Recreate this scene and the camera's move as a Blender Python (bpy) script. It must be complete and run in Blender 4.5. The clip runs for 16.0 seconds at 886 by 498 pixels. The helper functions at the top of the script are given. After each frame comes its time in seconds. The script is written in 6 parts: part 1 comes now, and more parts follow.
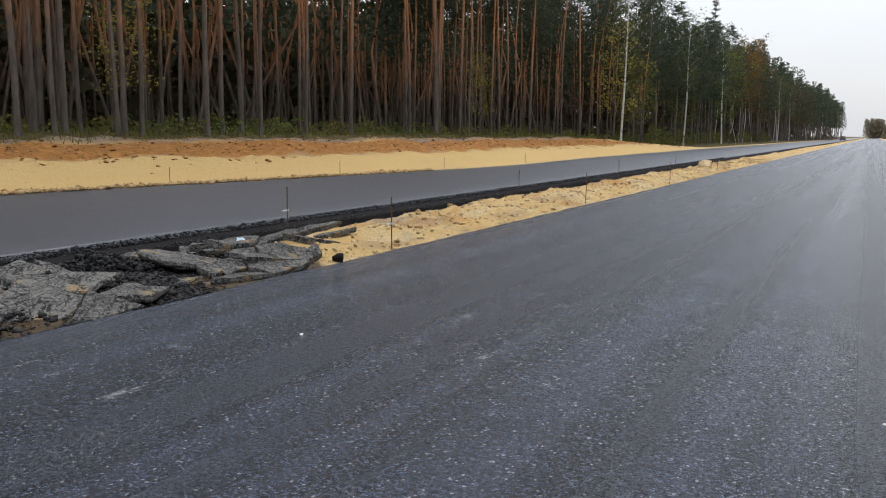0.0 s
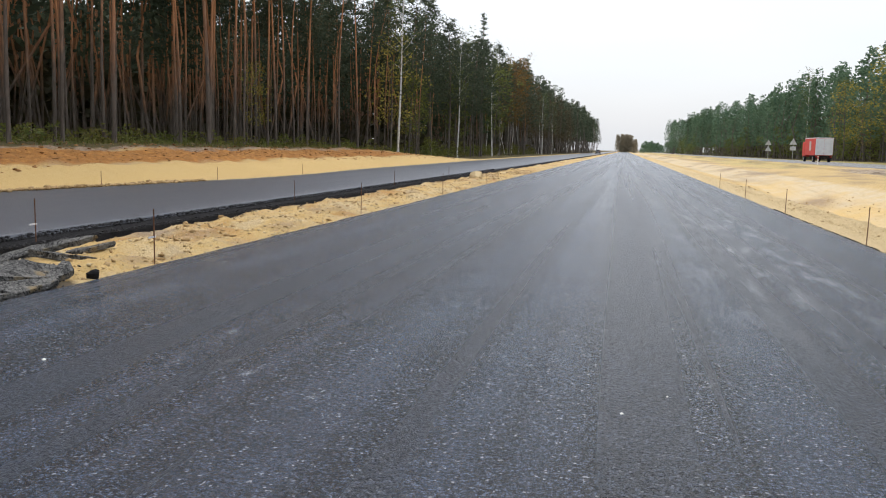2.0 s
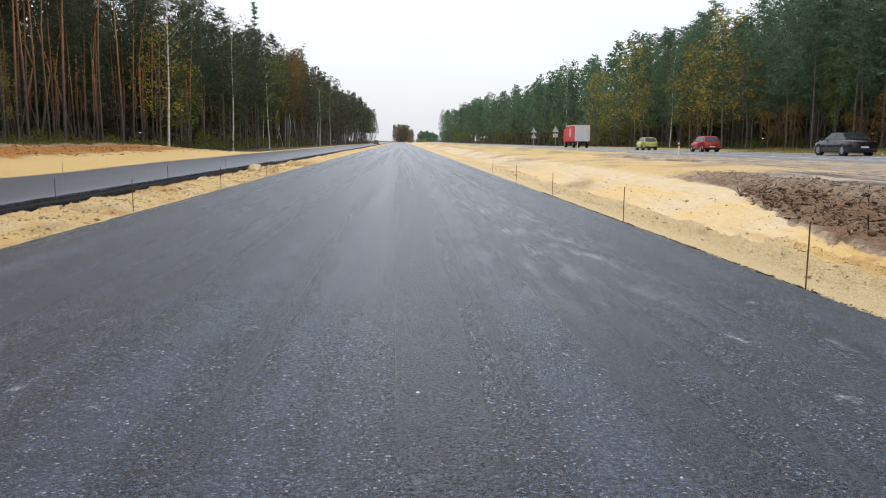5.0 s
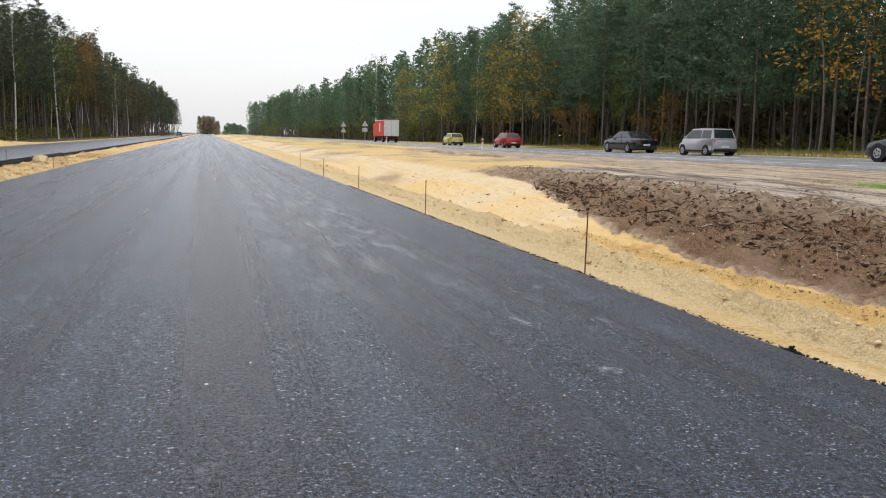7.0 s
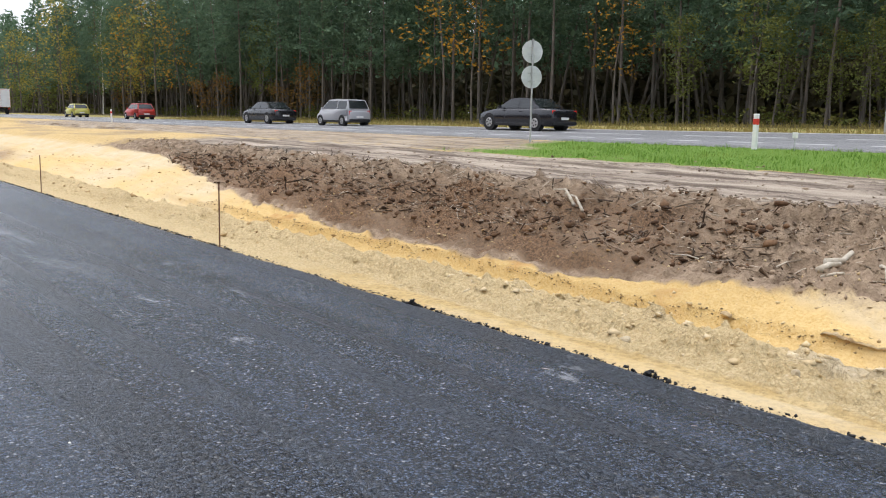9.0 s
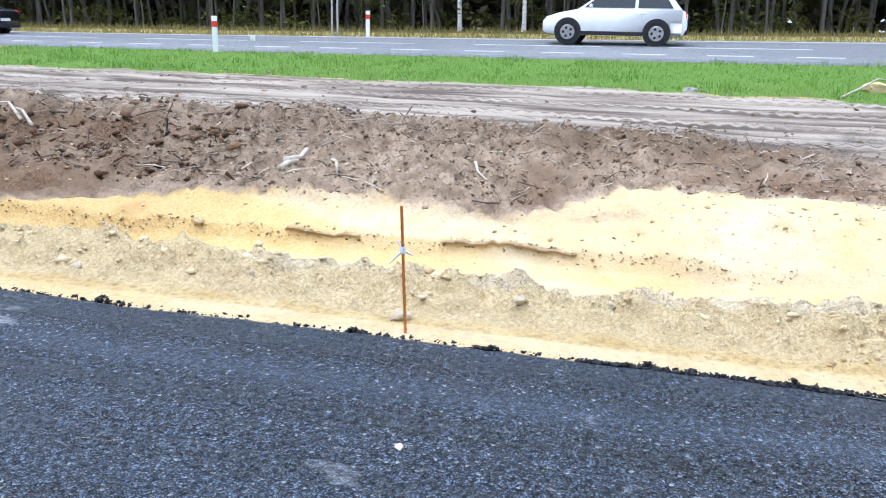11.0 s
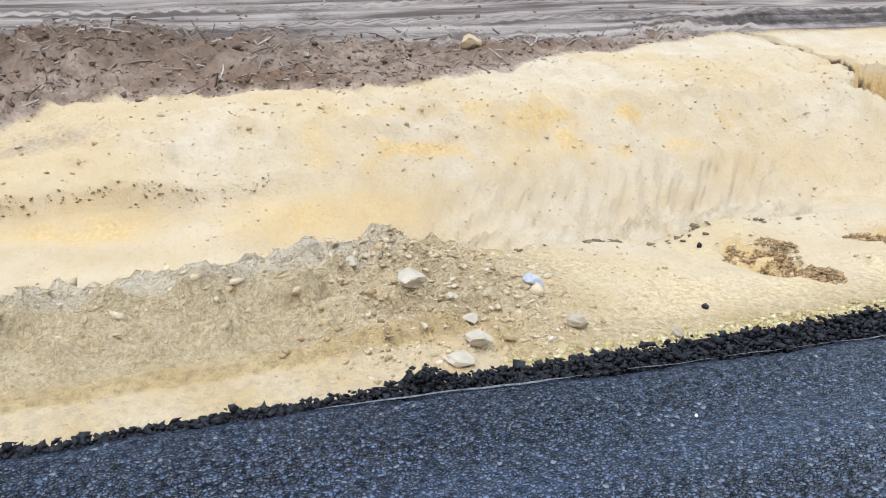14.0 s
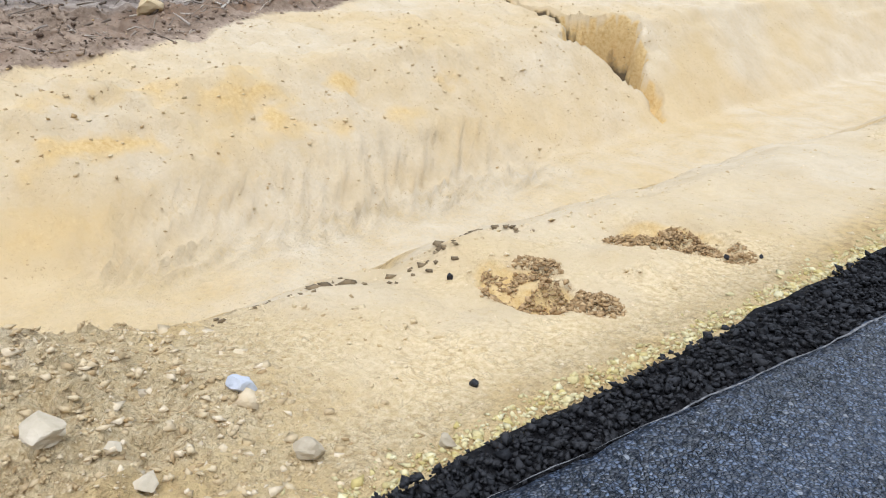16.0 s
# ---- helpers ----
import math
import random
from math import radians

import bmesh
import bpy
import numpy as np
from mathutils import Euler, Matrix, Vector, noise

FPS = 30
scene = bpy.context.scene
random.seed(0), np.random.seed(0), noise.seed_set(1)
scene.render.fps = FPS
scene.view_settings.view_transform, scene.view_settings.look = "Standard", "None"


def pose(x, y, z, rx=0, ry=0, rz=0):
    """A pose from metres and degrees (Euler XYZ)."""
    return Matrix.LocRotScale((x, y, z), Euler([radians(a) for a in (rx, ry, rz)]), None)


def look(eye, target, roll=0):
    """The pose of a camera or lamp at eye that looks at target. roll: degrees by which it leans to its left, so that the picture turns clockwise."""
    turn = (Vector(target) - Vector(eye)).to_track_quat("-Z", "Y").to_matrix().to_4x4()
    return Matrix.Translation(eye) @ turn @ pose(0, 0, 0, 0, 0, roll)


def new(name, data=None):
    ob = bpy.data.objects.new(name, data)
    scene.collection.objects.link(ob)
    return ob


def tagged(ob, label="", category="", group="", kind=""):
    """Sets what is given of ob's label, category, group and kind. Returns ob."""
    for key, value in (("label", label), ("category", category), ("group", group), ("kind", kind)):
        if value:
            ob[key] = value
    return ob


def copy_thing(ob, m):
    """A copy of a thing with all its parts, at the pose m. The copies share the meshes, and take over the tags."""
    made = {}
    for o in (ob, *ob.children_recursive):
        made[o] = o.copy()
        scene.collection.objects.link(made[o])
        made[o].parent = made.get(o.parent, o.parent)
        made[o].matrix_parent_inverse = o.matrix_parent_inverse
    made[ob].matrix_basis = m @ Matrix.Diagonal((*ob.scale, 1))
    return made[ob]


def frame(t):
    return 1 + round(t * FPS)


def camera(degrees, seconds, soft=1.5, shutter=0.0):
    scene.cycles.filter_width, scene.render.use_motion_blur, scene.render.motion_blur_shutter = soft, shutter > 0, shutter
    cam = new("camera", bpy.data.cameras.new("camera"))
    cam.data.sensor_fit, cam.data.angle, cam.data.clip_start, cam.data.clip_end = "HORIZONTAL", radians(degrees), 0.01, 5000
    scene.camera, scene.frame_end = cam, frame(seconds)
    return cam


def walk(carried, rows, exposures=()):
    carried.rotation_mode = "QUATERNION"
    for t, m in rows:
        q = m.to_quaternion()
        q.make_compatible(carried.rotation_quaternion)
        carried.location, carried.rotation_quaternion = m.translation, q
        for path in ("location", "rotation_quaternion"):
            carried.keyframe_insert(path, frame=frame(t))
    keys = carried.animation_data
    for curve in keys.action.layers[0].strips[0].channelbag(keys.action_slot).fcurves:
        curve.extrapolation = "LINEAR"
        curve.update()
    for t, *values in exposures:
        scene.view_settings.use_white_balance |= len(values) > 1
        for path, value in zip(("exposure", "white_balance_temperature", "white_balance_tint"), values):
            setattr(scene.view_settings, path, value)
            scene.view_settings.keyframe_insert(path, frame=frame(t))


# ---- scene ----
cam = camera(56.0, 16.0, soft=1.1)
ROWS = [
    (0, -0.093, -0.059, 1.609, 82.06, -0.51, 27.14),
    (0.5, -0.065, -0.041, 1.61, 82.26, -0.96, 23.62),
    (1, -0.02, -0.02, 1.61, 82.53, -1.25, 19.32),
    (1.5, 0.002, -0.002, 1.608, 82.77, -1.24, 15.29),
    (2, 0.018, 0.02, 1.606, 83.01, -1.2, 12.2),
    (2.5, 0.02, 0.018, 1.606, 83.23, -1.09, 10.2),
    (3, 0.013, 0.011, 1.612, 83.38, -0.98, 9.21),
    (5.5, -0.023, -0.044, 1.582, 82.31, -0.37, -6.78),
    (6, 0.035, -0.103, 1.586, 82.13, -0.81, -10.56),
    (6.5, 0.094, -0.152, 1.578, 82.26, -0.96, -13.94),
    (7, 0.111, -0.171, 1.567, 82.33, -0.99, -15.68),
    (7.5, 0.145, -0.188, 1.562, 82.31, -0.8, -18.15),
    (8, 0.21, -0.194, 1.545, 81.95, -1.03, -25.8),
    (10.5, 0.38, -0.356, 1.554, 76.85, -0.53, -62.74),
    (11, 0.537, -0.371, 1.555, 74.98, -1.24, -74.38),
    (11.5, 0.733, -0.382, 1.532, 73.33, -1.34, -85.33),
    (12, 0.906, -0.474, 1.522, 72.01, -0.36, -91.66),
    (12.5, 1.137, -0.581, 1.526, 70.92, -0.16, -94.05),
    (13, 1.441, -0.636, 1.514, 70.76, -0.35, -97.41),
    (13.5, 1.745, -0.732, 1.518, 69.13, -0.51, -104.16),
    (14, 2.023, -0.91, 1.513, 67.63, -0.54, -108.49),
    (14.5, 2.312, -1.051, 1.485, 66.34, -1.91, -116),
    (15, 2.589, -1.158, 1.496, 65.76, -1.57, -121.61),
    (15.5, 2.802, -1.343, 1.497, 65.28, -1.24, -124.35),
    (16, 3.012, -1.497, 1.497, 64.6, -1.85, -127.89),
]
EXPOSURES = [(0.0, 0.24, 6550, 11), (1.5, 0.33, 6550, 11), (3.0, 0.36, 6550, 11), (5.5, 0.36, 6500, 11), (8.0, 0.35, 6850, 12), (10.5, 1.12, 5500, 10), (11.5, 1.0, 5400, 10), (12.5, 0.84, 5350, 10), (14.0, 0.56, 5550, 11), (16.0, 0.46, 5800, 11)]
walk(cam, [(t, pose(x, y, z, rx, ry, rz)) for t, x, y, z, rx, ry, rz in ROWS], EXPOSURES)

# ---- overcast daylight ----
world = bpy.data.worlds.new("overcast_sky")
scene.world = world
world.use_nodes = True
wn, wl = world.node_tree.nodes, world.node_tree.links
wn.clear()
w_out = wn.new("ShaderNodeOutputWorld")
w_sky = wn.new("ShaderNodeTexSky")
w_sky.sky_type = "NISHITA"
w_sky.sun_disc = False
w_sky.sun_elevation = radians(69)
w_sky.sun_rotation = radians(-27)
w_sky.dust_density = 4.0
w_bg1 = wn.new("ShaderNodeBackground")
w_bg1.inputs["Strength"].default_value = 0.05
wl.new(w_sky.outputs[0], w_bg1.inputs["Color"])
w_co = wn.new("ShaderNodeTexCoord")
w_map = wn.new("ShaderNodeMapping")
w_map.inputs["Scale"].default_value = (1.0, 1.0, 3.0)
wl.new(w_co.outputs["Generated"], w_map.inputs["Vector"])
w_noise = wn.new("ShaderNodeTexNoise")
w_noise.inputs["Scale"].default_value = 1.6
w_noise.inputs["Detail"].default_value = 4.0
wl.new(w_map.outputs[0], w_noise.inputs["Vector"])
w_ramp = wn.new("ShaderNodeValToRGB")
w_ramp.color_ramp.elements[0].position = 0.3
w_ramp.color_ramp.elements[0].color = (0.66, 0.70, 0.76, 1)
w_ramp.color_ramp.elements[1].position = 0.7
w_ramp.color_ramp.elements[1].color = (0.77, 0.80, 0.84, 1)
wl.new(w_noise.outputs["Fac"], w_ramp.inputs["Fac"])
w_bg2 = wn.new("ShaderNodeBackground")
w_sep = wn.new("ShaderNodeSeparateXYZ")
wl.new(w_co.outputs["Generated"], w_sep.inputs[0])
w_rise = wn.new("ShaderNodeMapRange")
w_rise.inputs["From Min"].default_value = 0.12
w_rise.inputs["From Max"].default_value = 1.0
w_rise.inputs["To Min"].default_value = 0.78
w_rise.inputs["To Max"].default_value = 1.35
wl.new(w_sep.outputs[2], w_rise.inputs["Value"])
wl.new(w_rise.outputs[0], w_bg2.inputs["Strength"])
wl.new(w_ramp.outputs["Color"], w_bg2.inputs["Color"])
w_add = wn.new("ShaderNodeAddShader")
wl.new(w_bg1.outputs[0], w_add.inputs[0])
wl.new(w_bg2.outputs[0], w_add.inputs[1])
wl.new(w_add.outputs[0], w_out.inputs["Surface"])

sun_data = bpy.data.lights.new("sun", "SUN")
sun_data.energy = 0.7
sun_data.angle = radians(40)
sun_data.color = (1.0, 0.985, 0.965)
sun = new("sun", sun_data)
sun.matrix_world = look((-10, 20, 60), (0, 0, 0))


# ---- small tools ----
def hash2(ix, iy, seed):
    h = (ix.astype(np.int64) * 374761393 + iy.astype(np.int64) * 668265263 + seed * 974711) & 0xFFFFFFFF
    h = ((h ^ (h >> 13)) * 1274126177) & 0xFFFFFFFF
    return ((h ^ (h >> 16)) & 0xFFFFFF) / float(0xFFFFFF)


def value_noise(x, y, seed=0):
    x, y = np.asarray(x, float), np.asarray(y, float)
    ix, iy = np.floor(x), np.floor(y)
    fx, fy = x - ix, y - iy
    fx, fy = fx * fx * (3 - 2 * fx), fy * fy * (3 - 2 * fy)
    a, b = hash2(ix, iy, seed), hash2(ix + 1, iy, seed)
    c, d = hash2(ix, iy + 1, seed), hash2(ix + 1, iy + 1, seed)
    return (a + (b - a) * fx) * (1 - fy) + (c + (d - c) * fx) * fy


def fbm(x, y, seed=0, octaves=4):
    total, amp, norm = 0.0, 1.0, 0.0
    for k in range(octaves):
        total = total + amp * (value_noise(x * 2 ** k + 17 * k, y * 2 ** k - 9 * k, seed + k) - 0.5)
        norm += amp
        amp *= 0.55
    return total / norm * 2


def step(a, b, v):
    u = np.clip((np.asarray(v, float) - a) / (b - a), 0, 1)
    return u * u * (3 - 2 * u)


def mesh_from(name, verts, faces, material=None, smooth=False):
    me = bpy.data.meshes.new(name)
    me.from_pydata([tuple(v) for v in verts], [], [tuple(f) for f in faces])
    me.update()
    if material:
        me.materials.append(material)
    if smooth:
        me.polygons.foreach_set("use_smooth", [True] * len(me.polygons))
    return me


def quick_mesh(name, verts, loops, size, material, smooth=False):
    """A large mesh of triangles (size 3) or quads (size 4) from arrays."""
    verts, loops = np.asarray(verts, np.float32), np.asarray(loops, np.int32).ravel()
    n = len(loops) // size
    me = bpy.data.meshes.new(name)
    me.vertices.add(len(verts))
    me.vertices.foreach_set("co", verts.ravel())
    me.loops.add(len(loops))
    me.loops.foreach_set("vertex_index", loops)
    me.polygons.add(n)
    me.polygons.foreach_set("loop_start", np.arange(n, dtype=np.int32) * size)
    me.polygons.foreach_set("loop_total", np.full(n, size, np.int32))
    if smooth:
        me.polygons.foreach_set("use_smooth", np.ones(n, bool))
    me.update(calc_edges=True)
    me.materials.append(material)
    return me


def part(name, bm, material, parent=None, label=""):
    """One bmesh as one mesh object under a thing or a part."""
    me = bpy.data.meshes.new(name)
    bm.to_mesh(me)
    bm.free()
    me.materials.append(material)
    ob = new(name, me)
    if parent is not None:
        ob.parent = parent
    if label:
        ob["label"] = label
    return ob


def smooth(ob):
    for p in ob.data.polygons:
        p.use_smooth = True
    return ob


def box_bm(size, at=(0, 0, 0), bevel=0.0, bm=None, turn=None):
    bm = bm or bmesh.new()
    m = Matrix.Translation(at) @ (turn or Matrix()) @ Matrix.Diagonal((*size, 1))
    r = bmesh.ops.create_cube(bm, size=1, matrix=m)
    if bevel:
        edges = list({e for v in r["verts"] for e in v.link_edges})
        bmesh.ops.bevel(bm, geom=edges, offset=bevel, segments=2, affect="EDGES", profile=0.5)
    return bm


def tube_bm(a, b, r1, r2=None, sides=10, bm=None):
    bm = bm or bmesh.new()
    a, b = Vector(a), Vector(b)
    d = b - a
    m = Matrix.Translation((a + b) / 2) @ d.to_track_quat("Z", "Y").to_matrix().to_4x4()
    bmesh.ops.create_cone(bm, cap_ends=True, segments=sides, radius1=r1, radius2=r1 if r2 is None else r2, depth=d.length, matrix=m)
    return bm


# ---- materials ----
class Nodes:
    """A short way to write a node material."""

    def __init__(self, name, rough=0.8, metallic=0.0, spec=0.3):
        self.mat = bpy.data.materials.new(name)
        self.mat.use_nodes = True
        self.tree = self.mat.node_tree
        self.bsdf = self.tree.nodes["Principled BSDF"]
        self.bsdf.inputs["Roughness"].default_value = rough
        self.bsdf.inputs["Metallic"].default_value = metallic
        self.bsdf.inputs["Specular IOR Level"].default_value = spec
        self.coord = self.tree.nodes.new("ShaderNodeTexCoord").outputs["Object"]

    def put(self, value, socket):
        if isinstance(value, bpy.types.NodeSocket):
            self.tree.links.new(value, socket)
        elif isinstance(value, (tuple, list)) and len(value) == 3 and socket.type == "RGBA":
            socket.default_value = (*value, 1)
        else:
            socket.default_value = value

    def noise(self, scale, detail=4.0, rough=0.55, stretch=None, distort=0.0):
        n = self.tree.nodes.new("ShaderNodeTexNoise")
        n.inputs["Scale"].default_value = scale
        n.inputs["Detail"].default_value = detail
        n.inputs["Roughness"].default_value = rough
        n.inputs["Distortion"].default_value = distort
        self.tree.links.new(self.stretched(stretch), n.inputs["Vector"])
        return n.outputs["Fac"]

    def stretched(self, stretch):
        if stretch is None:
            return self.coord
        m = self.tree.nodes.new("ShaderNodeMapping")
        m.inputs["Scale"].default_value = stretch
        self.tree.links.new(self.coord, m.inputs["Vector"])
        return m.outputs[0]

    def voronoi(self, scale, feature="F1", out="Distance", stretch=None):
        n = self.tree.nodes.new("ShaderNodeTexVoronoi")
        n.feature = feature
        n.inputs["Scale"].default_value = scale
        self.tree.links.new(self.stretched(stretch), n.inputs["Vector"])
        return n.outputs[out]

    def ramp(self, fac, *stops):
        n = self.tree.nodes.new("ShaderNodeValToRGB")
        e = n.color_ramp.elements
        while len(e) < len(stops):
            e.new(0.5)
        for el, (pos, col) in zip(e, stops):
            el.position = pos
            el.color = (col, col, col, 1) if isinstance(col, (int, float)) else (*col, 1)
        self.put(fac, n.inputs["Fac"])
        return n.outputs["Color"]

    def mix(self, fac, a, b, blend="MIX"):
        n = self.tree.nodes.new("ShaderNodeMix")
        n.data_type = "RGBA"
        n.blend_type = blend
        self.put(fac, n.inputs[0])
        self.put(a, n.inputs[6])
        self.put(b, n.inputs[7])
        return n.outputs[2]

    def math(self, op, a, b=0.0, c=0.0):
        n = self.tree.nodes.new("ShaderNodeMath")
        n.operation = op
        for v, s in zip((a, b, c), n.inputs):
            self.put(v, s)
        return n.outputs[0]

    def attribute(self, name):
        n = self.tree.nodes.new("ShaderNodeAttribute")
        n.attribute_name = name
        s = self.tree.nodes.new("ShaderNodeSeparateColor")
        self.tree.links.new(n.outputs["Color"], s.inputs[0])
        return s.outputs

    def island(self):
        return self.tree.nodes.new("ShaderNodeNewGeometry").outputs["Random Per Island"]

    def random(self):
        return self.tree.nodes.new("ShaderNodeObjectInfo").outputs["Random"]

    def bump(self, height, strength=0.5, distance=0.02, after=None):
        n = self.tree.nodes.new("ShaderNodeBump")
        self.put(strength, n.inputs["Strength"])
        n.inputs["Distance"].default_value = distance
        self.put(height, n.inputs["Height"])
        if after is not None:
            self.tree.links.new(after, n.inputs["Normal"])
        self.tree.links.new(n.outputs[0], self.bsdf.inputs["Normal"])
        return n.outputs[0]

    def colour(self, value):
        self.put(value, self.bsdf.inputs["Base Color"])
        return self

    def rough(self, value):
        self.put(value, self.bsdf.inputs["Roughness"])
        return self


def simple(name, a, b, scale=8.0, rough=0.7, metallic=0.0, bump=0.2, distance=0.01, spec=0.3):
    n = Nodes(name, rough, metallic, spec)
    f = n.noise(scale, 5)
    n.colour(n.mix(n.ramp(f, (0.3, 0.0), (0.7, 1.0)), a, b))
    if bump:
        n.bump(n.noise(scale * 5, 4), bump, distance)
    return n.mat


def asphalt(name, dark, light, tracks=1.0, grain=1.0, rough=(0.3, 0.17), spec=1.0):
    n = Nodes(name, 0.5, 0.0, spec)
    cell = n.tree.nodes.new("ShaderNodeSeparateColor")
    n.tree.links.new(n.voronoi(72, out="Color"), cell.inputs[0])
    gap = n.voronoi(72, "DISTANCE_TO_EDGE")
    dome = n.voronoi(72)
    pits = n.noise(36, 3, 0.75)
    patchy = n.noise(5, 5, 0.7)
    big = n.noise(0.9, 5, 0.6)
    streak = n.noise(1.0, 4, 0.55, stretch=(1.3, 0.04, 1))
    # crushed stones of many shades with black binder between them
    shade = n.ramp(cell.outputs[0], (0.0, 0.0), (0.42, 0.05), (0.56, 0.55), (0.97, 1.15))
    stone_col = n.mix(shade, dark, light)
    base = n.mix(n.ramp(gap, (0.02, 0.0), (0.12, 1.0)), tuple(c * 0.4 for c in dark), stone_col)
    hollow = n.math("MULTIPLY", n.ramp(pits, (0.48, 0.0), (0.59, 1.0)), 0.8 * grain)
    base = n.mix(hollow, base, tuple(c * 0.4 for c in dark))
    base = n.mix(n.math("MULTIPLY", n.ramp(patchy, (0.45, 0.0), (0.65, 1.0)), 0.35), base, dark)
    base = n.mix(n.math("MULTIPLY", n.ramp(streak, (0.42, 0.0), (0.66, 1.0)), 0.16 * tracks), base, tuple(c * 1.3 for c in light))
    # roller lanes along the road, and coarse mottling
    lane = n.noise(1.0, 2, 0.5, stretch=(1.5, 0.012, 1))
    base = n.mix(n.math("MULTIPLY", n.ramp(lane, (0.48, 0.0), (0.64, 1.0)), 0.2 * tracks), base, tuple(c * 1.15 for c in light))
    base = n.mix(n.math("MULTIPLY", n.ramp(lane, (0.34, 1.0), (0.47, 0.0)), 0.3 * tracks), base, dark)
    mottle = n.noise(30, 3, 0.65)
    base = n.mix(n.math("MULTIPLY", n.ramp(mottle, (0.35, 1.0), (0.5, 0.0)), 0.7 * grain), base, dark)
    base = n.mix(n.math("MULTIPLY", n.ramp(mottle, (0.6, 0.0), (0.7, 1.0)), 0.35 * grain), base, tuple(min(1, c * 1.5) for c in light))
    base = n.mix(n.math("MULTIPLY", n.ramp(big, (0.45, 0.0), (0.75, 1.0)), 0.35), base, tuple(c * 0.8 for c in dark))
    pale = n.math("GREATER_THAN", cell.outputs[1], 0.986)
    base = n.mix(n.math("MULTIPLY", pale, 0.55), base, (0.32, 0.33, 0.34))
    scuff = n.noise(4.2, 6, 0.75, stretch=(1.0, 0.5, 1))
    patch = n.ramp(n.noise(0.5, 3), (0.5, 0.0), (0.62, 1.0))
    base = n.mix(n.math("MULTIPLY", n.math("MULTIPLY", n.ramp(scuff, (0.58, 0.0), (0.68, 1.0)), patch), 0.6 * tracks), base, (0.34, 0.35, 0.365))
    # dusty scuffs left by turning trucks on a stretch of one lane
    place = n.tree.nodes.new("ShaderNodeSeparateXYZ")
    n.tree.links.new(n.coord, place.inputs[0])
    span = n.math("MULTIPLY", n.ramp(n.math("DIVIDE", place.outputs[0], 4.0), (0.15, 0.0), (0.4, 1.0), (0.62, 1.0), (0.85, 0.0)), n.ramp(n.math("DIVIDE", place.outputs[1], 40.0), (0.15, 0.0), (0.3, 1.0), (0.6, 1.0), (0.85, 0.0)))
    dust = n.math("MULTIPLY", span, n.ramp(n.noise(2.2, 6, 0.72, stretch=(1.6, 0.3, 1)), (0.5, 0.0), (0.64, 1.0)))
    base = n.mix(n.math("MULTIPLY", dust, 0.5 * tracks), base, (0.34, 0.35, 0.37))
    n.colour(base)
    closed = n.math("MULTIPLY", n.ramp(gap, (0.0, 1.0 - grain * 0.9), (0.1, 1.0)), n.math("SUBTRACT", 1.0, hollow))
    n.put(n.math("MULTIPLY", closed, spec), n.bsdf.inputs["Specular IOR Level"])
    n.rough(n.ramp(lane, (0.35, rough[0]), (0.65, rough[1] + 0.06)))
    h = n.math("MULTIPLY", n.ramp(gap, (0.0, 0.0), (0.2, 1.0)), n.math("SUBTRACT", 1.0, n.math("MULTIPLY", dome, 0.6)))
    b1 = n.bump(h, 0.7 * grain, 0.009)
    n.bump(n.math("SUBTRACT", 1.0, pits), 0.24 * grain, 0.02, after=b1)
    return n.mat


M_ROAD = asphalt("asphalt_new", (0.0045, 0.0056, 0.0085), (0.097, 0.13, 0.192))
M_ROAD2 = asphalt("asphalt_second", (0.03, 0.036, 0.05), (0.085, 0.102, 0.138), 0.0, 0.35, (0.36, 0.28))
M_ROAD3 = asphalt("asphalt_worn", (0.2, 0.2, 0.205), (0.4, 0.4, 0.405), 0.6, 0.5, (0.45, 0.35), 0.4)
M_TAR = simple("asphalt_crumbs", (0.008, 0.008, 0.009), (0.026, 0.025, 0.025), 40, 0.95, bump=0.8, distance=0.012, spec=0.08)


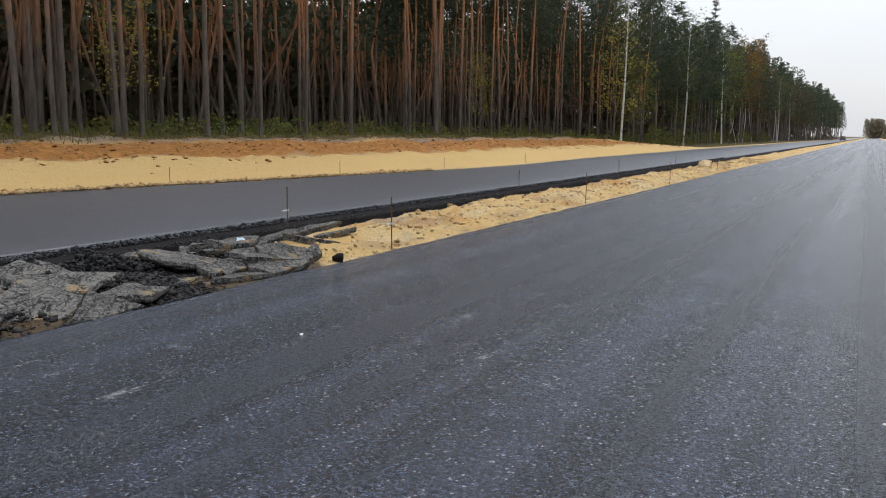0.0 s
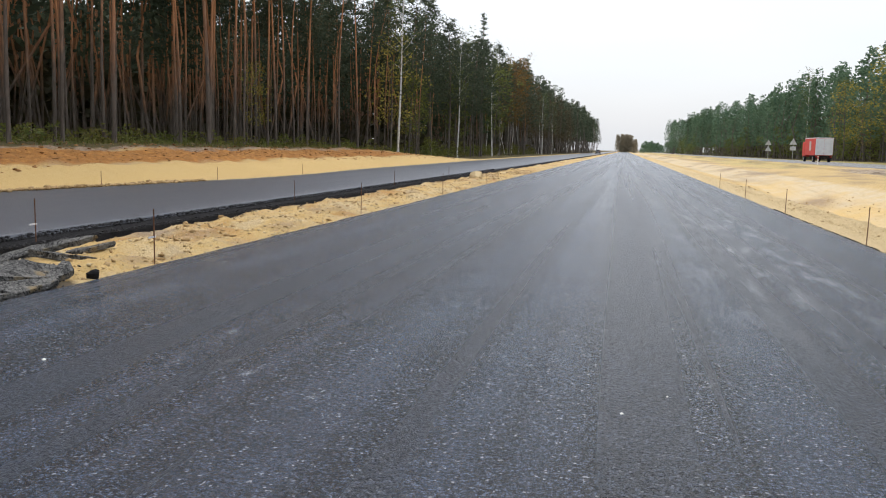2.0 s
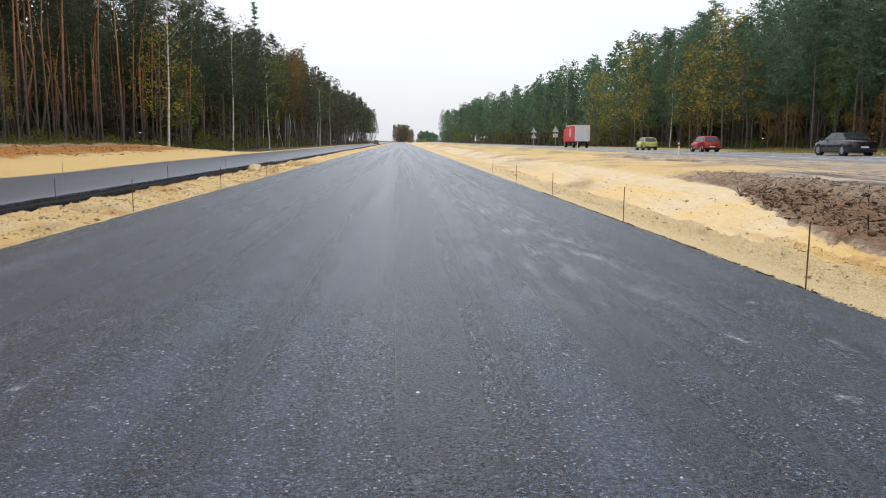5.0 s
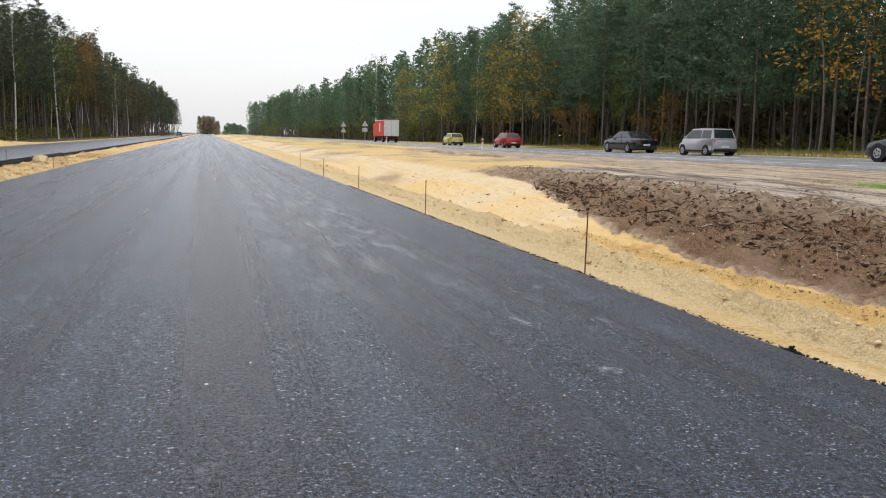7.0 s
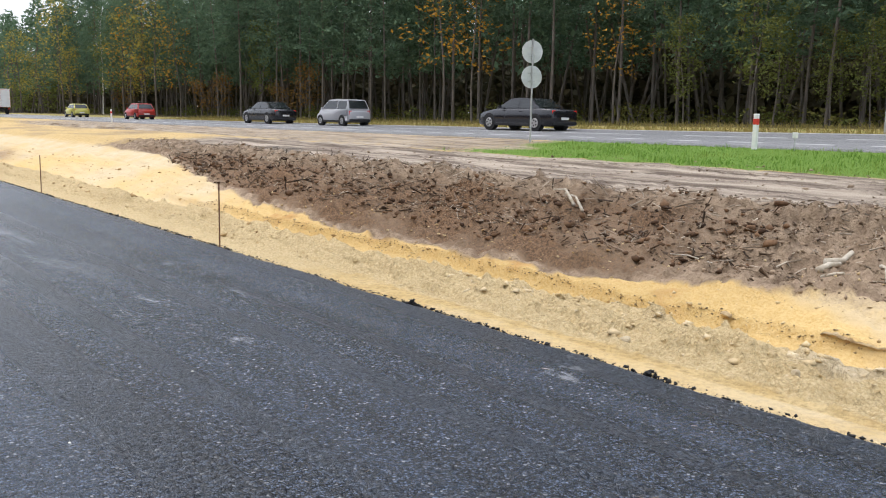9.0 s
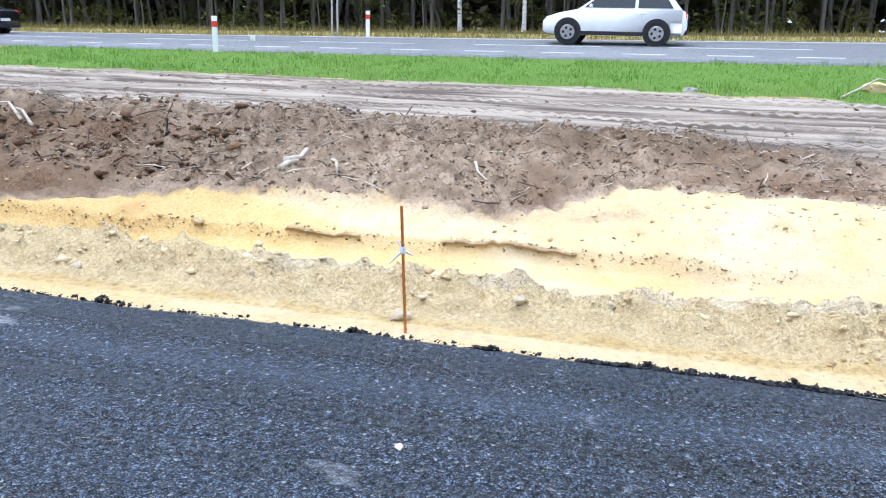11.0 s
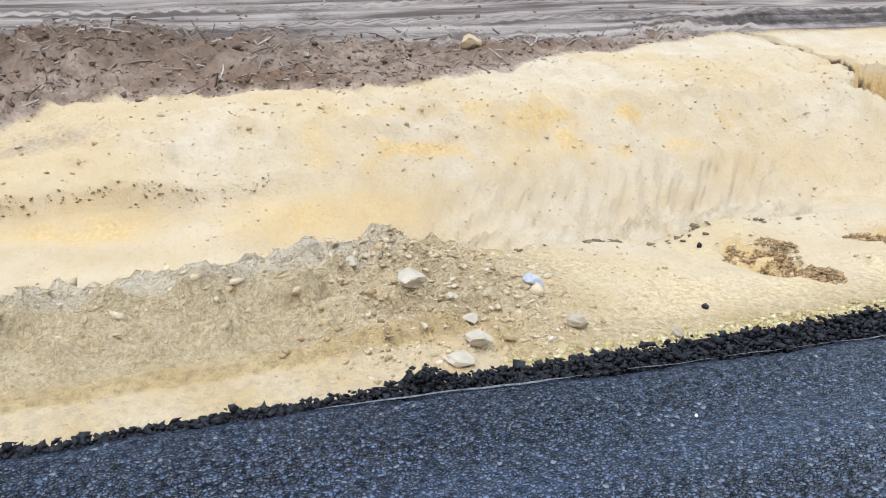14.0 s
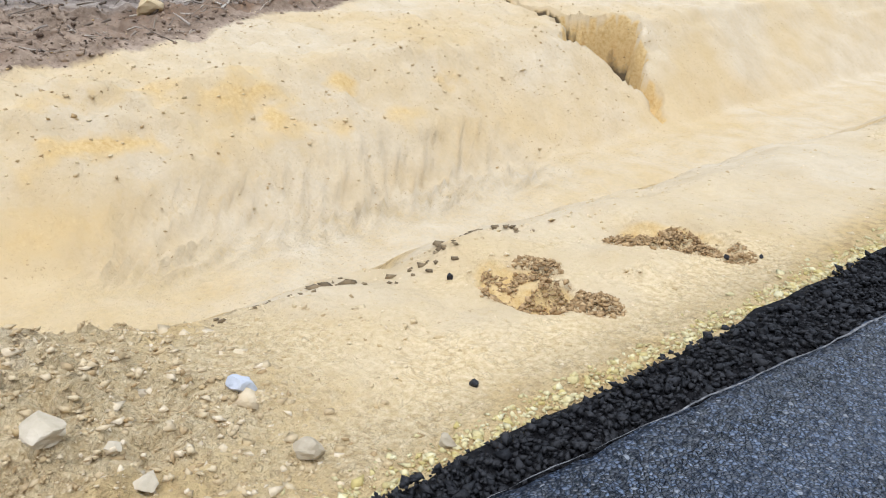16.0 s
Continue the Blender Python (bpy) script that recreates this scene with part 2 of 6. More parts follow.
def ground_material():
    n = Nodes("earth", 0.9, 0.0, 0.15)
    m1, m2, m3 = n.attribute("mask_a"), n.attribute("mask_b"), n.attribute("mask_c")
    big, mid, fine = n.noise(0.5, 5), n.noise(3.5, 6, 0.62), n.noise(22, 5, 0.65)
    grain = n.noise(120, 3)

    def edge(mask, width=0.28):
        v = n.math("ADD", mask, n.math("MULTIPLY", n.math("SUBTRACT", mid, 0.5), 0.55))
        v = n.math("ADD", v, n.math("MULTIPLY", n.math("SUBTRACT", fine, 0.5), 0.35))
        return n.ramp(v, (0.5 - width / 2, 0.0), (0.5 + width / 2, 1.0))

    sand = n.mix(n.ramp(mid, (0.3, 0.0), (0.7, 1.0)), (0.58, 0.4, 0.165), (0.71, 0.54, 0.28))
    sand = n.mix(n.math("MULTIPLY", n.ramp(fine, (0.45, 0.0), (0.66, 1.0)), 0.65), sand, (0.34, 0.22, 0.095))
    pale = n.mix(n.ramp(mid, (0.3, 0.0), (0.7, 1.0)), (0.535, 0.43, 0.275), (0.65, 0.555, 0.4))
    streaks = n.noise(2.6, 6, 0.65, stretch=(0.45, 3.2, 0.6))
    pale = n.mix(n.math("MULTIPLY", n.ramp(streaks, (0.45, 0.0), (0.7, 1.0)), 0.28), pale, (0.56, 0.43, 0.25))
    pale = n.mix(n.math("MULTIPLY", n.ramp(n.noise(7.0, 7, 0.7), (0.52, 0.0), (0.66, 1.0)), 0.42), pale, (0.47, 0.34, 0.16))
    pale = n.mix(n.math("MULTIPLY", n.ramp(big, (0.46, 0.0), (0.64, 1.0)), 0.6), pale, (0.57, 0.41, 0.19))
    pale = n.mix(n.math("MULTIPLY", n.ramp(n.voronoi(9.0), (0.05, 1.0), (0.11, 0.0)), n.ramp(mid, (0.54, 0.0), (0.64, 0.4))), pale, (0.3, 0.21, 0.11))
    sand = n.mix(n.math("MULTIPLY", edge(m1[2], 0.6), 0.85), sand, pale)
    specks = n.math("MULTIPLY", n.ramp(n.noise(30, 4, 0.75), (0.6, 0.0), (0.68, 1.0)), n.ramp(n.noise(1.3, 4), (0.42, 0.0), (0.6, 1.0)))
    sand = n.mix(n.math("MULTIPLY", specks, 0.7), sand, (0.3, 0.19, 0.08))
    ochre = n.mix(n.ramp(fine, (0.35, 0.0), (0.7, 1.0)), (0.56, 0.36, 0.125), (0.7, 0.52, 0.245))
    col = n.mix(n.math("MULTIPLY", edge(m2[0], 0.5), 0.9), sand, ochre)
    rust = n.mix(n.ramp(mid, (0.35, 0.0), (0.65, 1.0)), (0.24, 0.082, 0.018), (0.5, 0.23, 0.06))
    col = n.mix(n.math("MULTIPLY", edge(n.math("SUBTRACT", m2[0], 1.0), 0.5), 0.95), col, rust)
    gravel = n.mix(n.ramp(n.noise(38, 5, 0.7), (0.35, 0.0), (0.65, 1.0)), (0.51, 0.365, 0.175), (0.73, 0.585, 0.345))
    crack = n.math("ABSOLUTE", n.math("SUBTRACT", n.noise(9, 5, 0.6, distort=0.8), 0.5))
    gravel = n.mix(n.ramp(crack, (0.005, 0.28), (0.025, 0.0)), gravel, (0.16, 0.1, 0.045))
    col = n.mix(edge(m2[1], 0.4), col, gravel)
    clay = n.mix(n.ramp(fine, (0.3, 0.0), (0.7, 1.0)), (0.57, 0.455, 0.29), (0.74, 0.625, 0.44))
    clay = n.mix(n.ramp(crack, (0.005, 0.55), (0.025, 0.0)), clay, (0.17, 0.125, 0.075))
    col = n.mix(n.math("MULTIPLY", edge(m3[1], 0.5), 0.85), col, clay)
    soil = n.mix(n.ramp(mid, (0.3, 0.0), (0.72, 1.0)), (0.15, 0.102, 0.066), (0.46, 0.35, 0.245))
    soil = n.mix(n.math("MULTIPLY", n.ramp(fine, (0.5, 0.0), (0.72, 1.0)), 0.6), soil, (0.075, 0.043, 0.024))
    peat = n.mix(n.ramp(fine, (0.38, 0.0), (0.66, 1.0)), (0.055, 0.029, 0.016), (0.28, 0.165, 0.09))
    soil = n.mix(n.math("MULTIPLY", edge(n.math("SUBTRACT", m1[0], 1.0), 0.5), 0.85), soil, peat)
    col = n.mix(edge(m1[0], 0.4), col, soil)
    track = n.mix(n.ramp(n.noise(2.4, 6, 0.65, stretch=(2.6, 0.12, 1)), (0.4, 0.0), (0.6, 1.0)), (0.15, 0.115, 0.09), (0.5, 0.42, 0.335))
    col = n.mix(edge(m2[2], 0.3), col, track)
    # damp tracks and black rubble ground, plus shade painted into the gully
    wet_and_shade = n.math("MULTIPLY", edge(m3[2], 0.3), 0.85)
    col = n.mix(wet_and_shade, col, (0.026, 0.022, 0.02))
    turf = n.mix(n.ramp(fine, (0.3, 0.0), (0.7, 1.0)), (0.09, 0.18, 0.025), (0.2, 0.31, 0.06))
    col = n.mix(edge(m1[1], 0.2), col, turf)
    litter = n.mix(n.ramp(mid, (0.3, 0.0), (0.7, 1.0)), (0.055, 0.055, 0.02), (0.15, 0.11, 0.045))
    col = n.mix(edge(m3[0], 0.25), col, litter)
    n.colour(col)
    loose = n.math("SUBTRACT", 1.0, n.math("MULTIPLY", n.math("MINIMUM", m1[2], 1.0), 0.62))
    b1 = n.bump(n.math("ADD", fine, n.math("MULTIPLY", mid, 1.5)), n.math("MULTIPLY", loose, 0.9), 0.06)
    b2 = n.bump(n.noise(55, 5, 0.7), n.math("MULTIPLY", loose, 0.65), 0.02, after=b1)
    n.bump(grain, 0.3, 0.01, after=b2)
    return n.mat


M_EARTH = ground_material()


def leaf_material(name, a, b, c):
    n = Nodes(name, 0.75, 0.0, 0.2)
    r = n.island()
    col = n.mix(n.ramp(r, (0.0, 0.0), (1.0, 1.0)), a, b)
    col = n.mix(n.math("MULTIPLY", n.ramp(n.noise(0.35, 3), (0.45, 0.0), (0.7, 1.0)), 0.6), col, c)
    hue = n.random()
    col = n.mix(n.math("MULTIPLY", hue, 0.25), col, tuple(v * 0.5 for v in a))
    n.colour(col)
    thin = n.tree.nodes.new("ShaderNodeBsdfTranslucent")
    n.put(col, thin.inputs["Color"])
    both = n.tree.nodes.new("ShaderNodeMixShader")
    both.inputs[0].default_value = 0.38
    n.tree.links.new(n.bsdf.outputs[0], both.inputs[1])
    n.tree.links.new(thin.outputs[0], both.inputs[2])
    n.tree.links.new(both.outputs[0], n.tree.nodes["Material Output"].inputs["Surface"])
    return n.mat


M_PINE = leaf_material("pine_needles", (0.07, 0.122, 0.07), (0.16, 0.24, 0.138), (0.1, 0.17, 0.118))
M_PINE_DARK = leaf_material("dark_pine_needles", (0.05, 0.068, 0.042), (0.115, 0.14, 0.082), (0.07, 0.09, 0.062))
# brown leaves lightened: distance haze is put into the colour
M_HAZE_LEAF = leaf_material("hazed_brown_leaves", (0.24, 0.2, 0.14), (0.4, 0.34, 0.24), (0.22, 0.23, 0.16))
M_BROWN = leaf_material("brown_leaves", (0.09, 0.072, 0.042), (0.16, 0.12, 0.062), (0.085, 0.09, 0.052))
M_SPRUCE = leaf_material("spruce_needles", (0.035, 0.062, 0.032), (0.08, 0.12, 0.06), (0.05, 0.085, 0.055))
M_YELLOW = leaf_material("yellow_leaves", (0.27, 0.24, 0.05), (0.47, 0.38, 0.08), (0.18, 0.2, 0.06))
M_AMBER = leaf_material("amber_leaves", (0.4, 0.2, 0.03), (0.52, 0.3, 0.04), (0.34, 0.24, 0.05))
M_ORANGE = leaf_material("orange_leaves", (0.19, 0.105, 0.03), (0.29, 0.165, 0.045), (0.14, 0.11, 0.04))
M_GREENLEAF = leaf_material("green_leaves", (0.11, 0.14, 0.035), (0.2, 0.22, 0.06), (0.2, 0.18, 0.05))
M_BRUSH = leaf_material("undergrowth", (0.085, 0.11, 0.03), (0.2, 0.21, 0.05), (0.2, 0.12, 0.04))
# filler leaves, coloured dark to stand for the shaded depth of the wood
M_SHADE_FILL = leaf_material("shaded_wood_fill", (0.05, 0.052, 0.03), (0.13, 0.115, 0.065), (0.1, 0.07, 0.04))


def bark(name, low, low2, high, z0, z1):
    n = Nodes(name, 0.9, 0.0, 0.15)
    f = n.noise(6, 5, 0.65, stretch=(1, 1, 0.18))
    a = n.mix(n.ramp(f, (0.3, 0.0), (0.7, 1.0)), low, low2)
    b = n.mix(n.ramp(f, (0.3, 0.0), (0.7, 1.0)), tuple(c * 0.6 for c in high), high)
    sep = n.tree.nodes.new("ShaderNodeSeparateXYZ")
    n.tree.links.new(n.coord, sep.inputs[0])
    z = n.math("ADD", sep.outputs[2], n.math("MULTIPLY", n.math("SUBTRACT", n.noise(0.8, 2), 0.5), 6.0))
    z = n.math("ADD", z, n.math("MULTIPLY", n.random(), -3.0))
    k = n.ramp(n.math("DIVIDE", n.math("SUBTRACT", z, z0), z1 - z0), (0.0, 0.0), (1.0, 1.0))
    n.colour(n.mix(k, a, b))
    n.bump(n.noise(9, 4, 0.6, stretch=(1, 1, 0.2)), 0.7, 0.03)
    return n.mat


M_BARK = bark("pine_bark", (0.07, 0.057, 0.046), (0.175, 0.145, 0.12), (0.56, 0.26, 0.125), 2.5, 8.0)
M_BARK_GREY = bark("grey_bark", (0.075, 0.065, 0.055), (0.2, 0.175, 0.15), (0.2, 0.135, 0.095), 6.0, 14.0)


def birch_bark():
    n = Nodes("birch_bark", 0.7)
    bands = n.noise(3.0, 4, 0.7, stretch=(0.6, 0.6, 3.0))
    n.colour(n.mix(n.ramp(bands, (0.55, 0.0), (0.63, 1.0)), (0.62, 0.6, 0.56), (0.06, 0.055, 0.05)))
    return n.mat


M_BIRCH = birch_bark()
# ---- ground ----
RIGHT_EDGE, LEFT_EDGE = 4.4, -5.93
# cross sections right of the carriageway, from the asphalt's edge to the old road: (x, z)
SOUTH = ((3.6, -0.075), (4.4, -0.06), (4.9, -0.09), (5.6, -0.15), (5.95, -0.3), (7.6, -1.42), (9.1, -1.46), (10.45, -0.45), (12.2, -0.32), (13.3, -0.08), (14.5, 0.05), (18.6, 0.4), (23.0, 0.85))
MIDDLE = ((3.6, -0.075), (4.4, -0.05), (4.72, -0.06), (5.15, -0.03), (5.6, 0.03), (7.4, -1.3), (9.0, -1.4), (9.85, -0.95), (11.4, -0.6), (13.2, -0.02), (14.4, 0.06), (18.6, 0.4), (23.0, 0.85))
NORTH = ((3.6, -0.075), (4.4, -0.05), (4.72, -0.05), (5.15, 0.0), (5.7, 0.02), (7.6, -1.15), (9.0, -1.25), (11.0, -0.62), (12.4, -0.22), (13.6, 0.18), (14.6, 0.12), (18.6, 0.36), (23.0, 0.85))
FAR = ((3.6, -0.075), (4.4, -0.05), (4.8, -0.06), (5.4, -0.05), (6.0, -0.12), (8.0, -0.6), (9.5, -0.65), (12.0, -0.2), (13.5, -0.05), (15.0, 0.05), (16.5, 0.1), (19.0, 0.25), (23.0, 0.85))


def old_road_z(x, y):
    return 0.47 + 0.4 * np.exp(-np.maximum(y, -20) / 45) + 0.045 * np.exp(-np.maximum(y, -20) / 60) * (x - 23)


def far_edge_of_second(y):
    return -16.6 - 2.0 * np.exp(-((y - 6) / 14.0) ** 2) + 1.1 * np.exp(-((y - 38) / 12.0) ** 2) - 0.5 * step(60, 100, y)


def ridged(x, profile):
    return np.interp(x, [p[0] for p in profile], [p[1] for p in profile])


def bank(y):
    return 1 - step(72, 116, y)


def gully(x, y):
    """Depth of the washed-out channel that cuts the far bank of the ditch and opens into a hollow."""
    at = (9.1, 9.4, 9.7, 10.0, 10.35, 10.75, 11.15, 11.7, 12.2, 12.9)
    line = np.interp(x, at, (-9.8, -10.0, -9.92, -9.9, -9.95, -10.05, -9.9, -9.62, -9.7, -9.2))
    wide = np.interp(x, at, (0.05, 0.14, 0.2, 0.38, 0.72, 0.5, 0.17, 0.12, 0.12, 0.05))
    deep = np.interp(x, at, (0.06, 0.22, 0.4, 0.62, 0.85, 0.8, 0.35, 0.3, 0.28, 0.1))
    line = line + 0.05 * np.sin(x * 13.0) + 0.1 * fbm(x * 2.6, y * 0.6, 66, 3)
    wide = wide * (1 + 0.3 * fbm(x * 4, y * 3, 68, 3))
    return deep * (1 - step(wide * 0.72, wide, np.abs(y - line))) * step(9.05, 9.2, x) * (1 - step(12.8, 13.0, x))


def washout(x, y):
    """Two slumped hollows in the shoulder."""
    d = 0.0
    for cx, cy, rx, ry in ((5.15, -3.68, 0.30, 0.22), (5.1, -4.6, 0.30, 0.22)):
        wob = 1 + 0.45 * fbm(x * 3.1 + cx, y * 3.1, 71, 3)
        r = np.sqrt(((x - cx) / rx) ** 2 + ((y - cy) / ry) ** 2) / wob
        d = np.maximum(d, 1 - step(0.78, 1.0, r))
    return d


def heights(x, y):
    wob = 0.16 * fbm(x * 0.6, y * 0.25, 5, 3)
    xs = x + wob * step(5.0, 7.0, x) + (0.22 * fbm(y * 0.9, x * 0.2, 6, 4) + 0.06 * fbm(y * 5, x * 2, 7, 3)) * step(5.0, 5.5, x) * (1 - step(7, 9, x))
    south, middle, north, far = (ridged(xs, p) for p in (SOUTH, MIDDLE, NORTH, FAR))
    yy = y + 0.5 * fbm(x * 0.9, y * 0.9, 11, 3)
    k = step(-2.6, -1.3, yy)
    k = np.where(xs > 6.5, step(-3.2, 1.8, yy), k)
    right = south + (middle - south) * k
    right = right + (north - right) * step(7, 20, y)
    right = right + (far - right) * step(42, 62, y)
    road = old_road_z(x, y) - 0.06
    right = np.where(xs > 18.6, ridged(xs, ((18.6, 0.0), (23.0, 1.0))) * (road - 0.4) + 0.4, right)
    right = np.where(x > 22.8, road - 0.03, right)
    verge = old_road_z(31.0, y) - 0.05
    right = np.where(x > 31.0, verge + 0.3 * step(32.0, 36.5, x) * (1 - step(120, 200, y)), right)
    b = bank(y)
    fe = far_edge_of_second(y)
    left = np.where(x > -9.3, -0.03 + 0.06 * step(6.2, 7.6, -x) - 0.13 * step(7.75, 8.2, -x), 0.0)
    d = fe - x
    slope = np.interp(d, (-0.5, 0.0, 1.0, 2.4, 3.4, 5.0, 8.0, 10.0), (0.0, 0.02, 0.18, 0.66, 0.80, 0.95, 1.28, 1.38))
    left = np.where(x < -9.3, np.where(d > -0.5, slope * b + 0.12 * (1 - b) * step(0, 4, d), -0.05), left)
    z = np.where(x > 3.5, right, np.where(x < LEFT_EDGE + 0.05, left, -0.12))
    # roughness of each kind of soil
    shoulder = step(4.75, 5.0, x) * (1 - step(5.9, 6.3, x))
    berm = shoulder * step(-2.3, -1.5, yy) * (1 - step(60, 90, y))
    z = z + berm * (0.075 * fbm(x * 3.2, y * 1.6, 21, 4) + 0.15 * np.abs(fbm(x * 6.5, y * 5.0, 22, 3)) - 0.045 + 0.05 * fbm(x * 13, y * 13, 25, 2))
    z = z + shoulder * (1 - step(-2.3, -1.5, yy)) * (0.045 * fbm(x * 3, y * 3, 23, 4) + 0.022 * step(0.0, 0.06, fbm(x * 2.2, y * 1.6, 27, 3)))
    spoil = step(-2.6, -1.9, y) * (1 - step(-1.7, -1.0, y)) * step(4.55, 4.8, x) * (1 - step(5.6, 6.0, x))
    z = z + spoil * (0.03 + 0.15 * np.abs(fbm(x * 5, y * 5, 24, 4)) + 0.05 * fbm(x * 14, y * 14, 26, 2))
    m = soil_mask(x, y)
    rough = 0.62 + 0.38 * step(-2.0, 1.0, y)
    z = z + m * rough * (0.22 * fbm(x * 1.5, y * 1.3, 31, 3) + 0.22 * np.abs(fbm(x * 3.6, y * 3.6, 32, 3)) + 0.13 * fbm(x * 9, y * 9, 33, 3))
    ditch = step(6.4, 7.4, x) * (1 - step(11.6, 12.6, x)) * (1 - m)
    z = z + ditch * (0.07 * fbm(x * 1.7, y * 1.7, 41, 4) + 0.06 * fbm(x * 6, y * 6, 42, 4) * (0.35 + step(9.6, 10.2, x)))
    # grooves left by the bucket's teeth on the cut slope
    teeth = step(8.1, 8.7, x) * (1 - step(9.45, 9.85, x)) * step(-8.6, -7.0, y) * (1 - step(-3.2, -2.5, y))
    wave = np.sin((y + 0.75 * (x - 9)) * 2 * math.pi / 0.23 + 4 * fbm(x * 0.6, y * 0.9, 43, 3))
    z = z + teeth * (0.046 + 0.03 * fbm(x * 2, y * 2, 45, 2)) * (1 - 2 * np.abs(wave) ** 0.7)
    # step under the crust above the ochre cut
    crust = step(-2.5, -0.5, y) * (1 - step(22, 26, y)) * (x > 9.2) * (x < 10.6)
    lip = 9.83 + 0.12 * fbm(y * 0.9, 0 * y, 44, 4)
    z = z - crust * 0.14 * (1 - step(-0.02, 0.06, x - lip)) * step(9.3, 9.7, x)
    track = track_mask(x, y)
    rut = np.sin(x * 5.2 + 0.8 * fbm(y * 0.12, x * 0.2, 51, 2))
    z = z + track * (0.055 * rut + 0.05 * fbm(x * 2.5, y * 0.6, 52, 4) + 0.016 * np.sin(y * 24 + 1.2 * np.sin(x * 5)) * step(0.5, 0.9, rut))
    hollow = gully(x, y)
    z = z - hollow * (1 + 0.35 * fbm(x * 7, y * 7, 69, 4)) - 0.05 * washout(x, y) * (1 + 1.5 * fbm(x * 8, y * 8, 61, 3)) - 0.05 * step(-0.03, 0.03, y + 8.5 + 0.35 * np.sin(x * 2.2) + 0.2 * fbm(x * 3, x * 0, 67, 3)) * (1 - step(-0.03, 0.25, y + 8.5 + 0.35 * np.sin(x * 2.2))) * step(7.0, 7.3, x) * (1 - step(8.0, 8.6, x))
    median = (x > -9.1) & (x < LEFT_EDGE + 0.05)
    z = z + median * (1 - 0.75 * (1 - step(8.4, 9.4, y + 0.6 * (x + 7.2)))) * step(5.95, 6.3, -x) * (1 - 0.75 * step(7.7, 8.15, -x)) * (0.03 + 0.15 * fbm(x * 2.2, y * 1.4, 81, 4) + 0.11 * np.abs(fbm(x * 6, y * 4, 82, 4)))
    onbank = (d > 0.3) & (x < -9.3)
    z = z + onbank * b * step(0.3, 1.5, d) * (0.13 * fbm(x * 0.8, y * 0.35, 83, 4) + 0.2 * fbm(x * 2.6, y * 1.6, 84, 4) * step(2.0, 2.8, d))
    return z


def soil_mask(x, y):
    """Dark turned topsoil on the bank between the ditch and the wheel tracks."""
    at = (-11, -9.0, -7.0, -5.7, -5.0, -4.3, -3.0, -1.2, 0.2, 1.0, 1.8, 3.2, 4.5, 6.5, 9.0, 14.0, 20.0, 32.0)
    low = np.interp(y, at, (13.1, 12.8, 12.4, 12.1, 11.65, 11.4, 11.15, 11.65, 11.45, 11.05, 10.75, 10.9, 10.85, 10.4, 10.0, 9.95, 10.4, 12.6)) + 0.22 * fbm(y * 1.3, x * 0.5, 91, 4)
    high = np.interp(y, (-12, -7, -4.5, -1.7, 2, 6), (13.3, 12.9, 13.1, 13.5, 13.8, 14.3)) + 0.4 * fbm(y * 0.6, x * 0.3, 92, 3)
    return step(-0.2, 0.25, x - low) * (1 - step(-0.4, 0.5, x - high)) * step(-13, -9, y + 2 * fbm(x, y, 93, 2)) * (1 - step(32, 44, y))


def grass_edge(y):
    """Where the wheel tracks meet the grass of the old road's verge."""
    return 18.15 - 1.15 * (1 - step(-5.2, -2.8, y)) + 0.3 * fbm(y * 0.7, y * 0, 94, 4)


def track_mask(x, y):
    return step(-0.5, 0.5, x - np.interp(y, (-12, -6, -2, 4), (12.8, 12.7, 13.2, 13.9))) * (1 - step(-0.2, 0.3, x - grass_edge(y))) * step(-40, -14, y) * (1 - step(30, 45, y))


def lines(*spans):
    out = []
    for a, b, s in spans:
        out += list(np.arange(a, b - s * 0.3, s))
    return np.array(out + [spans[-1][1]])


GX = lines((-2500, -400, 700), (-400, -60, 60), (-60, -28, 6), (-28, -16, 0.3), (-16, -9.4, 1.6), (-9.4, -5.9, 0.09), (-5.9, 3.4, 2.33), (3.4, 4.3, 0.3),
           (4.3, 6.4, 0.036), (6.4, 8.2, 0.12), (8.2, 14.4, 0.058), (14.4, 19.4, 0.085), (19.4, 23.0, 0.4), (23.0, 44, 1.5), (44, 104, 12), (104, 404, 60), (404, 2500, 700))
GY = lines((-1500, -60, 480), (-60, -16, 4), (-16, -13, 0.3), (-13, -6, 0.05), (-6, 3, 0.045), (3, 7, 0.07), (7, 20, 0.16), (20, 48, 0.45), (48, 140, 1.5), (140, 600, 20), (600, 4200, 600))
gx, gy = np.meshgrid(GX, GY)
gz = heights(gx, gy)
nx, ny = len(GX), len(GY)
idx = np.arange(nx * ny).reshape(ny, nx)
quads = np.stack([idx[:-1, :-1], idx[:-1, 1:], idx[1:, 1:], idx[1:, :-1]], -1).reshape(-1, 4)
ground_mesh = quick_mesh("ground", np.stack([gx, gy, gz], -1).reshape(-1, 3), quads, 4, M_EARTH, True)


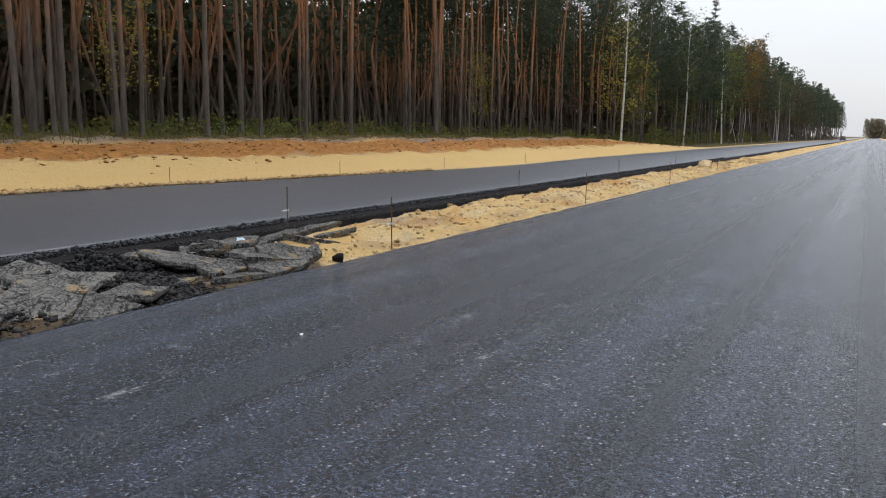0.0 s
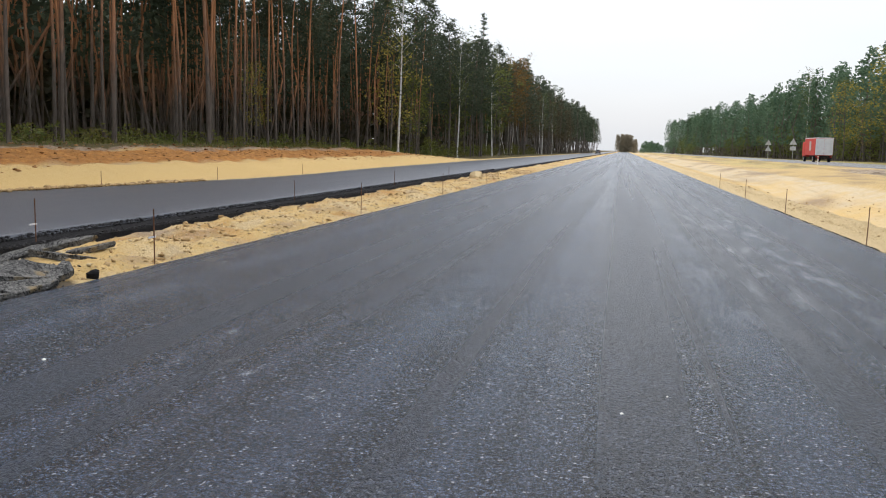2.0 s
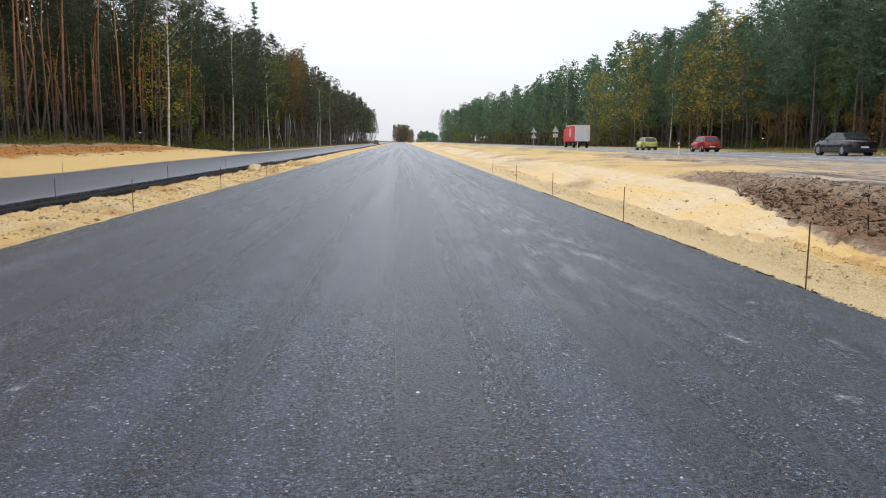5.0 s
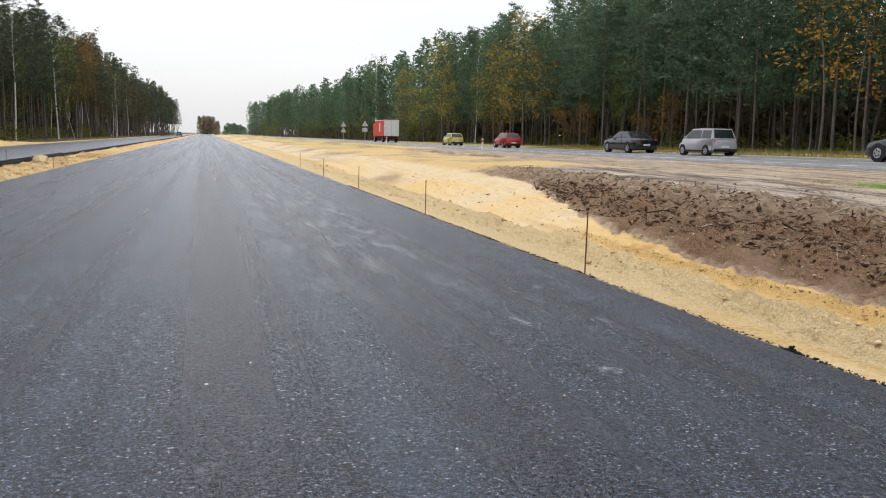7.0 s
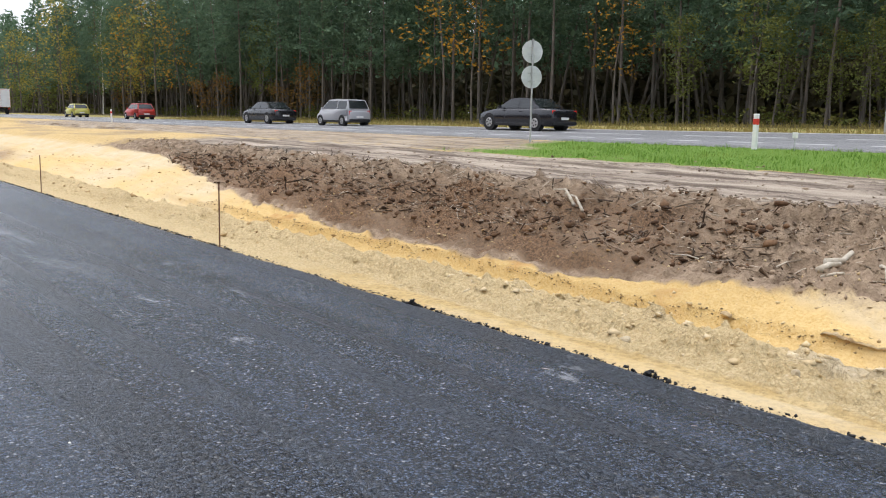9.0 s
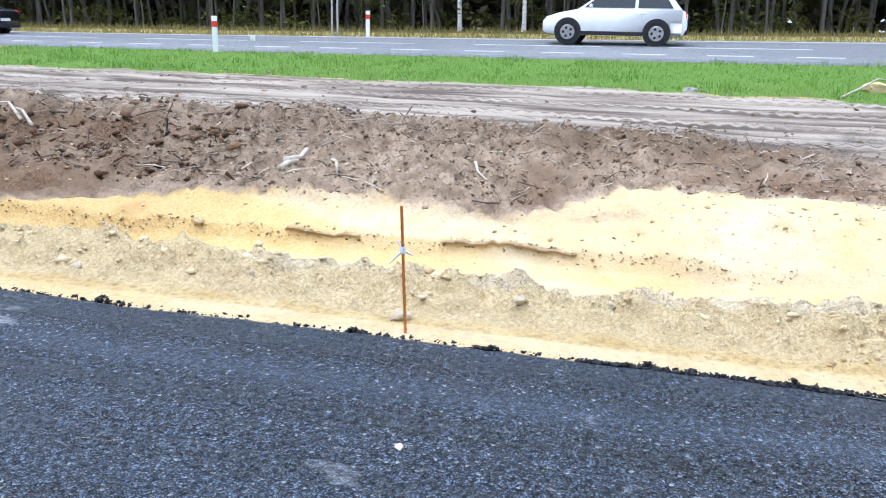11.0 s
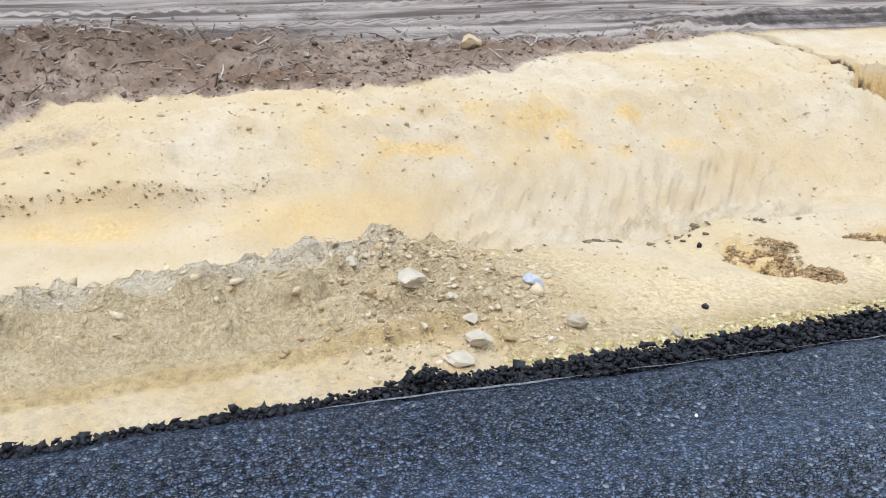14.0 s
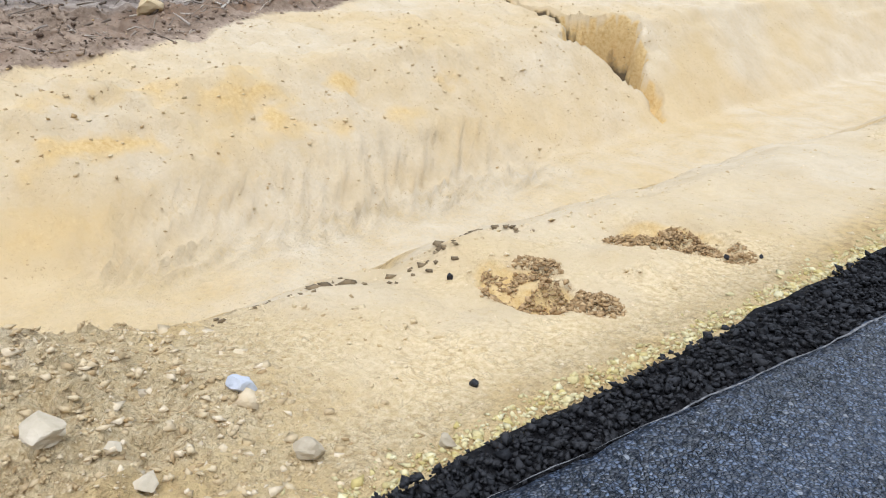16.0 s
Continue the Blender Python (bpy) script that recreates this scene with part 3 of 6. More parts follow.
def masks():
    x, y = gx, gy
    yy = y + 0.5 * fbm(x * 0.9, y * 0.9, 11, 3)
    fe = far_edge_of_second(y)
    d = fe - x
    soil = soil_mask(x, y) * (1 + (0.42 + 0.5 * fbm(x * 1.2, y * 0.8, 75, 3)) * (1 - step(0.8, 3.0, y)) + 0.95 * step(5.0, 10.0, y + 1.5 * fbm(x * 0.8, y * 0.6, 87, 3)) * (0.75 + 0.4 * fbm(x * 0.9, y * 0.7, 86, 3)) * (1 - step(12.5, 13.6, x + 0.5 * fbm(x, y, 85, 3))))
    # soil trodden into the sand below the bank
    soil = np.maximum(soil, (0.47 + 0.5 * fbm(x * 1.6, y * 0.5, 74, 4)) * step(10.0, 10.8, x) * (1 - step(13.0, 13.6, x)) * step(-2.0, 0.5, y) * (1 - step(12, 18, y)))
    onbank = (x < -9.3) & (d > 0)
    b = bank(y)
    soil = np.maximum(soil, onbank * b * (0.45 * np.exp(-((d - 2.7 - 0.5 * fbm(y * 0.5, x, 95, 2)) / 0.3) ** 2) + 0.75 * step(6.0, 7.4, d + 0.8 * fbm(x * 0.7, y * 0.4, 99, 3))))
    soil = np.maximum(soil, 0.12 * onbank * b * step(2.2, 2.8, d))
    soil = np.maximum(soil, (0.28 + 0.45 * fbm(x * 1.6, y * 0.8, 79, 4)) * (x > -8.6) * (x < -6.0))
    soil = np.maximum(soil, (0.36 + 0.5 * fbm(x * 0.5, y * 0.15, 78, 4)) * step(36, 48, y) * (x > 6.3) * (x < 23))
    grass = step(-0.1, 0.25, x - grass_edge(y)) * (1 - step(23.2, 23.6, x)) * (1 - step(16, 24, y + 3 * fbm(x * 0.4, y * 0.3, 85, 3)))
    grass = np.maximum(grass, (x > 30.5) * (x < 36) * 0.48)
    far_grass = step(40, 55, y) * (x > 14.5 + 2 * fbm(y * 0.1, x * 0.3, 96, 2)) * (x < 23)
    grass = np.maximum(grass, far_grass * step(75, 95, y) * 0.42)
    pale = step(8.6, 9.1, x) * (1 - step(12.2, 13.2, x)) * (1 - 0.75 * step(2.5, 7.0, y) * (1 - step(16, 22, y)))
    pale = np.maximum(pale, 0.75 * step(6.2, 7, x) * (1 - step(9, 9.5, x)) * (1 - 0.8 * step(4, 10, y)))
    pale = np.maximum(pale, 0.12 * onbank * b * step(0.3, 0.6, d) * (1 - step(1.8, 2.3, d)))
    pale = np.maximum(pale, 0.9 * step(4.5, 4.9, x) * (1 - step(5.9, 6.4, x)) * (1 - step(-3.0, -2.2, y)))
    pale = np.maximum(pale, 0.5 * (x > 4.3) * (x < 4.72) * (y > -2) * (1 - 0.8 * step(3, 7, y)))
    ochre = (0.58 + 0.5 * step(2, 5, y) + 0.7 * fbm(x * 1.5, y * 0.9, 84, 4)) * np.exp(-((x - 9.62 - 0.4 * step(2, 6, y)) / (0.3 + 0.5 * step(2, 6, y))) ** 2) * step(-2.6, -0.5, yy) * (1 - step(17, 24, y))
    ochre = np.maximum(ochre, (0.22 + 0.12 * step(-5.5, -3.5, y) + 1.1 * fbm(x * 4.5, y * 2.2, 98, 5)) * np.exp(-((x - 10.1) / 0.75) ** 2) * step(-9.5, -6, y) * (1 - step(-3.0, -1.5, y)))
    ochre = np.maximum(ochre, (0.3 + 0.55 * fbm(x * 1.8, y * 1.2, 73, 4)) * np.exp(-((x - 9.5) / 0.95) ** 2) * step(-4.9, -3.0, y) * (1 - step(-1.5, 0.0, y)))
    ochre = np.maximum(ochre, onbank * b * (0.9 + 0.85 * step(2.4, 3.2, d)) * step(2.0, 2.5, d) * (1 - step(6.5, 8.5, d)))
    ochre = np.maximum(ochre, (1.25 + 0.25 * step(0.0, 0.4, fbm(x * 0.8, y * 0.5, 89, 3))) * (x > -9.1) * (x < -5.8))
    ochre = np.maximum(ochre, 1.2 * (gully(x, y) > 0.04))
    ochre = np.maximum(ochre, (0.5 + 0.5 * fbm(x * 0.8, y * 0.3, 80, 4)) * step(5.6, 6.2, x) * (1 - step(11, 12.5, x)) * step(5, 10, y) * (1 - step(60, 90, y)))
    ochre = np.maximum(ochre, (0.82 + 0.25 * fbm(x * 0.6, y * 0.25, 70, 3)) * onbank * b * step(0.3, 0.6, d))
    gravel = step(4.72, 4.95, x) * (1 - step(5.9, 6.5, x)) * step(-2.6, -1.8, yy) * (1 - step(120, 200, y))
    gravel = np.maximum(gravel, 0.8 * step(4.4, 4.5, x) * (1 - step(5.0, 5.6, x)) * step(4, 9, y) * (1 - step(120, 200, y)))
    gravel = np.maximum(gravel, (0.42 + 0.12 * step(-3.4, -2.4, y) + 0.75 * fbm(x * 1.7, y * 1.3, 72, 4)) * step(4.4, 4.6, x) * (1 - step(5.4, 5.9, x)) * (1 - step(-2.4, -1.8, y)))
    gravel = np.maximum(gravel, (x > -9.0) * (x < -8.3) * 0.6)
    gravel = np.maximum(gravel, (0.42 + 0.7 * fbm(x * 2.0, y * 1.2, 76, 4)) * (x > -8.4) * (x < -5.8))
    tracks = np.maximum(track_mask(x, y), 0.62 * step(17.5, 18.6, x) * (x < 23) * step(12, 20, y) * (1 - step(72, 95, y)))
    forest = np.maximum(onbank * step(7.4, 8.4, d + 1.2 * (1 - b) * 5), step(33.5, 36, x))
    clay = step(5.25, 5.5, x) * (1 - step(5.75, 6.1, x)) * step(-2.1, -1.5, yy) * (1 - step(1.5, 4, y)) * (0.6 + 0.4 * fbm(x * 2.5, y * 1.5, 88, 3))
    wet_and_shade = 0.55 * tracks * step(0.25, 0.6, fbm(x * 0.9, y * 0.16, 97, 3) + 0.5 * 0.9 * np.exp(-((x - 14.9 - 0.15 * y) / 0.7) ** 2) * (1 - step(-7, -4, y)))
    wet_and_shade = np.maximum(wet_and_shade, 0.12 * washout(x, y))
    ochre = np.maximum(ochre, 1.25 * washout(x, y))
    # shade in the gully's deep hollow and upper crack, put into the colour
    wet_and_shade = np.maximum(wet_and_shade, 0.75 * step(0.4, 0.8, gully(x, y)))
    wet_and_shade = np.maximum(wet_and_shade, 1.1 * step(0.03, 0.12, gully(x, y)) * step(10.9, 11.2, x))
    broken = (x > -8.9) * (x < -5.9) * (1 - step(8.6, 9.4, y + 0.6 * (x + 7.2)))
    wet_and_shade = np.maximum(wet_and_shade, broken * 1.1)
    return (soil, grass, pale), (ochre, gravel, tracks), (forest, clay, wet_and_shade)


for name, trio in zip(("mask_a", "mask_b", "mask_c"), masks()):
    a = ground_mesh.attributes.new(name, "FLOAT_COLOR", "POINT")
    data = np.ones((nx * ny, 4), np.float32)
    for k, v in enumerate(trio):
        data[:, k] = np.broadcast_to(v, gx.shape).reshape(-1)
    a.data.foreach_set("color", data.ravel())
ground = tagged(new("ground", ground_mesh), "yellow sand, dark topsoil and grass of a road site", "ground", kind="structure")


def ground_z(x, y):
    return float(heights(np.array([float(x)]), np.array([float(y)]))[0])


# ---- carriageways ----
def edge_of_new(y):
    y = np.asarray(y, float)
    return 4.36 - 0.075 * np.clip(-y - 1.0, 0, 8)


def carriageway(name, left, right, top, depth, material, label, y0=-80, y1=1500):
    """left, right, top: functions of y; the slab has a level top and steep ragged sides."""
    ys = lines((y0, -13, 3.0), (-13, 9, 0.05), (9, 40, 0.15), (40, 150, 1.0), (150, y1, 30))
    l, r = left(ys), right(ys)
    cols = [l - 0.02, l, l + 0.04, *[l + (r - l) * k / 8 for k in range(1, 8)], r - 0.04, r, r + 0.02]
    zs = [top(l, ys) - depth, top(l, ys) - 0.012, top(l, ys), *[top(l + (r - l) * k / 8, ys) for k in range(1, 8)], top(r, ys), top(r, ys) - 0.012, top(r, ys) - depth]
    v = np.stack([np.stack(cols, -1), np.repeat(ys[:, None], len(cols), 1), np.stack(zs, -1)], -1)
    i = np.arange(v.shape[0] * v.shape[1]).reshape(v.shape[:2])
    q = np.stack([i[:-1, :-1], i[:-1, 1:], i[1:, 1:], i[1:, :-1]], -1).reshape(-1, 4)
    return tagged(new(name, quick_mesh(name, v.reshape(-1, 3), q, 4, material)), label, "road", kind="structure")


def flat(h):
    return lambda x, y: np.zeros_like(y) + h


carriageway("road_new", lambda y: LEFT_EDGE + 0.05 * fbm(y * 1.1, y * 0, 101, 4), lambda y: edge_of_new(y) + 0.03 * fbm(y * 1.7, y * 0, 102, 4) + 0.015 * fbm(y * 9, y * 0, 107, 2), flat(0.0), 0.09, M_ROAD, "freshly laid dark grey asphalt carriageway beside yellow sand")
carriageway("road_edge_course", lambda y: 3.6 + 0 * y, lambda y: 4.43 - 0.06 * step(-0.9, -0.2, y) + 0.035 * fbm(y * 3.1, y * 0, 108, 4), flat(-0.035), 0.05, M_TAR, "black lower asphalt course showing along the edge")
carriageway("road_second", lambda y: far_edge_of_second(y) - 0.1 + 0.15 * fbm(y * 0.6, y * 0, 103, 4), lambda y: -9.2 + 0.04 * fbm(y * 1.5, y * 0, 104, 4), lambda x, y: 0.12 + 0.005 * (x + 9.2), 0.2, M_ROAD2, "second new asphalt carriageway below a sand bank")
carriageway("road_base_course", lambda y: -10.0 + 0 * y, lambda y: -8.5 + 0.07 * fbm(y * 1.6, y * 0, 105, 4), flat(0.035), 0.15, M_TAR, "dark lower asphalt course stepping out under the road")
carriageway("road_old", lambda y: 23.0 + 0.1 * fbm(y * 0.8, y * 0, 106, 3), lambda y: 31.0 + 0 * y, lambda x, y: old_road_z(x, y), 0.15, M_ROAD3, "older grey asphalt road with white edge dashes")
# ---- scattered pieces as arrays ----
rng = np.random.default_rng(7)
_p = (1 + 5 ** 0.5) / 2
ICO_V = np.array([(-1, _p, 0), (1, _p, 0), (-1, -_p, 0), (1, -_p, 0), (0, -1, _p), (0, 1, _p), (0, -1, -_p), (0, 1, -_p), (_p, 0, -1), (_p, 0, 1), (-_p, 0, -1), (-_p, 0, 1)]) / 1.9
ICO_F = np.array([(0, 11, 5), (0, 5, 1), (0, 1, 7), (0, 7, 10), (0, 10, 11), (1, 5, 9), (5, 11, 4), (11, 10, 2), (10, 7, 6), (7, 1, 8)] + [(3, 9, 4), (3, 4, 2), (3, 2, 6), (3, 6, 8), (3, 8, 9), (4, 9, 5), (2, 4, 11), (6, 2, 10), (8, 6, 7), (9, 8, 1)])


def random_turns(n):
    q = rng.normal(size=(n, 4))
    q /= np.linalg.norm(q, axis=1, keepdims=True)
    w, x, y, z = q.T
    return np.stack([np.stack([1 - 2 * (y * y + z * z), 2 * (x * y - z * w), 2 * (x * z + y * w)], -1),
                     np.stack([2 * (x * y + z * w), 1 - 2 * (x * x + z * z), 2 * (y * z - x * w)], -1),
                     np.stack([2 * (x * z - y * w), 2 * (y * z + x * w), 1 - 2 * (x * x + y * y)], -1)], 1)


OCT_V = np.array([(1, 0, 0), (-1, 0, 0), (0, 1, 0), (0, -1, 0), (0, 0, 1), (0, 0, -1)], float)
OCT_F = np.array([(0, 2, 4), (2, 1, 4), (1, 3, 4), (3, 0, 4), (2, 0, 5), (1, 2, 5), (3, 1, 5), (0, 3, 5)])


def lumps(name, at, size, material, flat_by=0.62, jitter=0.42):
    """Many small broken stones or clods in one mesh. at: (n, 3); size: (n,)."""
    at, size = np.asarray(at), np.asarray(size)
    verts, faces, start = [], [], 0
    for base, tris, pick in ((OCT_V, OCT_F, size < 0.055), (ICO_V, ICO_F, size >= 0.055)):
        n, m = int(pick.sum()), len(base)
        if n == 0:
            continue
        v = np.repeat(base[None], n, 0) * (1 + rng.uniform(-jitter, jitter, (n, m, 1))) + rng.normal(0, 0.12, (n, m, 3))
        v = v * rng.uniform(0.5, 1.35, (n, 1, 3))
        v = np.einsum("nij,nkj->nki", random_turns(n), v)
        v[:, :, 2] *= flat_by
        verts.append((v * size[pick][:, None, None] + at[pick][:, None, :]).reshape(-1, 3))
        faces.append((tris[None] + start + m * np.arange(n)[:, None, None]).reshape(-1, 3))
        start += n * m
    return quick_mesh(name, np.concatenate(verts), np.concatenate(faces), 3, material)


def sticks(name, a, b, radius, material):
    """Many thin three-sided twigs from a to b in one mesh."""
    n = len(a)
    d = b - a
    d /= np.linalg.norm(d, axis=1, keepdims=True)
    u = np.cross(d, np.array([0.31, 0.52, 0.79]))
    u /= np.linalg.norm(u, axis=1, keepdims=True)
    w = np.cross(d, u)
    mid = (a + b) / 2 + rng.normal(size=(n, 3)) * np.linalg.norm(b - a, axis=1)[:, None] * 0.07
    rings = []
    for p, k in ((a, 1.0), (mid, 0.8), (b, 0.35)):
        for s in range(3):
            t = 2 * math.pi * s / 3
            rings.append(p + (u * math.cos(t) + w * math.sin(t)) * (np.asarray(radius) * k)[:, None])
    v = np.stack(rings, 1)
    f = [(r * 3 + s, r * 3 + (s + 1) % 3, r * 3 + 3 + (s + 1) % 3, r * 3 + 3 + s) for r in (0, 1) for s in range(3)]
    f = (np.array(f)[None] + 9 * np.arange(n)[:, None, None]).reshape(-1, 4)
    return quick_mesh(name, v.reshape(-1, 3), f, 4, material)


def leaves(at, size, droop=0.0, wide=0.26):
    """Single leaf or needle sprays as four-cornered blades: vertices (n*4, 3)."""
    n = len(at)
    m = random_turns(n)
    shape = np.array([(-0.5, 0, 0), (0, -wide, 0.08), (0.5, 0, 0), (0, wide, 0.08)])
    v = np.einsum("nij,kj->nki", m, shape) * np.asarray(size).reshape(-1, 1, 1)
    if droop:
        v[:, :, 2] *= 1 - droop
    return (v + np.asarray(at)[:, None, :]).reshape(-1, 3)


def blades(name, x, y, z, tall, wide, material, lean=0.35):
    """Grass blades: one bent triangle pair each."""
    n = len(x)
    t = rng.uniform(0, 2 * math.pi, n)
    side = np.stack([np.cos(t), np.sin(t), 0 * t], -1) * np.asarray(wide)[:, None]
    base = np.stack([x, y, z], -1)
    tip = base + np.stack([rng.normal(0, lean, n) * tall, rng.normal(0, lean, n) * tall, tall], -1)
    v = np.stack([base - side, base + side, tip], 1).reshape(-1, 3)
    return quick_mesh(name, v, np.arange(3 * n).reshape(-1, 3), 3, material)


def stuff(name, me, label, category):
    return tagged(new(name, me), label, category, kind="stuff")


# ---- trees ----
def trunk_mesh(name, height, radius, bend, material, limbs=(), sides=7, seed=0):
    """A tapered, slightly crooked trunk with its limbs."""
    r = np.random.default_rng(seed)
    verts, faces = [], []

    def pipe(points, radii, n):
        start = len(verts)
        for p, q in zip(points, radii):
            for s in range(n):
                t = 2 * math.pi * s / n
                verts.append((p[0] + q * math.cos(t), p[1] + q * math.sin(t), p[2]))
        for k in range(len(points) - 1):
            for s in range(n):
                a, b = start + k * n + s, start + k * n + (s + 1) % n
                faces.append((a, b, b + n, a + n))

    ax, ay = r.normal(0, bend, 2)
    ph = r.uniform(0, 6, 2)

    def axis(z):
        u = z / height
        return (ax * u * u * 2 + 0.10 * bend * 8 * math.sin(u * 5 + ph[0]) * u, ay * u * u * 2 + 0.10 * bend * 8 * math.sin(u * 4 + ph[1]) * u, z)

    zs = [-0.4, 0.15, 0.6] + [height * k / 9 for k in range(1, 10)]
    pipe([axis(max(z, 0)) if z > 0 else (0, 0, z) for z in zs], [radius * (1.35 if z < 0.1 else 1.12 if z < 0.4 else 1.0) * (1 - 0.86 * max(z, 0) / height) for z in zs], sides)
    for z, d, ln, up, rad in limbs:
        o = axis(z)
        pts = [(o[0] + math.cos(d) * ln * k, o[1] + math.sin(d) * ln * k, z + up * ln * k + (0.12 * ln * k * k)) for k in (0, 0.5, 1)]
        pipe(pts, [rad, rad * 0.7, rad * 0.25], 3)
    return mesh_from(name, verts, faces, material, True), axis


def make_tree(kind, label, category, height, radius, crown0, reach, n_limbs, sprays, leaf, form, bark_mat, leaf_mat, seed, bend=0.25, dead=0):
    """A tree as an Empty with a trunk and a crown of many small sprays along its limbs."""
    r = np.random.default_rng(seed)
    limbs, tips = [], []
    for k in range(n_limbs):
        u = (k + r.uniform(0, 1)) / n_limbs
        z = crown0 + (height * 0.985 - crown0) * u
        if form == "pine":
            ln = reach * (0.45 + 0.55 * math.sin(math.pi * min(1, 0.25 + 0.8 * u))) * r.uniform(0.6, 1.1) * (1.0 if u < 0.85 else 0.6)
            up = 0.1 + 0.45 * u
        elif form == "spruce":
            ln = reach * (1.05 - u) * r.uniform(0.8, 1.1)
            up = -0.22 + 0.3 * u
        else:
            ln = reach * (0.55 + 0.6 * math.sin(math.pi * (0.15 + 0.8 * u))) * r.uniform(0.6, 1.1)
            up = 0.45 + 0.5 * u
        d = k * 2.4 + r.uniform(-0.5, 0.5)
        limbs.append((z, d, max(ln, 0.25), up, max(0.012, radius * 0.24 * (1 - 0.7 * u))))
    bare = [(r.uniform(1.5, crown0), r.uniform(0, 6.3), r.uniform(0.4, 1.5), r.uniform(-0.2, 0.25), 0.014) for _ in range(dead)]
    me, axis = trunk_mesh(kind, height, radius, bend, bark_mat, limbs + bare, seed=seed)
    pts, sizes = [], []
    per = max(3, sprays // n_limbs)
    for z, d, ln, up, rad in limbs:
        o = axis(z)
        clumps = r.integers(5, 8) if form == "pine" else r.integers(2, 4)
        for c in range(clumps):
            k = r.uniform(0.35, 1.05)
            side = r.normal(0, 0.16 * ln)
            c0 = np.array([o[0] + math.cos(d) * ln * k - math.sin(d) * side, o[1] + math.sin(d) * ln * k + math.cos(d) * side, z + up * ln * k + 0.12 * ln * k * k])
            spread = {"pine": (0.34, 0.34, 0.15), "spruce": (0.30, 0.30, 0.16), "leafy": (0.42, 0.42, 0.34)}[form]
            m = max(2, per // clumps)
            pts.append(c0 + r.normal(size=(m, 3)) * np.array(spread) * (0.5 + 0.26 * ln))
            sizes.append(leaf * r.uniform(0.6, 1.3, m))
    pts, sizes = np.concatenate(pts), np.concatenate(sizes)
    v = leaves(pts, sizes, 0.25, {"leafy": 0.26, "pine": 0.15, "spruce": 0.14}[form])
    crown = quick_mesh("crown", v, np.arange(len(v)).reshape(-1, 4), 4, leaf_mat)
    tree = tagged(new(kind), label, category)
    t, c = new("trunk", me), new("crown", crown)
    t.parent = c.parent = tree
    return tree


GREEN_EDGE = "trees at the edge of the wood"
PINE_L = "tall slender pine with bare orange upper trunk at forest edge"
PINE_R = "dark green pine with grey trunk behind the old road"
tall = [make_tree("pine_tree", PINE_L, "pine", h, r, c0, 2.6, 30, 1700, 0.46, "pine", M_BARK, M_PINE_DARK, s, b, 5) for h, r, c0, s, b in ((22.5, 0.125, 13.5, 1, 0.35), (21.0, 0.105, 12.5, 2, 0.5), (23.5, 0.14, 14.5, 3, 0.2), (20.5, 0.095, 13.0, 4, 0.8))]
mid = [make_tree("pine_tree", PINE_R, "pine", h, r, c0, 3.1, 48, 3000, 0.44, "pine", M_BARK_GREY, M_PINE, s, b, 9) for h, r, c0, s, b in ((17.0, 0.11, 5.0, 5, 0.25), (15.5, 0.09, 3.6, 6, 0.3), (18.0, 0.115, 6.4, 7, 0.2))]
dark_mid = [make_tree("pine_tree", "dark pine with slim grey trunk beside the new road", "pine", h, r, c0, 2.9, 46, 2600, 0.46, "pine", M_BARK_GREY, M_PINE_DARK, s, b, 8) for h, r, c0, s, b in ((18.5, 0.12, 7.0, 15, 0.3), (17.0, 0.1, 6.0, 16, 0.35))]
spruce = make_tree("spruce_tree", "dark conical spruce rising above the wood", "spruce", 24.0, 0.2, 3.5, 2.9, 60, 1800, 0.5, "spruce", M_BARK_GREY, M_SPRUCE, 8, 0.1)
maple = make_tree("maple_tree", "young broadleaf tree with yellow autumn leaves", "tree", 12.0, 0.12, 2.6, 2.7, 34, 1000, 0.36, "leafy", M_BARK_GREY, M_YELLOW, 9, 0.3)
oak = make_tree("oak_tree", "broad oak with orange-brown autumn crown", "oak", 20.0, 0.25, 7.0, 4.2, 40, 1900, 0.5, "leafy", M_BARK_GREY, M_ORANGE, 10, 0.3)
green = make_tree("broadleaf_tree", "slim broadleaf tree with yellowing green leaves", "tree", 9.0, 0.08, 2.4, 1.9, 30, 1200, 0.32, "leafy", M_BARK_GREY, M_GREENLEAF, 11, 0.35)
birch = make_tree("birch_tree", "white-barked birch with thinning yellow-green leaves", "birch", 19.0, 0.13, 8.0, 2.0, 34, 700, 0.32, "leafy", M_BIRCH, M_GREENLEAF, 12, 0.5)
bushy = make_tree("shrub", "low orange-leaved shrub under the pines", "shrub", 4.0, 0.04, 0.7, 1.3, 22, 650, 0.26, "leafy", M_BARK_GREY, M_ORANGE, 13, 0.3)

placed = {}


def plant(tree, x, y, scale=1.0, group=GREEN_EDGE, turn=None):
    a = rng.uniform(0, 360) if turn is None else turn
    m = pose(x, y, ground_z(x, y), 0, 0, a) @ Matrix.Scale(scale, 4)
    if tree.name not in placed:
        placed[tree.name] = tree
        tree.matrix_basis = pose(x, y, ground_z(x, y), 0, 0, a)
        ob = tree
    else:
        ob = copy_thing(tree, m)
    ob["group"] = group
    return ob


def spaced(n, x0, x1, y0, y1, gap, taken, tries=30):
    out = []
    for _ in range(n * tries):
        if len(out) >= n:
            break
        p = (rng.uniform(x0, x1), rng.uniform(y0, y1))
        if all((p[0] - q[0]) ** 2 + (p[1] - q[1]) ** 2 > gap * gap for q in taken):
            taken.append(p)
            out.append(p)
    return out


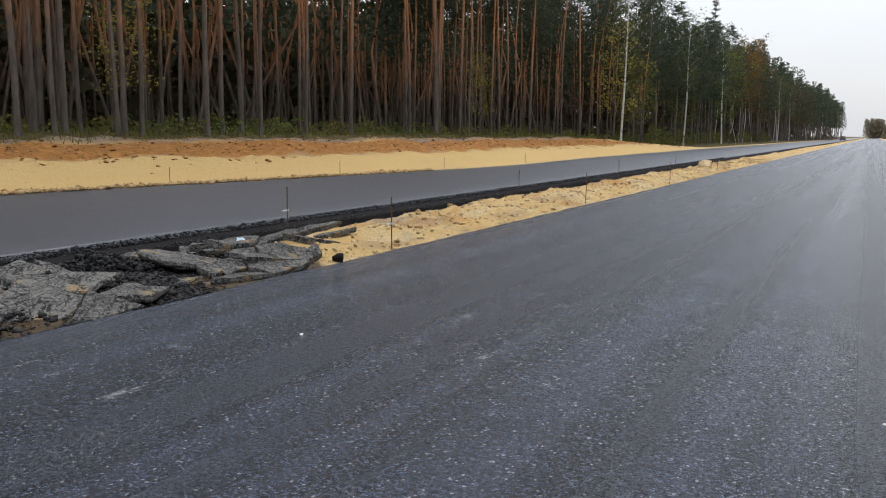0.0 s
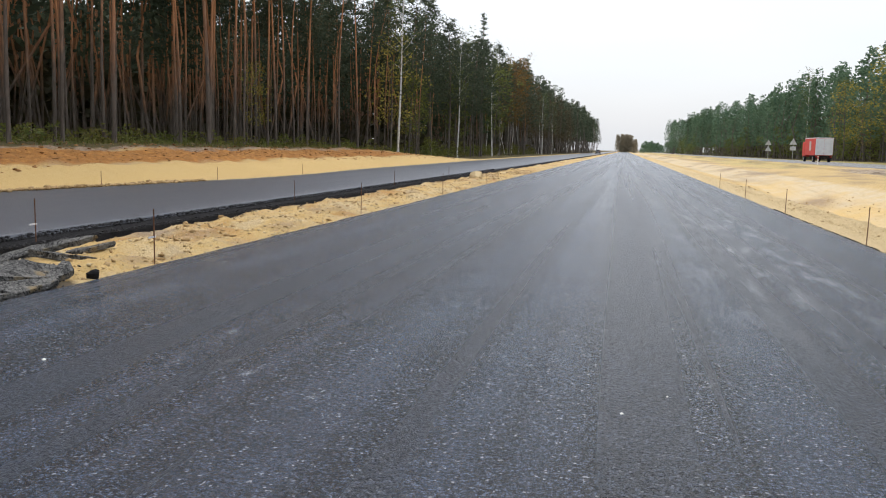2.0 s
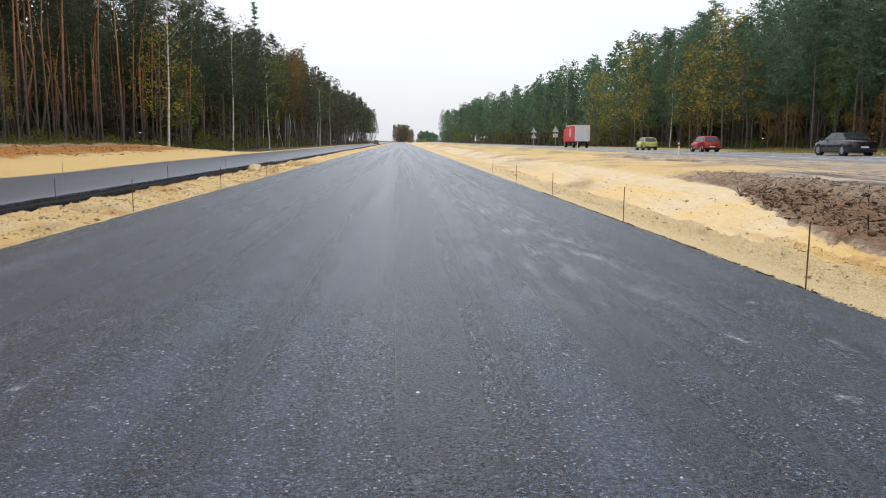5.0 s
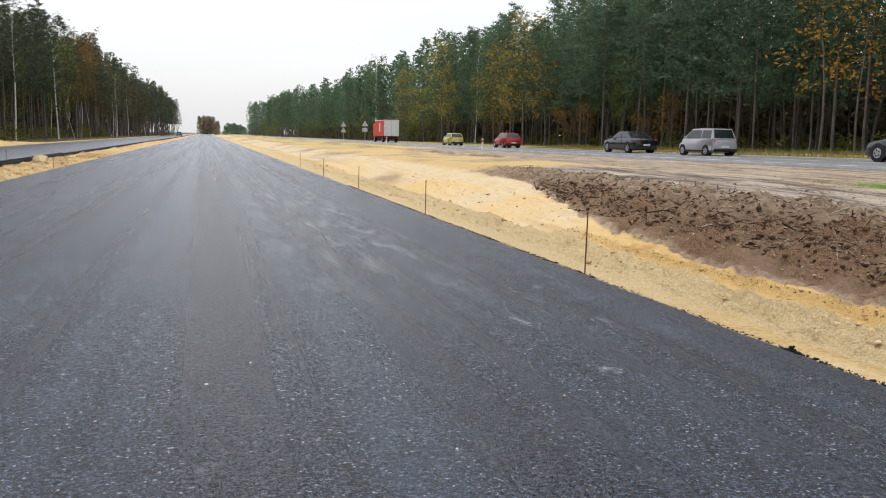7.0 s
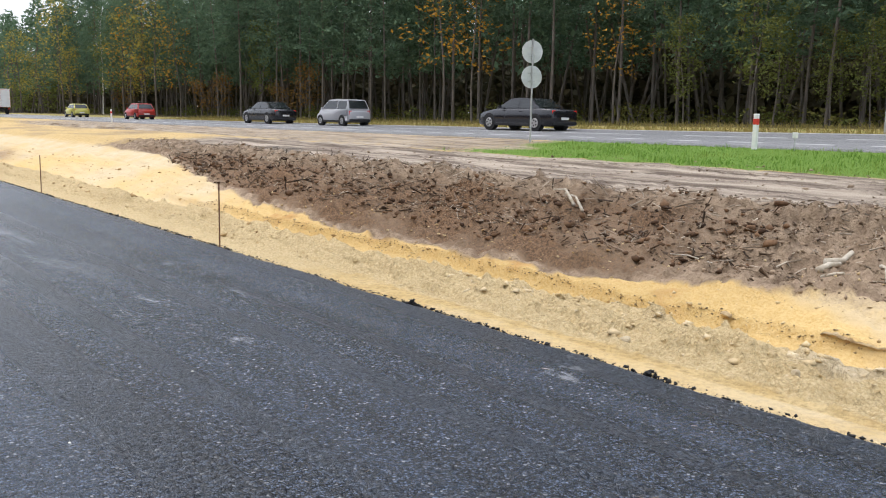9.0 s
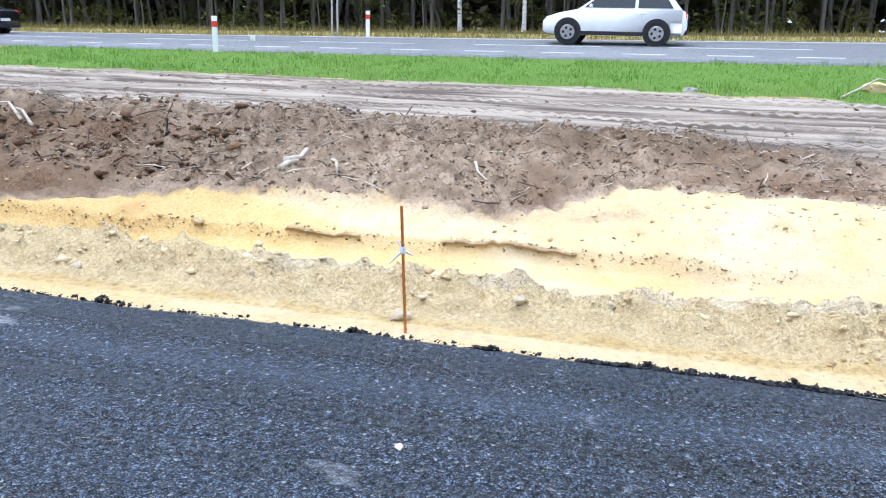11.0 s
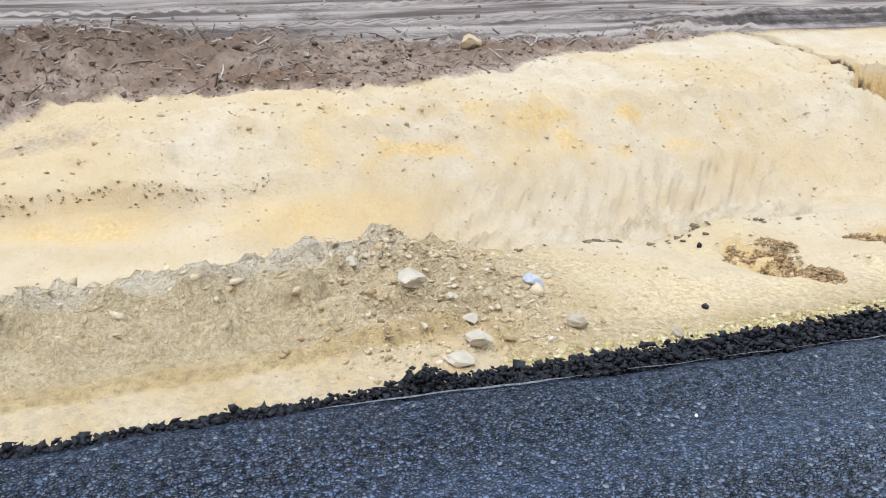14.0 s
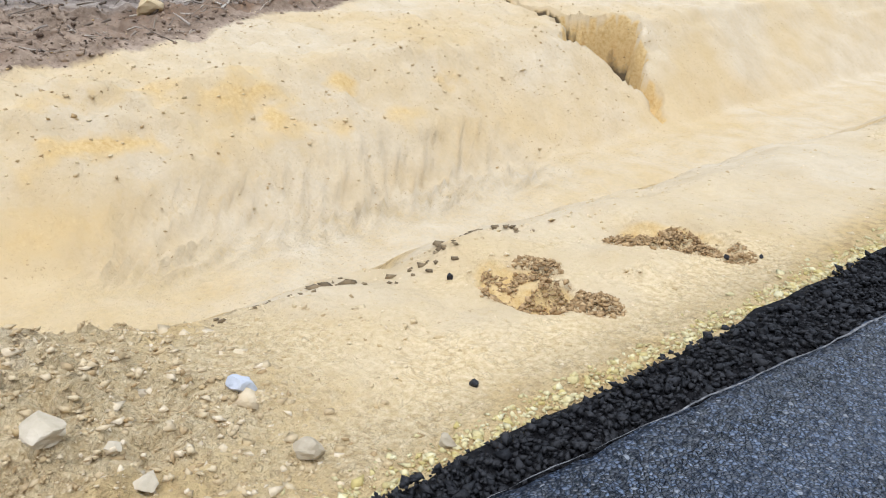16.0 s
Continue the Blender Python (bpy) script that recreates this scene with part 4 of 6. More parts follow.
# wood beyond the second carriageway: the front row, then the rows behind it
FRONT_L = (18.8, 20.5, 21.4, 22.6, 24.1, 25.0, 27.0, 27.7, 29.3, 30.5, 32.2, 34.9, 38.4, 41.2, 48.2, 54.4, 63.9, 72.0, 81.5, 90.0)
taken = []
for k, y in enumerate(FRONT_L):
    x = -26.0 + 0.9 * math.sin(k * 2.3) - (1.0 if k % 3 == 1 else 0.0)
    taken.append((x, y))
    plant(tall[k % 4], x, y, 0.92 + 0.16 * ((k * 37) % 10) / 10 - 0.13 * float(step(55, 85, y)))
for k, (x, y) in enumerate(spaced(112, -42, -27.5, 8, 118, 1.7, taken)):
    plant(tall[k % 4], x, y, rng.uniform(0.85, 1.1) - 0.16 * float(step(55, 85, y)))
for x, y, s in ((-24.0, 88, 0.95), (-24.0, 121, 0.95), (-23.2, 149, 1.0), (-22.5, 235, 0.85), (-22.0, 262, 0.8)):
    plant(birch, x, y, s)
for x, y, s in ((-24.0, 142, 1.0), (-30, 128, 0.9), (-33, 140, 0.93)):
    plant(spruce, x, y, s)
for x, y, s in ((-26.0, 92, 1.25), (-27.5, 104, 0.8), (-29, 15.0, 0.5), (-30, 27, 0.55), (-28.5, 62, 0.5)):
    plant(maple, x, y, s)
for x, y, s in ((-25, 190, 1.0), (-24, 178, 0.85), (-26, 208, 0.9)):
    plant(oak, x, y, s)
for x, y, s in ((-25, 100, 1.3), (-25, 126, 1.2), (-24.5, 158, 1.7)):
    plant(green, x, y, s)
for k, (x, y) in enumerate(spaced(50, -32, -23.5, 96, 216, 2.0, taken)):
    plant((dark_mid[k % 2], tall[k % 4], dark_mid[(k + 1) % 2])[k % 3], x, y, (0.84 if k % 3 == 1 else 1.08) * rng.uniform(0.92, 1.06))

# wood beyond the old road
taken_r = []
for x, y, s in ((35.3, 91, 1.15), (35.0, 94.5, 0.7), (35.4, 126, 1.2), (35.0, 121, 0.7), (35.2, 101, 0.9), (35.5, 150, 1.0), (35.3, 139, 0.7)):
    taken_r.append((x, y))
    plant(maple, x, y, s)
for x, y, s in ((36.4, 20.8, 0.8), (36.6, 14.6, 0.6), (38.5, 3.0, 0.8), (37, 70, 0.9), (37.4, 112, 1.0), (37.0, -3.5, 0.8), (36.4, 24.5, 0.55)):
    taken_r.append((x, y))
    plant(green, x, y, s)
for x, y, s in ((36.0, 8.8, 0.75), (35.8, 6.0, 0.72), (36.5, 186, 0.95), (36.6, 113, 0.7)):
    taken_r.append((x, y))
    plant(birch, x, y, s)
for x, y, s in ((36.2, 17.0, 0.42), (36.0, 10.4, 0.5), (36.4, 6.2, 0.4), (36.1, 4.4, 0.55), (36.3, 0.6, 0.45), (36.0, 19.5, 0.5), (36.5, 13.4, 0.38), (36.2, -1.8, 0.5), (35.9, 15.2, 0.45)):
    plant(green, x, y, s)
for x, y, s in ((36.3, 61, 0.8), (36.3, 77, 0.9), (36.2, 80, 0.8), (36.4, 64, 0.6), (36.2, 104, 1.1)):
    plant(bushy, x, y, s)
amber = make_tree("maple_tree", "slender maple with sparse orange leaves between pines", "tree", 11.0, 0.09, 3.0, 2.4, 20, 420, 0.34, "leafy", M_BARK_GREY, M_AMBER, 14, 0.4)
for x, y, s in ((35.3, 42, 1.0), (35.6, 39.5, 0.85), (35.2, 98.5, 1.1), (35.5, 85, 0.8), (36.5, 29, 0.7)):
    taken_r.append((x, y))
    plant(amber, x, y, s)
for k, (x, y) in enumerate(spaced(58, 36.0, 39.0, -18, 134, 2.0, taken_r)):
    plant(mid[k % 3], x, y, rng.uniform(0.82, 0.98))
for k, (x, y) in enumerate(spaced(60, 39.5, 46, -20, 135, 2.4, taken_r)):
    plant(mid[k % 3], x, y, rng.uniform(0.86, 1.0))


# ---- what nobody could count: deep wood, far woods, undergrowth ----
def far_wood(name, spots, heights_of, crown_from, reach, per, leaf, leaf_mat, label):
    spots = np.asarray(spots)
    n = len(spots)
    z0 = heights(spots[:, 0], spots[:, 1])
    u = rng.uniform(0, 1, (n, per)) ** 0.8
    h = np.asarray(heights_of)[:, None]
    z = h * (crown_from + (1 - crown_from) * u)
    rad = reach * np.sqrt(rng.uniform(0, 1, (n, per))) * (1.05 - 0.75 * u ** 1.5)
    t = rng.uniform(0, 2 * math.pi, (n, per))
    at = np.stack([spots[:, :1] + rad * np.cos(t), spots[:, 1:2] + rad * np.sin(t), z0[:, None] + z], -1).reshape(-1, 3)
    v = leaves(at, leaf * rng.uniform(0.6, 1.4, len(at)), 0.2)
    return stuff(name, quick_mesh(name, v, np.arange(len(v)).reshape(-1, 4), 4, leaf_mat), label, "woodland")


def far_trunks(name, spots, tall_by, radius, material, label):
    spots = np.asarray(spots)
    n = len(spots)
    z0 = heights(spots[:, 0], spots[:, 1])
    a = np.stack([spots[:, 0], spots[:, 1], z0 - 0.3], -1)
    b = a + np.stack([rng.normal(0, 0.4, n), rng.normal(0, 0.4, n), tall_by * rng.uniform(0.85, 1.1, n)], -1)
    return stuff(name, sticks(name, a, b, radius * rng.uniform(0.7, 1.2, n), material), label, "woodland")


def scatter(n, x0, x1, y0, y1):
    return np.stack([rng.uniform(x0, x1, n), rng.uniform(y0, y1, n)], -1)


deep_l, deep_r = scatter(1000, -95, -44, -5, 170), scatter(800, 52, 95, -70, 170)
far_trunks("deep_trunks", deep_l, 20.0, 0.16, M_BARK, "countless pine trunks deep in the dark wood")
far_trunks("deep_trunks", deep_r, 15.0, 0.15, M_BARK_GREY, "countless grey trunks deep in the dark wood")
far_wood("deep_foliage", deep_l, rng.uniform(19, 22, len(deep_l)) - 4.0 * step(40, 75, deep_l[:, 1]), 0.5, 2.6, 34, 1.15, M_PINE_DARK, "dense dark pine crowns added to fill the wood")
near_r = scatter(150, 41, 54, -22, 136)
far_trunks("deep_trunks", near_r, 14.0, 0.12, M_BARK_GREY, "grey trunks standing behind the first pines")
far_wood("deep_foliage", near_r, rng.uniform(13.5, 16.5, len(near_r)), 0.3, 2.6, 300, 0.6, M_PINE, "dense dark pine crowns added to fill the wood")
near_l = scatter(110, -46, -33, 60, 216)
far_trunks("deep_trunks", near_l, 15.0, 0.14, M_BARK, "pine trunks standing behind the first row")
far_wood("deep_foliage", near_l, rng.uniform(15.5, 18.5, len(near_l)), 0.4, 2.6, 300, 0.6, M_PINE_DARK, "dense dark pine crowns added to fill the wood")
far_wood("deep_foliage", deep_r, rng.uniform(13.5, 17, len(deep_r)), 0.3, 2.4, 36, 1.15, M_PINE, "dense dark pine crowns added to fill the wood")
# dark filler foliage, added to close sky gaps behind the trunks
far_wood("deep_foliage", scatter(1050, -110, -58, -60, 200), rng.uniform(9, 20, 1050), 0.0, 3.2, 36, 2.5, M_SHADE_FILL, "dark filler foliage for the shaded depth of the wood")
far_wood("deep_foliage", scatter(680, 60, 92, -80, 170), rng.uniform(6, 14, 680), 0.0, 3.0, 36, 2.2, M_SHADE_FILL, "dark filler foliage for the shaded depth of the wood")

far_wood("deep_foliage", scatter(420, 56, 64, -60, 120), rng.uniform(4, 9, 420), 0.0, 2.4, 40, 1.25, M_SHADE_FILL, "dark filler foliage for the shaded depth of the wood")
# unseen crowns, added to keep light out of the wood's open end
far_wood("deep_foliage", scatter(260, -60, -28, -60, 4), rng.uniform(16, 22, 260), 0.3, 2.8, 60, 1.1, M_PINE, "dense dark pine crowns added to fill the wood")
far_wood("deep_foliage", scatter(420, -60, -31, 115, 460), rng.uniform(11, 18, 420), 0.0, 3.0, 42, 1.9, M_SHADE_FILL, "dark filler foliage for the shaded depth of the wood")
far_wood("deep_foliage", scatter(420, 44, 66, 130, 470), rng.uniform(7, 13, 420), 0.0, 3.0, 42, 1.9, M_SHADE_FILL, "dark filler foliage for the shaded depth of the wood")


def along(n, x_of, depth, y0, y1):
    y = y0 + (y1 - y0) * rng.uniform(0, 1, n) ** 1.2
    return np.stack([x_of(y) + depth * rng.uniform(0, 1, n) ** 1.4, y], -1)


left_line = lambda y: -24.0 + 8.5 * step(190, 480, y)
right_line = lambda y: 37.5 - 15.0 * step(150, 480, y)
spots = along(360, left_line, -20, 205, 492)
far_trunks("far_trunks", spots, 17.0, 0.17, M_BARK_GREY, "trunks of the distant wood along the road")
far_wood("far_wood", spots, rng.uniform(19.5, 23.5, len(spots)) - 3.5 * step(230, 450, spots[:, 1]), 0.32, 2.6, 260, 0.75, M_PINE_DARK, "distant dark pines along the new road")
spots = along(70, left_line, -5, 200, 330)
far_wood("far_wood", spots, rng.uniform(12, 20, len(spots)), 0.3, 2.4, 220, 0.55, M_BROWN, "distant brown autumn trees along the new road")
spots = along(60, left_line, -7, 170, 420)
far_trunks("far_trunks", spots[:22], 12.0, 0.08, M_BIRCH, "pale birch trunks along the distant wood")
spots = along(350, right_line, 22, 132, 480)
far_trunks("far_trunks", spots, 13.0, 0.15, M_BARK_GREY, "trunks of the distant wood along the old road")
far_wood("far_wood", spots, rng.uniform(15, 18.5, len(spots)), 0.2, 2.5, 270, 0.7, M_PINE, "distant green pines along the old road")
spots = along(44, right_line, 1.5, 135, 440)
far_wood("far_wood", spots, rng.uniform(4, 9, len(spots)), 0.08, 2.0, 170, 0.5, M_GREENLEAF, "distant yellowing birches along the old road")
spots = np.concatenate([scatter(70, -8, 8, 880, 905), scatter(20, 8, 12, 870, 900)])
# the leaf colour carries the haze of the distance
far_wood("far_wood", spots, np.concatenate([rng.uniform(16, 19, 70), rng.uniform(8, 14, 20)]), 0.02, 2.6, 160, 1.2, M_HAZE_LEAF, "faraway clump of trees where the road ends")
spots = scatter(60, 15, 60, 700, 760)
far_wood("far_wood", spots, rng.uniform(6, 10, 60), 0.02, 3.0, 120, 1.4, M_PINE, "faraway clump of trees where the road ends")


def undergrowth(name, spots, low, high, reach, per, leaf, mat, label):
    far_wood(name, spots, rng.uniform(low, high, len(spots)), 0.05, reach, per, leaf, mat, label)


undergrowth("undergrowth", scatter(420, -44, -24.6, 6, 120), 0.4, 1.1, 0.9, 30, 0.24, M_BRUSH, "low green and rusty undergrowth at the forest edge")
undergrowth("undergrowth", scatter(420, 35.5, 52, -20, 140), 0.4, 1.4, 0.9, 30, 0.242, M_BRUSH, "low green and rusty undergrowth at the forest edge")
undergrowth("undergrowth", scatter(120, -30, -23, 100, 220), 0.8, 2.6, 1.2, 70, 0.3, M_BRUSH, "low green and rusty undergrowth at the forest edge")
# ---- loose earth, stones, crumbs ----
M_STONE = simple("pale_stone", (0.36, 0.29, 0.18), (0.52, 0.44, 0.31), 14, 0.85, bump=0.4)
M_CHALK = simple("chalky_rock", (0.44, 0.365, 0.24), (0.62, 0.53, 0.385), 10, 0.85, bump=0.5)


def varied(name, a, b, c, rough=0.9):
    n = Nodes(name, rough, 0.0, 0.2)
    col = n.mix(n.ramp(n.island(), (0.0, 0.0), (1.0, 1.0)), a, b)
    col = n.mix(n.math("MULTIPLY", n.ramp(n.noise(18, 4), (0.45, 0.0), (0.7, 1.0)), 0.6), col, c)
    n.colour(col)
    n.bump(n.noise(70, 4), 0.5, 0.01)
    return n.mat


M_DARKSAND = varied("dark_sand", (0.14, 0.1, 0.055), (0.3, 0.22, 0.12), (0.2, 0.14, 0.07))
M_GRAVEL = varied("sandy_gravel", (0.49, 0.35, 0.165), (0.74, 0.605, 0.385), (0.57, 0.42, 0.21))
M_YGRAVEL = varied("yellow_gravel", (0.55, 0.43, 0.15), (0.72, 0.64, 0.38), (0.36, 0.29, 0.12))
M_CLOD = varied("topsoil_clods", (0.08, 0.05, 0.032), (0.42, 0.315, 0.215), (0.19, 0.13, 0.085))
M_SANDCLOD = varied("sand_clods", (0.38, 0.255, 0.115), (0.66, 0.53, 0.32), (0.5, 0.36, 0.18))
M_SCRAPE = varied("scraped_brown_sand", (0.24, 0.145, 0.06), (0.55, 0.38, 0.19), (0.4, 0.26, 0.11))
M_RUSTCLOD = varied("rusty_clods", (0.13, 0.05, 0.018), (0.46, 0.24, 0.09), (0.26, 0.12, 0.04))
M_LEDGE = simple("crusted_sand", (0.3, 0.2, 0.1), (0.56, 0.43, 0.26), 9, 0.95, bump=0.6, distance=0.02)
M_TWIG = varied("dry_twigs", (0.12, 0.09, 0.065), (0.55, 0.47, 0.37), (0.28, 0.22, 0.16))
M_CRUMB = varied("black_crumbs", (0.008, 0.008, 0.009), (0.032, 0.031, 0.031), (0.018, 0.017, 0.016), 0.55)
M_WOOD = simple("weathered_wood", (0.34, 0.28, 0.2), (0.62, 0.57, 0.48), 9, 0.85, bump=0.5)
M_DARKWOOD = simple("dark_wood", (0.06, 0.045, 0.035), (0.13, 0.1, 0.08), 9, 0.85, bump=0.5)


def strew(n, x0, x1, y0, y1, lift=0.0, keep=None):
    x, y = rng.uniform(x0, x1, n), rng.uniform(y0, y1, n)
    if keep is not None:
        k = rng.uniform(0, 1, n) < keep(x, y)
        x, y = x[k], y[k]
    return np.stack([x, y, heights(x, y) + lift], -1)


def sizes(n, low, high):
    return low * (high / low) ** (rng.uniform(0, 1, n) ** 2.2)


# black crumbs that broke from the asphalt's edge
y = rng.uniform(-9, 0.0, 9000)
x = edge_of_new(y) + (4.41 + 0.03 * fbm(y * 2.1, y * 0, 111, 3) - edge_of_new(y)) * rng.uniform(0.04, 1.0, len(y))
stuff("asphalt_crumbs", lumps("asphalt_crumbs", np.stack([x, y, -0.03 + rng.uniform(-0.01, 0.022, len(y))], -1), sizes(len(y), 0.009, 0.024), M_CRUMB), "black crumbling asphalt along the ragged road edge", "asphalt")
y = rng.uniform(0, 26, 7000)
y = y[rng.uniform(0, 1, len(y)) < 0.4 + 0.9 * (fbm(y * 1.4, y * 0, 112, 3) > 0.1)]
x = 4.39 + rng.normal(0, 0.016, len(y))
stuff("asphalt_crumbs", lumps("asphalt_crumbs", np.stack([x, y, -0.03 + rng.uniform(-0.015, 0.025, len(y))], -1), sizes(len(y), 0.006, 0.022), M_CRUMB), "black crumbling asphalt along the ragged road edge", "asphalt")
for cy, cn, cs in ((-1.66, 160, 0.085), (-0.35, 70, 0.045), (-1.0, 60, 0.05), (0.42, 60, 0.035), (1.16, 60, 0.04), (2.7, 70, 0.05), (5.1, 80, 0.06)):
    dy = rng.normal(0, cs, cn)
    q = np.stack([4.4 + rng.normal(0, cs * 0.25, cn), cy + dy, -0.03 + 0.9 * cs * np.exp(-(dy / cs) ** 2) * rng.uniform(0, 1, cn)], -1)
    stuff("crumb_heap", lumps("crumb_heap", q, sizes(cn, 0.009, 0.024), M_CRUMB), "small heap of black asphalt crumbs on the edge", "asphalt")

q = strew(11000, 4.62, 6.2, -2.6, 9.0, -0.004, lambda x, y: step(4.7, 5.0, x) * 0.9 + 0.06)
stuff("gravel", lumps("gravel", q, sizes(len(q), 0.003, 0.012), M_GRAVEL), "sandy gravel pushed into a low berm", "gravel")
q = strew(1100, 4.8, 6.0, -2.4, 12.0, -0.012)
stuff("gravel", lumps("gravel", q, sizes(len(q), 0.01, 0.034), M_GRAVEL), "lumps of sandy clay in a low berm", "gravel")
q = strew(1500, 4.7, 6.2, 9.0, 30.0, -0.004)
stuff("gravel", lumps("gravel", q, sizes(len(q), 0.01, 0.035), M_GRAVEL), "sandy gravel pushed into a low berm", "gravel")
q = strew(6500, 4.5, 5.8, -3.3, -1.0, -0.002, lambda x, y: np.exp(-((y + 2.0) / 0.5) ** 2))
stuff("gravel", lumps("gravel", q, sizes(len(q), 0.004, 0.022), M_SANDCLOD), "rubble of sand and stone spilled over the shoulder", "gravel")
q = strew(8000, 4.5, 6.0, -8.5, -2.2, -0.002, lambda x, y: 0.3 + 0.7 * (fbm(x * 1.7, y * 1.3, 72, 4) > 0.0))
stuff("gravel", lumps("gravel", q, sizes(len(q), 0.003, 0.016), M_GRAVEL), "fine gravel on the compacted shoulder", "gravel")
y = rng.uniform(-9, -2.0, 2300)
x = 4.45 + np.abs(rng.normal(0, 0.055, len(y)))
stuff("yellow_gravel", lumps("yellow_gravel", np.stack([x, y, heights(x, y) + 0.002], -1), sizes(len(y), 0.007, 0.022), M_YGRAVEL), "yellow and white gravel along the crumbled edge", "gravel")
q = strew(3800, 8.9, 12.6, -12.0, 0.0, 0.0, lambda x, y: 0.15 + 0.75 * step(9.5, 10.3, x) * (1 - step(11.0, 11.8, x)))
stuff("sand_clods", lumps("sand_clods", q, sizes(len(q), 0.004, 0.022), M_SANDCLOD), "small crumbs of yellow sand on the cut slope", "sand")
q = strew(900, 9.7, 12.0, -1.0, 26.0, 0.0)
stuff("sand_clods", lumps("sand_clods", q, sizes(len(q), 0.012, 0.05), M_SANDCLOD), "small crumbs of yellow sand on the cut slope", "sand")
y = rng.uniform(-1.8, 22, 1500)
x = 9.86 + 0.12 * fbm(y * 0.9, 0 * y, 44, 4) + rng.normal(0, 0.022, len(y))
stuff("crust", lumps("crust", np.stack([x, y, heights(x, y) + 0.01], -1), sizes(len(y), 0.006, 0.026), M_DARKSAND), "dark crusted lip above the ochre cut", "sand")
# crusted ledge that overhangs the ochre cut, broken by gaps
ys = np.arange(-0.8, 6.5, 0.03)
lip = 9.83 + 0.12 * fbm(ys * 0.9, 0 * ys, 44, 4)
inner = lip + 0.09 + 0.03 * fbm(ys * 3, 0 * ys, 142, 3)
outer = lip - 0.01 + 0.06 * fbm(ys * 4, 0 * ys, 141, 4)
base = heights(lip + 0.08, ys)
v = np.stack([np.stack([inner, ys, base - 0.012], -1), np.stack([outer, ys, base - 0.024 + 0.025 * fbm(ys * 7, 0 * ys, 143, 3)], -1), np.stack([outer + 0.008, ys, base - 0.04], -1), np.stack([inner, ys, base - 0.05], -1)], 1)
k = np.arange(len(ys) - 1)
k = k[(fbm(ys * 1.1, 0 * ys, 144, 3) > -0.02)[:-1]]
faces = np.concatenate([np.stack([4 * k + a, 4 * k + b, 4 * k + 4 + b, 4 * k + 4 + a], -1) for a, b in ((0, 1), (1, 2), (2, 3))])
stuff("sand_ledge", quick_mesh("sand_ledge", v.reshape(-1, 3), faces, 4, M_LEDGE), "thin crusted sand ledge overhanging the ochre cut", "sand")
q = strew(14000, 11.0, 14.8, -9.0, 40.0, 0.0, lambda x, y: soil_mask(x, y))
stuff("topsoil_clods", lumps("topsoil_clods", q, sizes(len(q), 0.01, 0.055), M_CLOD), "dark clods of turned topsoil on the bank", "soil")
q = strew(15000, 10.7, 14.2, -8.5, 7.0, 0.0, lambda x, y: soil_mask(x, y) * (0.25 + 0.75 * (fbm(x * 1.4, y * 1.1, 127, 3) > -0.05)))
stuff("topsoil_clods", lumps("topsoil_clods", q, sizes(len(q), 0.008, 0.05), M_CLOD, 0.7), "crumbled dark topsoil above the sand slope", "soil")
q = strew(1800, 13.6, 19.0, -10.0, 26.0, 0.0)
stuff("topsoil_clods", lumps("topsoil_clods", q, sizes(len(q), 0.012, 0.06), M_CLOD), "small clods scattered over the wheel tracks", "soil")
for lobes in (((5.22, -3.6, 0.2), (5.08, -3.74, 0.19), (4.9, -3.78, 0.13), (5.26, -3.85, 0.12)), ((5.22, -4.45, 0.18), (5.04, -4.57, 0.17), (4.88, -4.62, 0.14), (5.2, -4.68, 0.1))):
    q = []
    for cx, cy, rad in lobes:
        n = int(26000 * rad * rad)
        t, r = rng.uniform(0, 6.283, n), np.sqrt(rng.uniform(0, 1, n))
        x, y = cx + rad * r * np.cos(t) * 1.15, cy + rad * r * np.sin(t) * 0.8
        k = fbm(x * 4.5, y * 4.5, 122, 4) > -0.12 + 0.5 * (r - 0.6)
        q.append(np.stack([x, y, heights(x, y) + 0.05 * np.clip(fbm(x * 9, y * 9, 123, 3) + 0.4, 0, 1) * (1 - r * r) * rng.uniform(0.3, 1, n)], -1)[k])
    q = np.concatenate(q)
    stuff("scraped_sand", lumps("scraped_sand", q, sizes(len(q), 0.004, 0.02), M_SCRAPE), "patch of scraped brown sand on the shoulder", "sand")
# flat dark lumps added in place of the shaded cracks in the crust
y = rng.uniform(-4.2, -2.5, 64)
x = 5.72 + 0.05 * np.sin(y * 6) + rng.normal(0, 0.06, len(y))
stuff("crust_flakes", lumps("crust_flakes", np.stack([x, y, heights(x, y) + 0.003], -1), sizes(len(y), 0.012, 0.045), M_DARKSAND, 0.35), "dark lumps standing in for crust cracks along the ditch edge", "sand")
q = strew(11000, -8.7, -5.95, 8.5, 60, 0.0)
stuff("sand_clods", lumps("sand_clods", q, sizes(len(q), 0.01, 0.055), M_SANDCLOD), "crumbs of yellow sand on the median", "sand")
q = strew(9000, -25.5, -18.6, 6, 100, 0.0, lambda x, y: 0.1 + 0.9 * step(1.8, 2.6, far_edge_of_second(y) - x + 0.8 * fbm(x * 0.7, y * 0.3, 126, 3)))
stuff("sand_clods", lumps("sand_clods", q, sizes(len(q), 0.02, 0.1), M_RUSTCLOD, 0.45), "clods of rusty earth along the sand bank", "soil")

